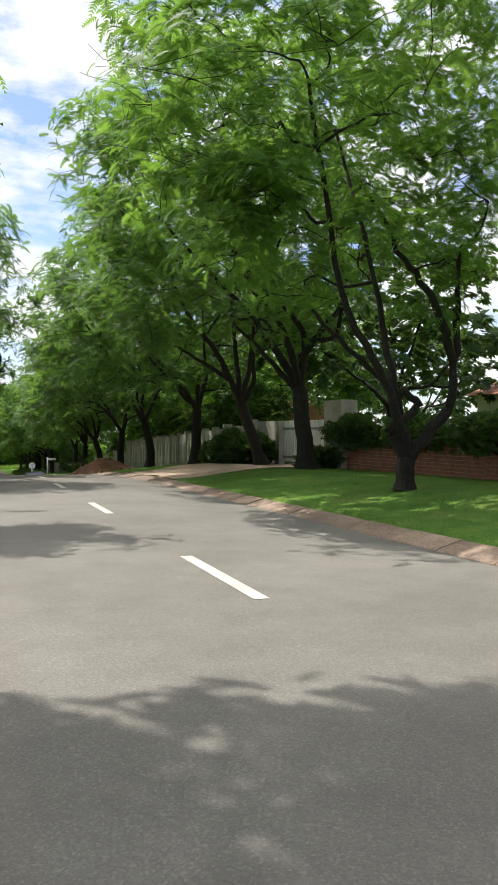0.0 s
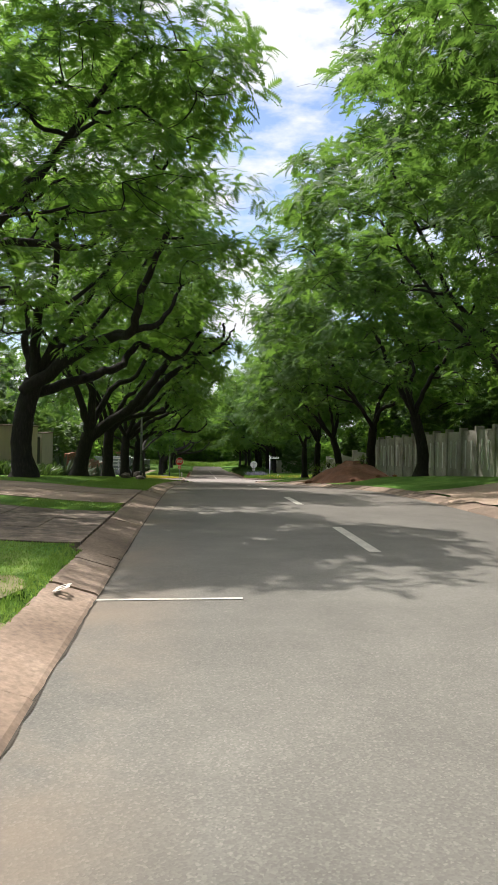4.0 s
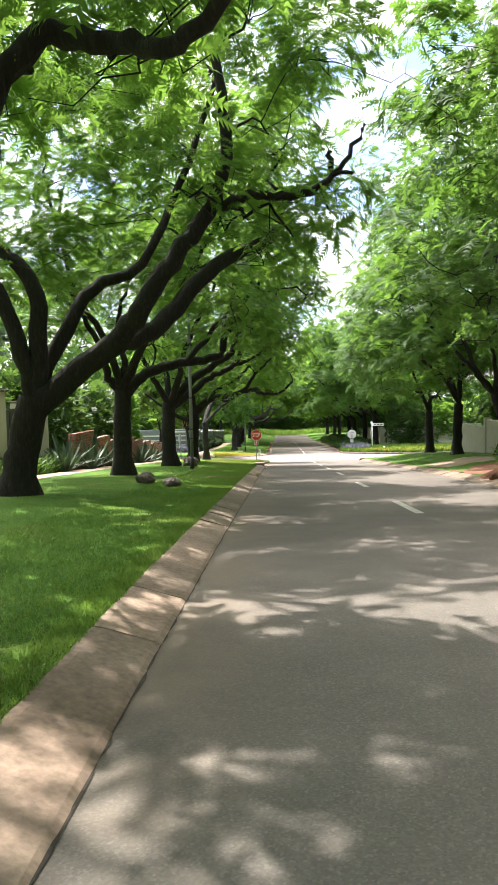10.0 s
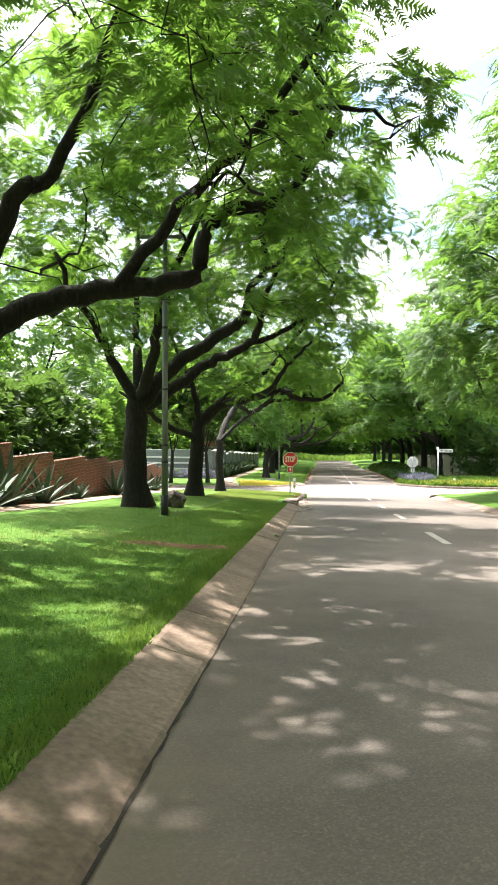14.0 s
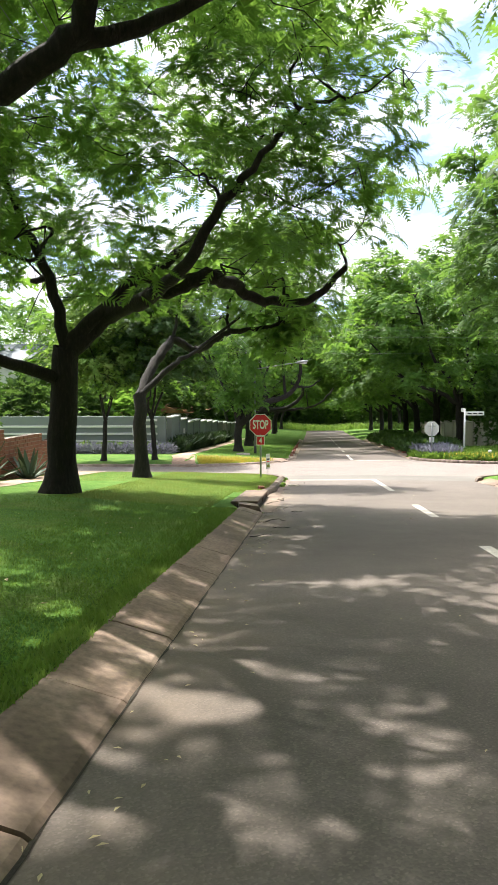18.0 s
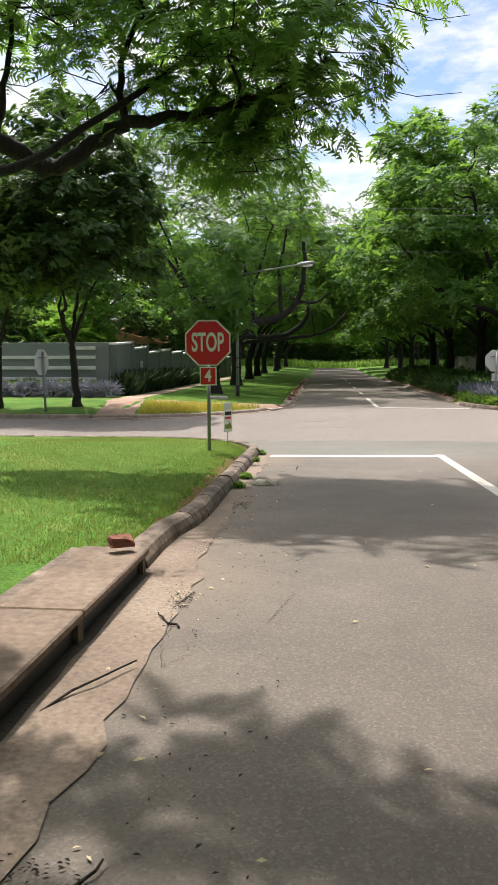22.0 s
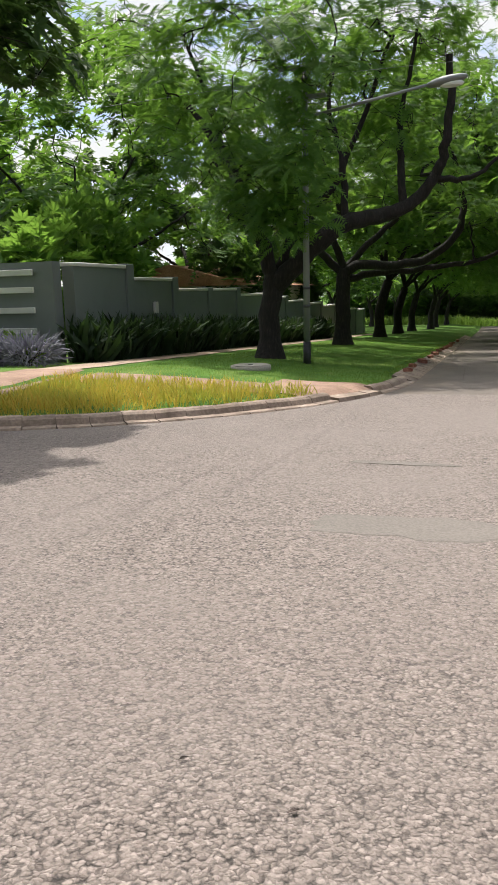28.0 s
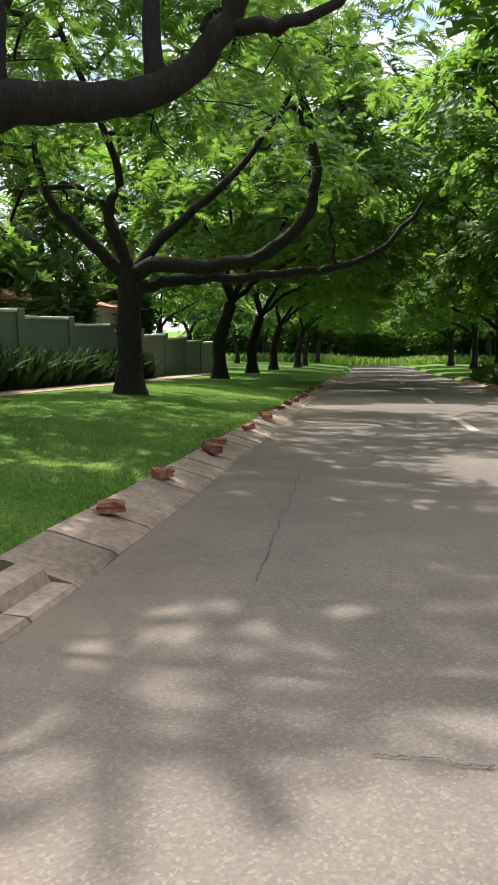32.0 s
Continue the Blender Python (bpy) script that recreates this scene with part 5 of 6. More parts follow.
# the back of the opposite sign
for x, y, tall in ((5.5, 80.3, 1.28), (-6.5, 75.5, 1.25)):
    bs_ = empty("sign_back", x, y, gz(x, y) - 0.02, 2.0 if x > 0 else 80.0, label="pale back of an octagonal road sign on a post", category="sign")
    part("post", cyl(0.028, 0.028, (0, -0.05, -0.3), (0, -0.05, tall + 0.25), 10), GALV, bs_)
    pl = part("plate", octagon(0.34, -0.004, 0.004), PALE_SIGN, bs_)
    pl.location = (0, 0, tall)
    part("bracket", box(-0.16, -0.03, 0.1, 0.16, -0.005, 0.13), GALV, pl)
    part("small_plate", box(-0.11, -0.004, tall - 0.6, 0.11, 0.004, tall - 0.37), PALE_SIGN, bs_)

# street name post
np_ = empty("street_name_post", 7.1, 81.3, gz(7.1, 81.3) - 0.02, label="white street name post with two boards", category="sign")
part("post", cyl(0.04, 0.04, (0, 0, -0.2), (0, 0, 2.05), 12), SIGN_WHITE, np_)
part("name_board", box(0.03, -0.02, 1.75, 0.85, 0.02, 1.93), SIGN_WHITE, np_, bevel=0.006)
part("name_board", box(-0.02, 0.03, 1.9, 0.02, 0.7, 2.06), SIGN_WHITE, np_, bevel=0.006)
for k in range(3):
    part("writing_bar", box(0.12 + k * 0.24, -0.024, 1.81, 0.3 + k * 0.24, -0.021, 1.87), BLACK, np_)
bol = empty("marker_post", 7.6, 78.6, gz(7.6, 78.6), label="short white marker post in the flower bed", category="post")
part("post", box(-0.06, -0.05, -0.1, 0.06, 0.05, 0.36), SIGN_WHITE, bol, bevel=0.012)
part("band", box(-0.061, -0.052, 0.16, 0.061, -0.0505, 0.26), GALV, bol)

# estate agent's board stuck in the grass
ad = empty("agent_board", -0.95, 68.0, gz(-0.95, 68.0), 48, label="small estate agent board on a thin stake", category="sign")
part("stake", cyl(0.006, 0.006, (0, 0.006, -0.15), (0, 0.006, 0.3), 6), DARK_METAL, ad)
part("board", box(-0.075, -0.003, 0.2, 0.075, 0.003, 0.62), SIGN_WHITE, ad)
part("top_strip", box(-0.074, -0.0055, 0.52, 0.074, -0.0035, 0.6), PALE_SIGN, ad)
part("writing_bar", box(-0.06, -0.0055, 0.44, 0.06, -0.0035, 0.49), BLACK, ad)
part("writing_bar", box(-0.055, -0.0055, 0.385, 0.055, -0.0035, 0.415), SIGN_RED, ad)
bm = box(-0.06, -0.0055, 0.25, 0.02, -0.0035, 0.31)
bmesh.ops.create_cone(bm, cap_ends=True, segments=3, radius1=0.07, radius2=0.07, depth=0.002, matrix=Matrix.Translation((0.025, -0.0045, 0.28)) @ pose(0, 0, 0, 90, 0, 0) @ pose(0, 0, 0, 0, 0, 0))
part("arrow", bm, OLIVE, ad)


# ---- lamp posts and wires ----
def lamp_post(x, y, tall, reach, rise, crossarm, label, rz=0.0, root=0.84):
    z = gz(x, y)
    lp = empty("street_lamp", x, y, z - 0.05, rz, label=label, category="street lamp", group="street lamps")
    pole = part("pole", cyl(0.06, 0.042, (0, 0, -0.2), (0, 0, tall), 14), GALV, lp)
    part("base_band", cyl(0.067, 0.065, (0, 0, -0.1), (0, 0, 0.42), 14), BLACK, lp, "black painted foot")
    for q in (1.0, 1.3, 2.3, 3.4):
        part("strap", cyl(0.064 - 0.003 * q, 0.064 - 0.003 * q, (0, 0, q), (0, 0, q + 0.04), 14), DARK_METAL, lp)
    a, b = Vector((0, 0, tall * root)), Vector((reach, 0, tall * root + rise))
    arm = part("arm", cyl(0.028, 0.022, a, b, 8), GALV, lp)
    head = bmesh.new()
    bmesh.ops.create_uvsphere(head, u_segments=14, v_segments=8, radius=1.0, matrix=Matrix.Translation(b + Vector((0.26, 0, 0.03))) @ pose(0, 0, 0, 0, -8, 0) @ Matrix.Diagonal((0.32, 0.11, 0.07, 1)))
    for f in head.faces:
        f.smooth = True
    hd = part("lamp_head", head, GALV, lp)
    lens = bmesh.new()
    bmesh.ops.create_uvsphere(lens, u_segments=12, v_segments=6, radius=1.0, matrix=Matrix.Translation(b + Vector((0.32, 0, -0.02))) @ Matrix.Diagonal((0.2, 0.085, 0.055, 1)))
    part("lens", lens, SIGN_WHITE, hd, "pale lamp bowl")
    if crossarm:
        for q in (tall - 0.15, tall - 0.6):
            bar = part("crossarm", box(-0.45, -0.035, q, 0.35, 0.035, q + 0.06), GALV, lp)
            for s in (-0.4, -0.15, 0.3):
                part("insulator", cyl(0.03, 0.02, (s, 0, q + 0.06), (s, 0, q + 0.16), 8), SIGN_WHITE, bar)
    return lp


lamp_post(-3.6, 16.15, 8.1, 1.75, 0.35, False, "grey steel street lamp with a slanting arm", root=0.93)
lamp_post(-2.64, 49.35, 5.6, 2.1, 0.85, True, "grey steel street lamp pole with crossarms and black foot", root=0.775)
lamp_post(-2.4, 82.34, 4.9, 1.95, 0.3, True, "grey steel lamp pole with crossarms beside a tree", root=0.82)


def wire(points, sag, r=0.0035, name="power_line"):
    P = []
    for a, b in zip(points, points[1:]):
        a, b = Vector(a), Vector(b)
        for k in range(16):
            u = k / 16
            P.append(np.array(a.lerp(b, u)) - np.array([0, 0, sag * 4 * u * (1 - u)]))
    P.append(np.array(points[-1], float))
    V, Fq = tube(P, [r] * len(P), 5)
    return tagged(mesh_ob(name, V, Fq, WIRE), "thin overhead power line across the crossing", "power line", group="power lines")


for k, z in enumerate((2.15, 2.4, 1.85, 1.1)):
    wire([(-40, 84.0 + 0.25 * k, z + 0.5), (-2.4, 82.6 + 0.2 * k, z), (45, 80.5 + 0.2 * k, z + 0.1)], 0.35)
for k in range(3):
    wire([(-2.6 + 0.3 * k, 82.6, 1.0), (-2.95 + 0.3 * k, 48.9, 3.5), (-3.9 + 0.3 * k, 16.15, 7.9)], 0.5, 0.0045)
for k in range(3):
    wire([(-9.5 + 0.35 * k, 60.0, 4.6), (-2.4 - 0.25 * k, 82.6, 2.2)], 0.2, 0.0045)


# ---- stones and rubble ----
def stone(name, x, y, sx, sy, sz, mat, label, category="rock", seed=0, sink=0.25, group="", cuts=2):
    bm = bmesh.new()
    bmesh.ops.create_icosphere(bm, subdivisions=cuts + 1, radius=1.0)
    for v in bm.verts:
        n = noise.noise(v.co * 1.6 + Vector((seed * 3.1, seed, 0))) * 0.32 + noise.noise(v.co * 4.1 + Vector((seed, 0, 7))) * 0.12
        v.co *= 1 + n
        v.co = Vector((v.co.x * sx, v.co.y * sy, v.co.z * sz))
    me = bpy.data.meshes.new(name)
    bm.to_mesh(me)
    bm.free()
    me.materials.append(mat)
    ob = new(name, me)
    ob.matrix_world = pose(x, y, gz(x, y) + sz * (1 - sink) * 0.75, 0, 0, seed * 47)
    return tagged(ob, label, category, group)


stone("boulder", -2.6, 40.75, 0.2, 0.18, 0.14, ROCK, "grey-pink boulder lying on the lawn", seed=1)
stone("boulder", -2.0, 40.3, 0.25, 0.17, 0.11, ROCK, "low dark boulder lying on the lawn", seed=2)
stone("boulder", -3.0, 51.9, 0.3, 0.25, 0.22, ROCK, "dark squat boulder at the foot of a tree", seed=3)


def brick_lump(x, y, z, s, rz, seed, group="bricks along the kerb", label="broken red brick lying on the kerb"):
    """A weathered, chipped brick."""
    r = random.Random(seed)
    bm = box(-0.1 * s, -0.055 * s, 0, 0.1 * s, 0.055 * s, 0.08 * s)
    bmesh.ops.subdivide_edges(bm, edges=bm.edges[:], cuts=2, use_grid_fill=True)
    for v in bm.verts:
        v.co += Vector((r.gauss(0, 0.007), r.gauss(0, 0.007), r.gauss(0, 0.005) if v.co.z > 0.01 else 0)) * s
        if v.co.x > 0.08 * s and v.co.z > 0.05 * s:
            v.co.z -= 0.02 * s * r.random()
    me = bpy.data.meshes.new("brick")
    bm.to_mesh(me)
    bm.free()
    me.materials.append(BRICK_DARK)
    ob = new("brick", me)
    ob.matrix_world = pose(x, y, z, r.uniform(-6, 6), r.uniform(-6, 6), rz)
    return tagged(ob, label, "brick", group)


for k in range(15):
    yb = 82.0 + (1.05 + 0.12 * (k % 3)) * k
    brick_lump(-0.66 - 0.05 * (k % 2), yb, float(H(yb)) + 0.085, 0.7 + 0.1 * (k % 3), 20 + 57 * k, k)
brick_lump(-0.69, 61.3, float(H(61.3)) + 0.165, 0.6, 35, 40, "", "broken orange brick on the drain slab")
for k in range(9):
    yb = 83.5 + 1.9 * k
    brick_lump(RIGHT + 0.32, yb, float(H(yb)) + 0.085, 1.1, 33 * k, 60 + k, "bricks along the far kerb", "broken red brick on the kerb beyond")

# crumpled cement bag in the gutter
def cement_bag():
    n = 22
    V, Fc = [], []
    for j in range(n + 1):
        for i in range(n + 1):
            u, v = i / n * 2 - 1, j / n * 2 - 1
            a = math.atan2(v, u)
            edge = 1 + 0.14 * math.sin(3 * a + 1) + 0.08 * math.sin(7 * a)
            r = max(abs(u), abs(v))
            x, y = u * 0.12 * edge, v * 0.075 * edge
            z = 0.03 * (1 - r ** 4) + 0.018 * noise.noise(Vector((u * 2.4, v * 2.4, 3))) * (1 - r ** 6) + 0.012 * noise.noise(Vector((u * 7, v * 5, 1)))
            V.append((x, y, max(-0.004, z)))
    for j in range(n):
        for i in range(n):
            o = j * (n + 1) + i
            Fc.append((o, o + 1, o + n + 2, o + n + 1))
    ob = mesh_ob("cement_bag", V, Fc, BAG, smooth_faces=True)
    ob.matrix_world = pose(-0.18, 64.85, cross_z(-0.18, 64.85) + 0.015, 2.6, 0, -12)
    tagged(ob, "flattened pale hardened cement bag in the gutter", "rubble")


cement_bag()

# round concrete cover on the far lawn
mh = empty("manhole_cover", -2.8, 80.4, gz(-2.8, 80.4), label="round grey concrete manhole cover on the lawn", category="manhole cover")
part("ring", cyl(0.31, 0.3, (0, 0, -0.05), (0, 0, 0.05), 32), PALE_CONCRETE, mh, bevel=0.0)
part("lid", cyl(0.27, 0.265, (0, 0, 0.05), (0, 0, 0.062), 32), PALE_CONCRETE, mh)
part("lifting_eye", cyl(0.04, 0.04, (0.0, 0, 0.062), (0.0, 0, 0.07), 10), DARK_METAL, mh)
meter = empty("meter_box", WALL_X + 0.12, 84.4, -2.75, label="small white box fixed on the grey wall", category="box")
part("box", box(0, -0.07, -0.12, 0.07, 0.07, 0.12), WHITE_WALL, meter, bevel=0.01)


# ---- mound of red earth ----
def mound():
    V, Fc, n, m = [], [], 40, 56
    for j in range(n + 1):
        r = j / n
        for i in range(m):
            a = i / m * 6.2832
            rr = r * (1 + 0.12 * math.sin(3 * a + 1) + 0.07 * math.sin(5 * a))
            x, y = 6.5 + 1.75 * rr * math.cos(a), 41.8 + 3.3 * rr * math.sin(a)
            h = 0.66 * max(0, 1 - r * r) ** 1.2 * (1 + 0.35 * noise.noise(Vector((x, y, 0)) * 0.9)) + 0.08 * noise.noise(Vector((x, y, 2)) * 3.5) * (1 - r) + 0.03 * noise.noise(Vector((x, y, 5)) * 9) * (1 - r)
            V.append((x, y, gz(x, y) - 0.04 + h + 0.05 * (1 - r)))
    for j in range(n):
        for i in range(m):
            Fc.append((j * m + i, j * m + (i + 1) % m, (j + 1) * m + (i + 1) % m, (j + 1) * m + i))
    return tagged(mesh_ob("earth_mound", V, Fc, RED_EARTH, smooth_faces=True), "heap of dug red earth on the verge", "earth heap")


mound()
for k in range(26):
    r = random.Random(100 + k)
    a, d = r.uniform(0, 6.28), r.uniform(0.5, 1.15)
    stone("clod", 6.5 + 1.75 * d * math.cos(a), 41.8 + 3.3 * d * math.sin(a), r.uniform(0.05, 0.12), r.uniform(0.05, 0.1), r.uniform(0.04, 0.08), RED_EARTH, "clod of red earth beside the heap", "earth clod", k, 0.1, "clods of earth", 1)


def patch(x, y, rx, ry, mat, label, seed, lift=0.008):
    """Bare or stained ground with a ragged outline."""
    r = random.Random(seed)
    V, Fc, m = [(x, y, gz(x, y) + lift)], [], 48
    for ring in (0.5, 1.0):
        for i in range(m):
            a = i / m * 6.2832
            k = ring * (1 + 0.25 * math.sin(2 * a + seed) + 0.16 * math.sin(5 * a + seed * 2) + (r.uniform(-0.12, 0.12) if ring == 1 else 0))
            px, py = x + rx * k * math.cos(a), y + ry * k * math.sin(a)
            V.append((px, py, gz(px, py) + lift * (1.0 if ring < 1 else 0.2)))
    for i in range(m):
        j = (i + 1) % m
        Fc += [(0, 1 + i, 1 + j), (1 + i, 1 + m + i, 1 + m + j, 1 + j)]
    return tagged(mesh_ob("bare_patch", V, Fc, mat, smooth_faces=True), label, "bare earth", kind="structure")


patch(-1.75, 14.6, 0.85, 2.2, DRY_TURF, "dry yellowish turf beside the kerb", 2)
patch(-1.4, 45.0, 0.7, 0.32, RED_EARTH, "bare patch of reddish earth in the lawn", 1)
patch(6.2, 40.0, 1.6, 1.4, RED_EARTH, "spilt red earth round the heap", 5)
patch(6.3, 46.4, 1.5, 1.6, RED_EARTH, "spilt red earth round the heap", 6)
patch(6.6, 51.5, 1.2, 2.4, SAND, "bare sandy ground under the trees", 7)


# ---- plants ----
def plants(name, xs, ys, n, h, shape, mat, label, category, seed, spread=0.5, straight=1.0, lift=0.0, kind="stuff", where=None):
    """Many leaves over a bed; one object."""
    g = np.random.RandomState(seed)
    P = np.stack([g.uniform(xs[0], xs[1], n), g.uniform(ys[0], ys[1], n)], 1)
    if where is not None:
        P = P[where(P[:, 0], P[:, 1])]
        n = len(P)
    Z = land(P[:, 0], P[:, 1]) + lift * g.rand(n)
    D = np.stack([g.normal(0, spread, n), g.normal(0, spread, n), np.full(n, straight)], 1)
    V, Fq = scatter(shape, np.stack([P[:, 0], P[:, 1], Z], 1), D, h * g.uniform(0.55, 1.25, n), g.normal(0, 0.6, (n, 3)))
    return tagged(mesh_ob(name, V, Fq, mat), label, category, kind=kind)


THIN = (STRAP[0] * np.array([1, 0.55, 1]), STRAP[1])
# strap-leaved bed along the grey wall, its leaves darkened for tree shade
plants("border_plants", (-6.15, -5.6), (80.9, 100.0), 5200, 0.75, STRAP, BORDER_SHADED, "strap-leaved border plants along the grey wall, darkened for tree shade", "plants", 1, 0.45)
plants("border_plants", (-6.8, -6.1), (36.0, 48.0), 2400, 0.5, STRAP, LEAF_DARK, "dark strap-leaved plants at the wall's foot", "plants", 2, 0.5)
plants("yellow_groundcover", (-8.5, -1.1), (74.8, 78.2), 20000, 0.15, THIN, YELLOW, "yellow-orange and green ground cover at the corner", "plants", 3, 0.35,
       where=lambda x, y: (off_road(x, y) > 0.2) & (y < 77.95) & (x > -3.95 - 0.17 * (y - 74.75)) & (y < 77.95 - 0.12 * (x + 2.5) ** 2 * (x < -2.5) * 0.25))
plants("flower_bed", (4.9, 14.0), (77.2, 83.0), 8200, 0.3, SPRIG, LAWN_LEAF, "low green plants in the corner flower bed", "plants", 4, 0.5, where=lambda x, y: (off_road(x, y) > 0.3))
plants("flower_bed", (5.6, 14.0), (77.2, 78.8), 3000, 0.3, STRAP, YELLOW, "yellow-green plants edging the flower bed", "plants", 5, 0.4, where=lambda x, y: (off_road(x, y) > 0.3))
plants("lavender_bed", (4.9, 6.6), (79.5, 84.0), 2600, 0.5, STRAP, LAVENDER, "grey-violet lavender at the corner bed", "plants", 6, 0.35, where=lambda x, y: (off_road(x, y) > 0.5))
plants("verge_shrubs", (4.9, 7.6), (85.0, 110.0), 7000, 0.45, SPRIG, LEAF_DARK, "low green shrubs along the far verge", "plants", 7, 0.5, lift=0.25, where=lambda x, y: (off_road(x, y) > 0.5))
plants("wall_shrubs", (8.8, 9.6), (18.9, 19.9), 500, 0.3, SPRIG, LEAF_DARK, "low shrubs beside the gate pillar", "plants", 8, 0.7, lift=0.4)
plants("field_grass", (-14, 18), (154, 160), 5000, 0.9, STRAP, BLADE, "tall pale grass where the road ends", "grass", 9, 0.4)


def bush(x, y, rx, ry, h, mat, shape, size, n, label, name="shrub", seed=1, group=""):
    """A rounded shrub: short stems and many sprigs."""
    g = np.random.RandomState(seed)
    b = empty(name, x, y, gz(x, y) - 0.02, label=label, category="shrub", group=group)
    stems = []
    r = random.Random(seed)
    for k in range(7):
        a = k * 0.9
        stems.append(tube(curve_through([(0, 0, 0), (rx * 0.3 * math.cos(a), ry * 0.3 * math.sin(a), h * 0.4), (rx * 0.6 * math.cos(a), ry * 0.6 * math.sin(a), h * 0.75)], 3, r, 0.02), np.linspace(0.018, 0.005, 7), 5))
    for V, Fq in stems[:3 if h < 0.3 else 7]:
        mesh_ob("stem", V, Fq, BARK, b, True)
    v = g.normal(0, 1, (n, 3))
    v /= np.linalg.norm(v, axis=1)[:, None]
    v *= (0.45 + 0.55 * g.rand(n) ** 0.5)[:, None]
    v *= (1 + 0.18 * np.sin(v[:, 0] * 5 + seed) + 0.14 * np.sin(v[:, 1] * 7 + seed))[:, None]
    P = v * np.array([rx, ry, h * 0.5]) + np.array([0, 0, h * 0.5])
    keep = P[:, 2] > 0.02
    V, Fq = scatter(shape, P[keep], (v * np.array([1, 1, 0.8]) + np.array([0, 0, 0.25]))[keep] + g.normal(0, 0.3, (keep.sum(), 3)), size * g.uniform(0.6, 1.3, keep.sum()), g.normal(0, 0.5, (keep.sum(), 3)))
    mesh_ob("foliage", V, Fq, mat, b)
    return b


for k, (x, y, s) in enumerate(((8.9, 23.9, 0.85), (8.7, 25.3, 0.95), (8.9, 26.8, 0.85), (9.0, 28.2, 0.7))):
    bush(x, y, 0.95 * s, 0.9 * s, 1.15 * s, LEAF_DARK, SPRIG, 0.17, 1500, "dense dark green shrub in front of the concrete wall", seed=20 + k, group="shrubs by the gate")
for k in range(6):
    bush(9.62 - 0.08 * (k % 2), 3.5 + 2.9 * k, 0.4, 1.6, 0.8, LEAF_DARK, SPRIG, 0.12, 1500, "ivy hanging over the brick wall", "ivy", 40 + k, "ivy").location.z = 0.75
for k in range(7):
    bush(-7.1 - 1.05 * k, 80.6, 0.62, 0.32, 0.5, BLADE, SPRIG, 0.09, 1100, "clipped green hedge in front of the banded wall", "hedge", 60 + k, "hedge")
for k in range(8):
    bush(-6.3 - 0.8 * k, 79.9, 0.48, 0.36, 0.42, LAVENDER, STRAP, 0.2, 700, "greyish lavender bush before the hedge", "lavender_bush", 80 + k, "lavender row")
for k, (x, y) in enumerate(((6.2, 91.0), (6.0, 95.5), (6.3, 100.0), (6.1, 105))):
    bush(x, y, 0.9, 1.2, 0.8, LEAF_DARK, SPRIG, 0.16, 1000, "low dense shrub on the far verge", seed=100 + k, group="far shrubs")
for k, (x, y) in enumerate(((-8.6, 30.5), (-8.8, 36), (-8.6, 41.5), (-8.6, 51.5), (-8.4, 57.0), (-8.6, 63.0), (12.6, 34), (12.4, 40), (12.2, 48), (12.2, 57), (12.4, 64), (-8.8, 98), (-9, 106), (-9.6, 87.5), (-11.8, 85.6), (-14.5, 85.4), (10.5, 86.5), (13.5, 87), (17, 86.5), (20.5, 87), (24, 86.5), (11.2, 92), (11.0, 98), (11.2, 104), (11.0, 111))):
    bush(x, y, 1.6, 2.8, 3.6, LEAF if k % 4 == 1 else LEAF_DARK, SPRIG, 0.3, 1500, "tall garden shrub rising behind the wall", "garden_shrub", 120 + k, "garden shrubs")
for k, (x, y) in enumerate(((6.2, 44.6), (7.0, 41.2), (5.4, 43.2), (6.0, 41.8))):
    bush(x, y, 0.16, 0.16, 0.3, BLADE, STRAP, 0.18, 60, "small weed on the red earth heap", "weed", 150 + k, "weeds").location.z += 0.6 if k < 2 else 0.4
for k, (x, y, s, m) in enumerate(((-0.42, 64.55, 0.34, WEED), (-0.42, 65.25, 0.36, WEED), (-0.46, 67.75, 0.34, WEED), (-0.46, 66.9, 0.3, BLADE), (-0.52, 47.5, 0.25, BLADE), (-0.62, 42.6, 0.2, BLADE))):
    b = bush(x, y, 0.13 * s, 0.15 * s, 0.16 * s, m, SPRIG, 0.02 + 0.05 * s, 55, "leafy green weed growing in the gutter", "weed", 160 + k, "weeds in the gutter")
    b.location.z = cross_z(x, y)


def agave(x, y, h, seed, label="spiky grey-green agave with sword leaves"):
    """A rosette of thick pointed leaves, each one its own mesh."""
    r = random.Random(seed)
    b = empty("agave", x, y, gz(x, y) - 0.03, r.uniform(0, 360), label=label, category="agave", group="agaves")
    for k in range(22):
        a = k * 2.4 + r.uniform(-0.2, 0.2)
        tilt = 0.25 + 1.0 * k / 22
        ln = h * r.uniform(0.8, 1.15)
        w = 0.055 + 0.02 * r.random()
        V, Fc = [], []
        for j in range(6):
            u = j / 5
            rad = ln * u * math.sin(tilt) + 0.04
            z = ln * u * math.cos(tilt) - 0.12 * ln * u * u * tilt
            ww = w * (1 - u ** 2.2) * (0.75 + 0.6 * u) + 0.003
            c, s = math.cos(a), math.sin(a)
            V += [(rad * c - ww * s, rad * s + ww * c, z + 0.014), (rad * c, rad * s, z - 0.012), (rad * c + ww * s, rad * s - ww * c, z + 0.014), (rad * c, rad * s, z + 0.004)]
        for j in range(5):
            o = 4 * j
            Fc += [(o + q, o + (q + 1) % 4, o + 4 + (q + 1) % 4, o + 4 + q) for q in range(4)]
        mesh_ob("leaf", V, Fc, AGAVE, b)
    return b


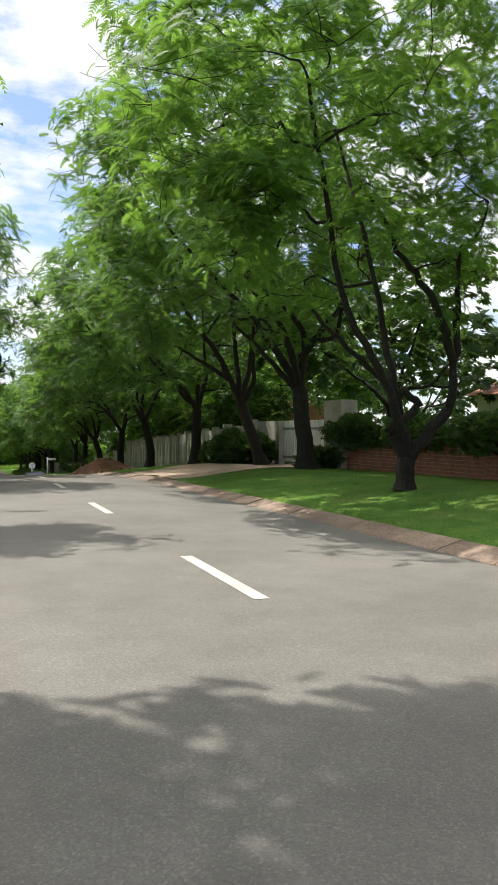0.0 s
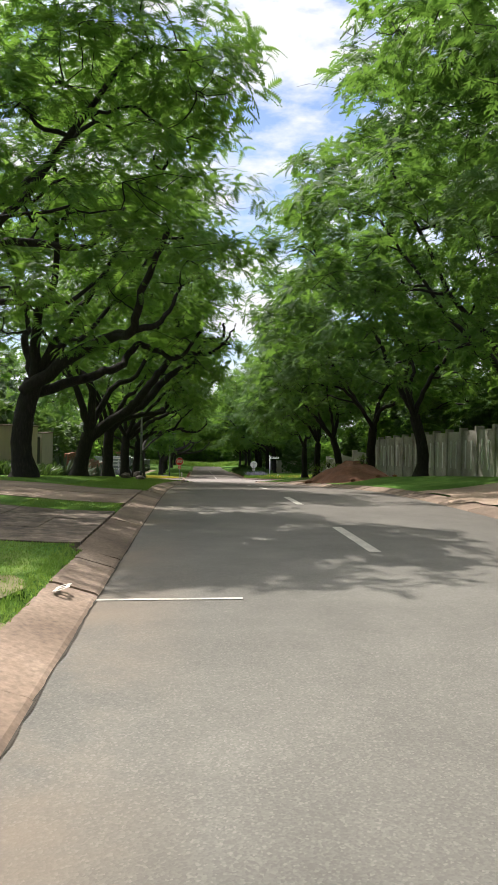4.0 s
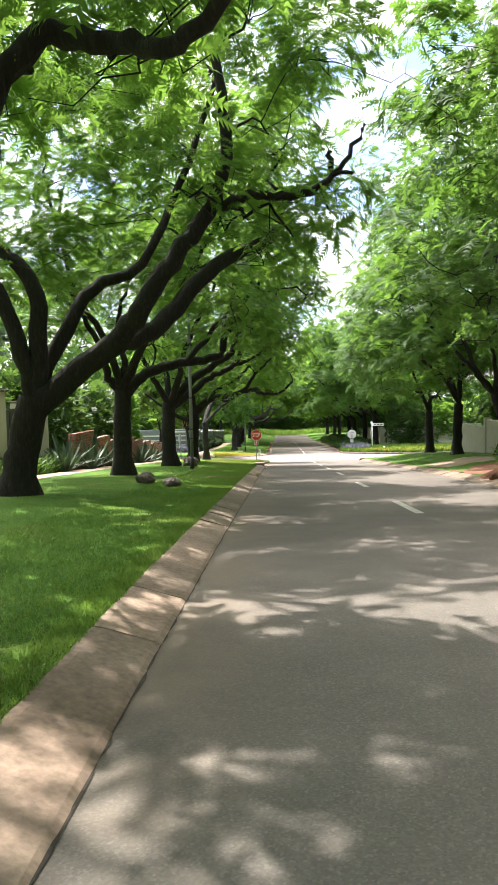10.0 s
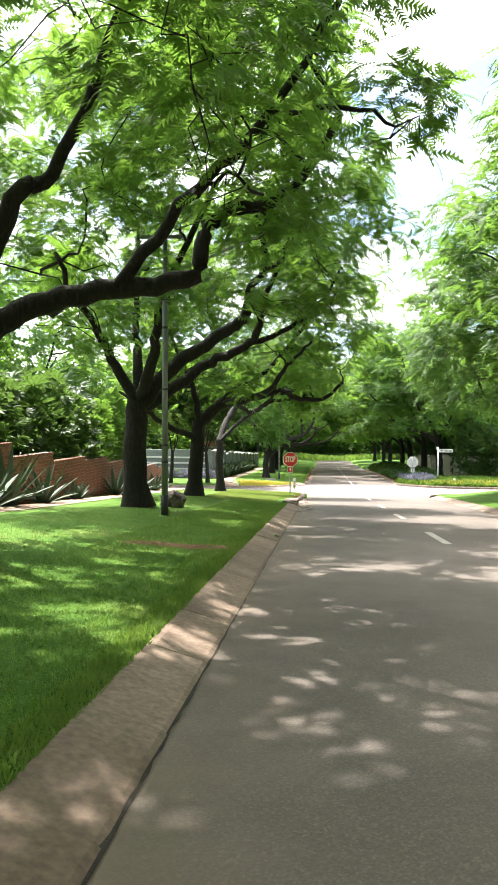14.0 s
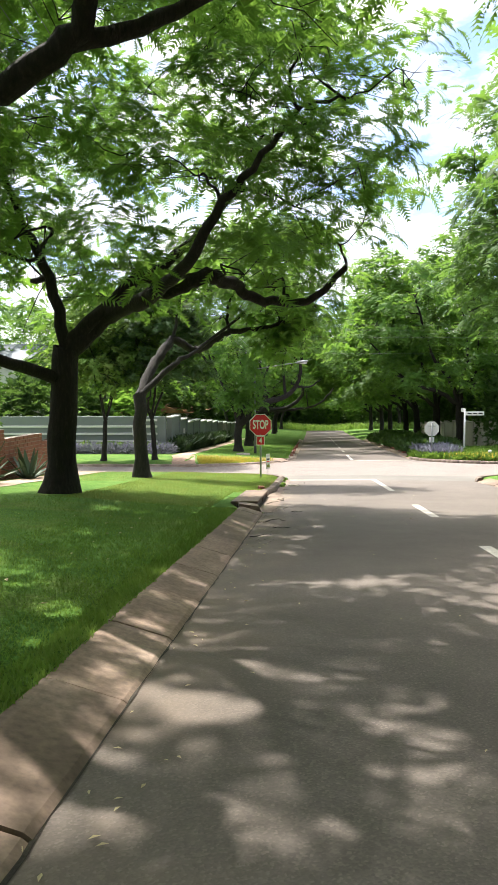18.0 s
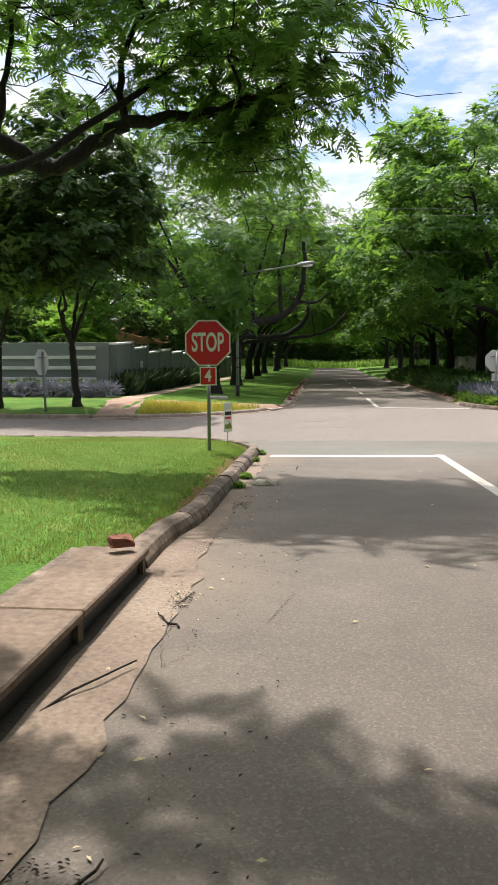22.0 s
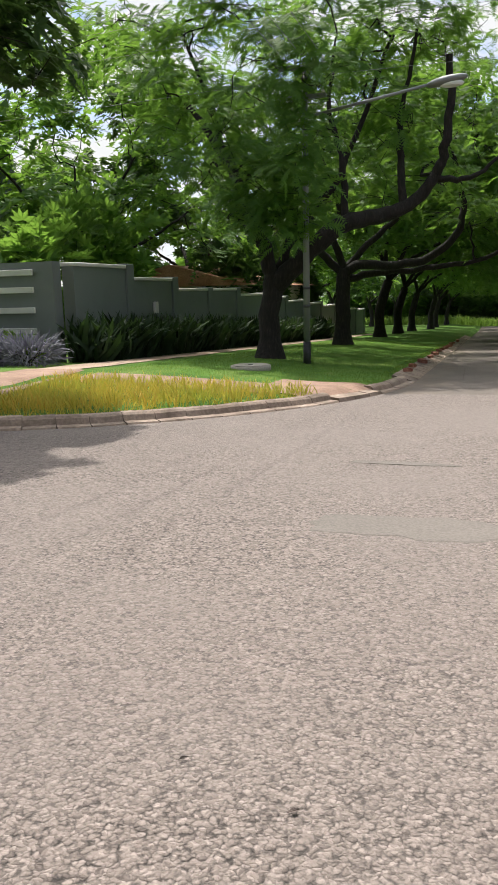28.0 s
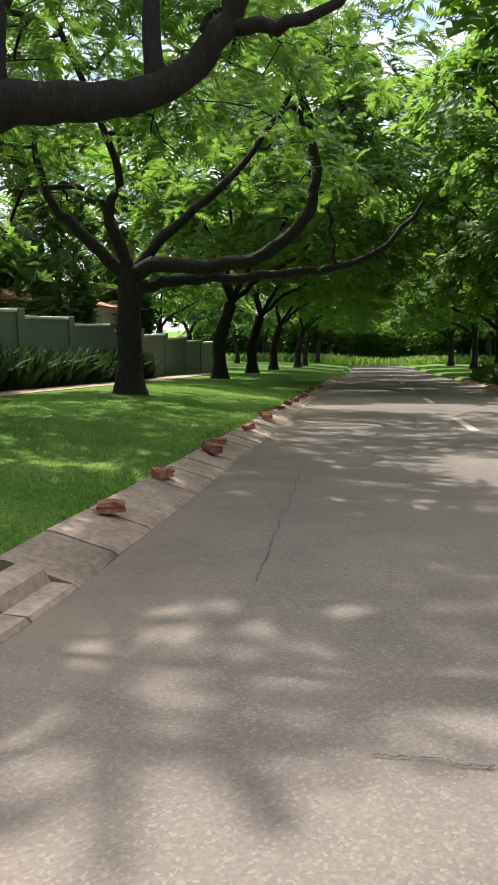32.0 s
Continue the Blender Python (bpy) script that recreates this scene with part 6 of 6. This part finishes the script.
for k, (x, y, h) in enumerate(((-5.95, 46.6, 1.0), (-6.3, 47.8, 1.2), (-5.8, 48.9, 1.1), (-6.0, 50.3, 1.3), (-5.85, 51.8, 1.0), (-5.9, 57.8, 0.9), (-5.8, 59.2, 1.1), (-5.9, 60.6, 0.9), (-5.85, 62.8, 0.8), (-5.9, 54.2, 0.6))):
    agave(x, y, h, 10 + k)


def palm(x, y, h, seed):
    """A tree fern-like palm with arching feather leaves."""
    r = random.Random(seed)
    g = np.random.RandomState(seed)
    b = empty("palm", x, y, gz(x, y), label="garden palm with arching feathery fronds behind the wall", category="palm", group="palms")
    V, Fq = tube(curve_through([(0, 0, 0), (0.05, 0, h * 0.5), (0, 0.05, h)], 4, r, 0.01), np.linspace(0.16, 0.12, 9), 10)
    mesh_ob("stem", V, Fq, BARK, b, True)
    for k in range(20):
        a, up = k * 2.4, 1.1 - 1.1 * (k / 20)
        rib, P, D = [], [], []
        for j in range(13):
            u = j / 12 * 2.1
            p = np.array([u * math.cos(a) * math.cos(up * (1 - 0.2 * u)), u * math.sin(a) * math.cos(up * (1 - 0.2 * u)), h + u * math.sin(up) - 0.27 * u * u])
            rib.append(p)
        for j in range(1, 12):
            d = rib[j + 1] - rib[j]
            side = np.cross(d, [0, 0, 1.0])
            side /= np.linalg.norm(side) + 1e-9
            for s in (-1, 1):
                for q in (0.0, 0.5):
                    P.append(rib[j] + d * q)
                    D.append(side * s + d / (np.linalg.norm(d) + 1e-9) * 0.6 - np.array([0, 0, 0.35]))
        v1, f1 = scatter(STRAP, np.array(P), np.array(D), np.full(len(P), 0.42), np.zeros((len(P), 3)))
        mesh_ob("frond", v1, f1, LEAF, b)
    return b


palm(12.0, 39.5, 2.6, 1)
palm(12.4, 35.5, 2.2, 2)
palm(11.8, 44.5, 1.8, 3)


for k in range(14):
    bush(-16 + 2.6 * k, 161.0 + (k % 3), 2.4, 2.0, 4.6, LEAF if k % 2 else LEAF_DARK, SPRIG, 0.42, 1300, "leafy thicket where the road ends", "thicket", 300 + k, "thickets")


# ---- houses behind the walls ----
def house(x0, y0, x1, y1, wall_h, roof_h, wall_mat, roof_mat, label, along_y=True, windows=()):
    """A plain gabled house: walls, roof with eaves, windows."""
    z = gz((x0 + x1) / 2, (y0 + y1) / 2)
    hs = empty("house", (x0 + x1) / 2, (y0 + y1) / 2, z, label=label, category="house")
    w, d = (x1 - x0) / 2, (y1 - y0) / 2
    part("wall", box(-w, -d, -0.3, w, d, wall_h), wall_mat, hs)
    bm = bmesh.new()
    e = 0.4
    if along_y:
        A = [(-w - e, -d - e, wall_h + 0.002), (w + e, -d - e, wall_h + 0.002), (0, -d - e, wall_h + roof_h)]
        B = [(p[0], -p[1], p[2]) for p in A]
    else:
        A = [(-w - e, -d - e, wall_h + 0.002), (-w - e, d + e, wall_h + 0.002), (-w - e, 0, wall_h + roof_h)]
        B = [(-p[0], p[1], p[2]) for p in A]
    va, vb = [bm.verts.new(p) for p in A], [bm.verts.new(p) for p in B]
    bm.faces.new(va)
    bm.faces.new(vb[::-1])
    for i in range(3):
        j = (i + 1) % 3
        bm.faces.new((va[i], vb[i], vb[j], va[j]))
    bmesh.ops.recalc_face_normals(bm, faces=bm.faces[:])
    rf = part("roof", bm, roof_mat, hs)
    for wx, wy, wz, sx, sy, sz in windows:
        win = part("window", box(wx - sx, wy - sy, wz, wx + sx, wy + sy, wz + sz), SIGN_WHITE, hs, "white window frame")
        if sx < sy:
            o = 0.004 if wx > 0 else -0.004
            part("pane", box(wx + o - sx, wy - sy + 0.07, wz + 0.07, wx + o + sx, wy + sy - 0.07, wz + sz - 0.07), DARK_GLASS, win)
        else:
            o = 0.004 if wy > 0 else -0.004
            part("pane", box(wx - sx + 0.07, wy + o - sy, wz + 0.07, wx + sx - 0.07, wy + o + sy, wz + sz - 0.07), DARK_GLASS, win)
    return hs


house(19.5, 8.0, 27.0, 26.0, 2.6, 1.6, CREAM_WALL, TILE_ROOF, "cream house with a tiled roof behind the brick wall", True, ((-3.77, -5, 0.9, 0.03, 0.7, 1.2), (-3.77, 2, 0.9, 0.03, 0.7, 1.2)))
house(13.5, 36.0, 20.0, 46.0, 2.3, 1.6, WHITE_WALL, TILE_ROOF, "white house with a red tiled roof among trees")
house(-23.5, 90.0, -16.6, 97.5, 5.2, 1.2, WHITE_WALL, SLATE_ROOF, "white house with a dark roof behind the grey wall", False, ((3.17, 0, 1.0, 0.03, 0.6, 1.3), (1.5, -2.77, 1.2, 0.5, 0.03, 1.2), (-1.0, -2.77, 1.2, 0.5, 0.03, 1.2)))
house(-13.5, 96.0, -8.0, 106.0, 2.2, 0.8, CREAM_WALL, TILE_ROOF, "house with a terracotta tiled roof behind trees")
house(-17.0, 52.0, -9.8, 64.0, 2.2, 1.2, WHITE_WALL, SLATE_ROOF, "pale house glimpsed over the brick wall", True, ((3.62, 1, 1.0, 0.03, 0.8, 1.1),))


# ---- lawns, litter ----
def lawn_blades(name, boxes, label, seed, h=0.017, mat=None):
    g = np.random.RandomState(seed)
    P = []
    for x0, x1, y0, y1, n in boxes:
        p = np.stack([g.uniform(x0, x1, n), g.uniform(y0, y1, n)], 1)
        d = off_road(p[:, 0], p[:, 1])
        ok = (d > np.where((p[:, 1] > 61) & (p[:, 1] < 82), 0.2, 0.335)) & ~((p[:, 0] < 0) & (p[:, 1] > 17.9) & (p[:, 1] < 20.9)) & ~((p[:, 0] < 0) & (p[:, 1] > 22.3) & (p[:, 1] < 25.8)) & ~((p[:, 0] < -0.5) & (p[:, 1] > 57.8) & (p[:, 1] < 61.1) & (p[:, 0] > -1.2))
        P.append(p[ok])
    P = np.concatenate(P)
    n = len(P)
    Z = land(P[:, 0], P[:, 1])
    a = g.uniform(0, 6.283, n)
    w = g.uniform(0.004, 0.008, n)
    hh = h * g.uniform(0.5, 1.5, n)
    lean = g.normal(0, 0.6, (n, 2)) * hh[:, None]
    c, s = np.cos(a) * w, np.sin(a) * w
    V = np.stack([np.stack([P[:, 0] - c, P[:, 1] - s, Z - 0.01], 1), np.stack([P[:, 0] + c, P[:, 1] + s, Z - 0.01], 1), np.stack([P[:, 0] + lean[:, 0], P[:, 1] + lean[:, 1], Z + hh], 1)], 1).reshape(-1, 3)
    return tagged(mesh_ob(name, V, np.arange(3 * n).reshape(-1, 3), mat or BLADE), label, "grass", kind="stuff")


lawn_blades("lawn_grass", ((-1.6, -0.9, 8, 18, 14000), (-2.2, -0.9, 21, 22.3, 4000), (-2.4, -0.79, 26, 58, 90000), (-4.5, -2.4, 26, 58, 26000), (-1.25, -0.85, 26, 70, 30000)), "short green lawn grass beside the kerb", 1)
lawn_blades("lawn_grass", ((-3.4, -0.62, 57.8, 70.5, 75000), (-7.0, -3.4, 62, 70, 15000)), "sunlit slightly dry lawn at the corner", 6, 0.017, BLADE_DRY)
lawn_blades("lawn_grass", ((-4.6, -0.79, 79.1, 96, 40000), (5.05, 9.5, 4, 19, 26000), (5.0, 8.0, 52, 70.5, 12000)), "short green lawn grass on the far verges", 2)
lawn_blades("kerb_grass", ((-0.95, -0.77, 8, 17.6, 3000), (-0.95, -0.77, 26, 58, 20000), (-0.8, -0.66, 61.2, 67.7, 2500)), "longer ragged grass overhanging the kerb", 3, 0.026)


def litter(name, n, xs, ys, size, mat, label, seed, on_road=True):
    """Small fallen leaves lying flat."""
    g = np.random.RandomState(seed)
    x, y = g.uniform(xs[0], xs[1], n), g.uniform(ys[0], ys[1], n)
    V, Fc = [], []
    for i in range(n):
        z = (cross_z(x[i], y[i]) if on_road else gz(x[i], y[i]) + 0.03) + 0.006
        a, s = g.uniform(0, 6.28), size * g.uniform(0.5, 1.4)
        c, q = math.cos(a) * s, math.sin(a) * s
        o = len(V)
        V += [(x[i] - c, y[i] - q, z), (x[i] + q * 0.4, y[i] - c * 0.4, z + s * 0.3), (x[i] + c, y[i] + q, z), (x[i] - q * 0.4, y[i] + c * 0.4, z + s * 0.15)]
        Fc.append((o, o + 1, o + 2, o + 3))
    return tagged(mesh_ob(name, V, Fc, mat), label, "leaf litter", kind="stuff")


def crack(points, width, seed):
    """A jagged open crack in the road, a thin dark ribbon."""
    r = random.Random(seed)
    P = curve_through([(x, y, 0) for x, y in points], 9, r, 0.006)
    V, Fc = [], []
    for i, p in enumerate(P):
        w = width * r.uniform(0.25, 1.0) * (0.3 if i in (0, len(P) - 1) else 1.0)
        q = P[min(i + 1, len(P) - 1)] - P[max(i - 1, 0)]
        nx, ny = -q[1], q[0]
        ln = math.hypot(nx, ny) + 1e-6
        for k in (-1, 1):
            x, y = p[0] + k * w * nx / ln, p[1] + k * w * ny / ln
            V.append((x, y, cross_z(x, y) + 0.0065))
    for i in range(len(P) - 1):
        Fc.append((2 * i, 2 * i + 1, 2 * i + 3, 2 * i + 2))
    return tagged(mesh_ob("road_crack", V, Fc, DARK_SILT_SHADE), "jagged dark crack in the old asphalt", "crack", "road cracks", "structure")


CRACKS = (
    ((-0.21, 60.07), (-0.26, 60.3), (-0.26, 60.45), (-0.32, 60.87), (-0.39, 61.19), (-0.37, 61.55), (-0.37, 61.87)),
    ((0.14, 60.61), (0.17, 60.78), (0.2, 60.9), (0.24, 61.07)),
    ((-0.21, 60.07), (-0.17, 60.14), (-0.12, 60.21)),
    ((-0.3, 62.51), (-0.07, 62.54), (0.16, 62.62), (0.22, 62.48), (0.4, 62.48), (0.61, 62.47)),
    ((-0.06, 61.97), (0.08, 62.0), (0.14, 62.15), (0.28, 62.19), (0.56, 62.18)),
    ((0.17, 61.67), (0.22, 61.76), (0.32, 61.82)),
    ((-0.01, 61.52), (0.09, 61.51), (0.15, 61.45), (0.22, 61.34)),
    ((0.27, 56.24), (0.26, 56.46), (0.42, 56.64), (0.51, 56.68), (0.77, 56.65)),
    ((0.14, 84.27), (0.18, 83.22), (0.19, 82.48), (0.21, 81.81), (0.23, 81.16)),
    ((0.67, 79.91), (0.8, 79.92), (0.87, 79.9), (0.94, 79.91)),
    ((-0.04, 73.91), (-0.04, 74.03), (-0.03, 74.14), (-0.08, 74.27), (-0.09, 74.45), (-0.05, 74.61), (-0.08, 74.85), (-0.2, 75.18)),
    ((0.0, 74.42), (0.08, 74.42), (0.19, 74.41), (0.31, 74.37), (0.34, 74.34)),
)
for k, pts in enumerate(CRACKS):
    crack(pts, 0.0032 if pts[0][1] > 76 else 0.0012 if pts[0][1] > 70 else 0.002, k)
SMOOTH_TAR = stony("smooth_tar", (0.12, 0.103, 0.091), (0.14, 0.12, 0.106), (0.165, 0.142, 0.125), 1.5, 80, 0.8, 0.2, 0.002)


def tar_patch(x, y, rx, ry, turn, seed):
    """A smooth filled patch with a ragged rim, flat on the road."""
    c, q = math.cos(radians(turn)), math.sin(radians(turn))
    V, Fc, m = [(x, y, cross_z(x, y) + 0.0035)], [], 40
    for ring, lift in ((0.94, 0.0035), (1.0, -0.002)):
        for i in range(m):
            a = i / m * 6.2832
            k = ring * (1 + 0.2 * math.sin(2 * a + seed) + 0.1 * math.sin(5 * a + seed) + 0.06 * math.sin(11 * a + seed * 3))
            u, v = rx * k * math.cos(a), ry * k * math.sin(a)
            px, py = x + u * c - v * q, y + u * q + v * c
            V.append((px, py, cross_z(px, py) + lift))
    for i in range(m):
        j = (i + 1) % m
        Fc += [(0, 1 + i, 1 + j), (1 + i, 1 + m + i, 1 + m + j, 1 + j)]
    return tagged(mesh_ob("tar_patch", V, Fc, SMOOTH_TAR), "smooth grey tar patch in the rough surface", "road patch", "tar patches", "structure")


tar_patch(0.11, 74.35, 0.3, 0.06, -5, 1)
tar_patch(0.34, 72.87, 0.42, 0.22, 4, 2)
litter("fallen_leaves", 110, (-0.4, 2.6), (46, 67), 0.015, DRY_LEAF, "pale dry leaves scattered on the asphalt", 1)
litter("fallen_leaves", 130, (-0.48, -0.1), (44, 68), 0.014, DRY_LEAF, "dry leaves gathered along the kerb", 2)
litter("fallen_leaves", 60, (-3.0, -1.0), (44, 60), 0.024, DRY_LEAF, "pale leaves lying on the lawn", 3, False)
litter("dark_crumbs", 420, (-0.42, 0.25), (54.5, 67.0), 0.009, BARK, "dark crumbs and bark on the road's edge", 4)
for k, (x, y, w) in enumerate(((-0.42, 58.35, 0.2), (-0.36, 57.65, 0.16), (-0.24, 58.75, 0.18), (-0.38, 56.9, 0.12), (-0.3, 60.9, 0.1), (-0.4, 62.0, 0.1), (-0.3, 63.6, 0.12))):
    litter("gutter_debris", 14, (x - w * 0.8, x + w * 0.8), (y - w * 1.5, y + w * 1.5), 0.01, DRY_LEAF, "dry leaves lying in the gutter", 20 + k)
    litter("gutter_debris", 150, (x - w * 0.6, x + w * 0.6), (y - w * 1.4, y + w * 1.4), 0.007, BARK, "dark bark crumbs washed into the gutter", 40 + k)
litter("pebbles", 60, (-1.0, 3.0), (70, 79), 0.012, ROCK, "small stones on the crossing", 5)
for k, (x, y, ln, rz) in enumerate(((-0.2, 57.0, 0.3, 20), (-0.1, 56.2, 0.2, -15), (-0.42, 59.8, 0.6, 60), (0.05, 58.3, 0.16, 10), (-0.3, 55.4, 0.26, 35), (0.1, 66.2, 0.14, 80), (-0.28, 60.6, 0.2, 120), (-0.15, 58.9, 0.18, 75))):
    r = random.Random(k)
    V, Fq = tube(curve_through([(-ln / 2, 0, 0.012), (0, r.uniform(-0.05, 0.05), 0.018), (ln / 2, r.uniform(-0.04, 0.04), 0.012)], 3, r, 0.006), np.linspace(0.006, 0.003, 7), 6)
    tw = mesh_ob("twig", V, Fq, BARK, None, True)
    tw.matrix_world = pose(x, y, cross_z(x, y), -2, 0, rz)
    tagged(tw, "dry fallen twig lying in the gutter", "twig", "twigs")
# painted number and thin line at a drive
kn = empty("kerb_number", -0.72, 15.85, float(H(15.85)) + 0.075, label="faded white house number painted on the kerb", category="road marking", kind="structure")
words("18", 0.26, WHITE_PAINT, kn, pose(0, 0, 0.012, 0, -16, 0) @ pose(0, 0, 0, 0, 0, 0), bold=0.01)
marking("thin_line", -0.45, 0.55, 15.95, 16.0, "thin white painted line across the lane's edge")
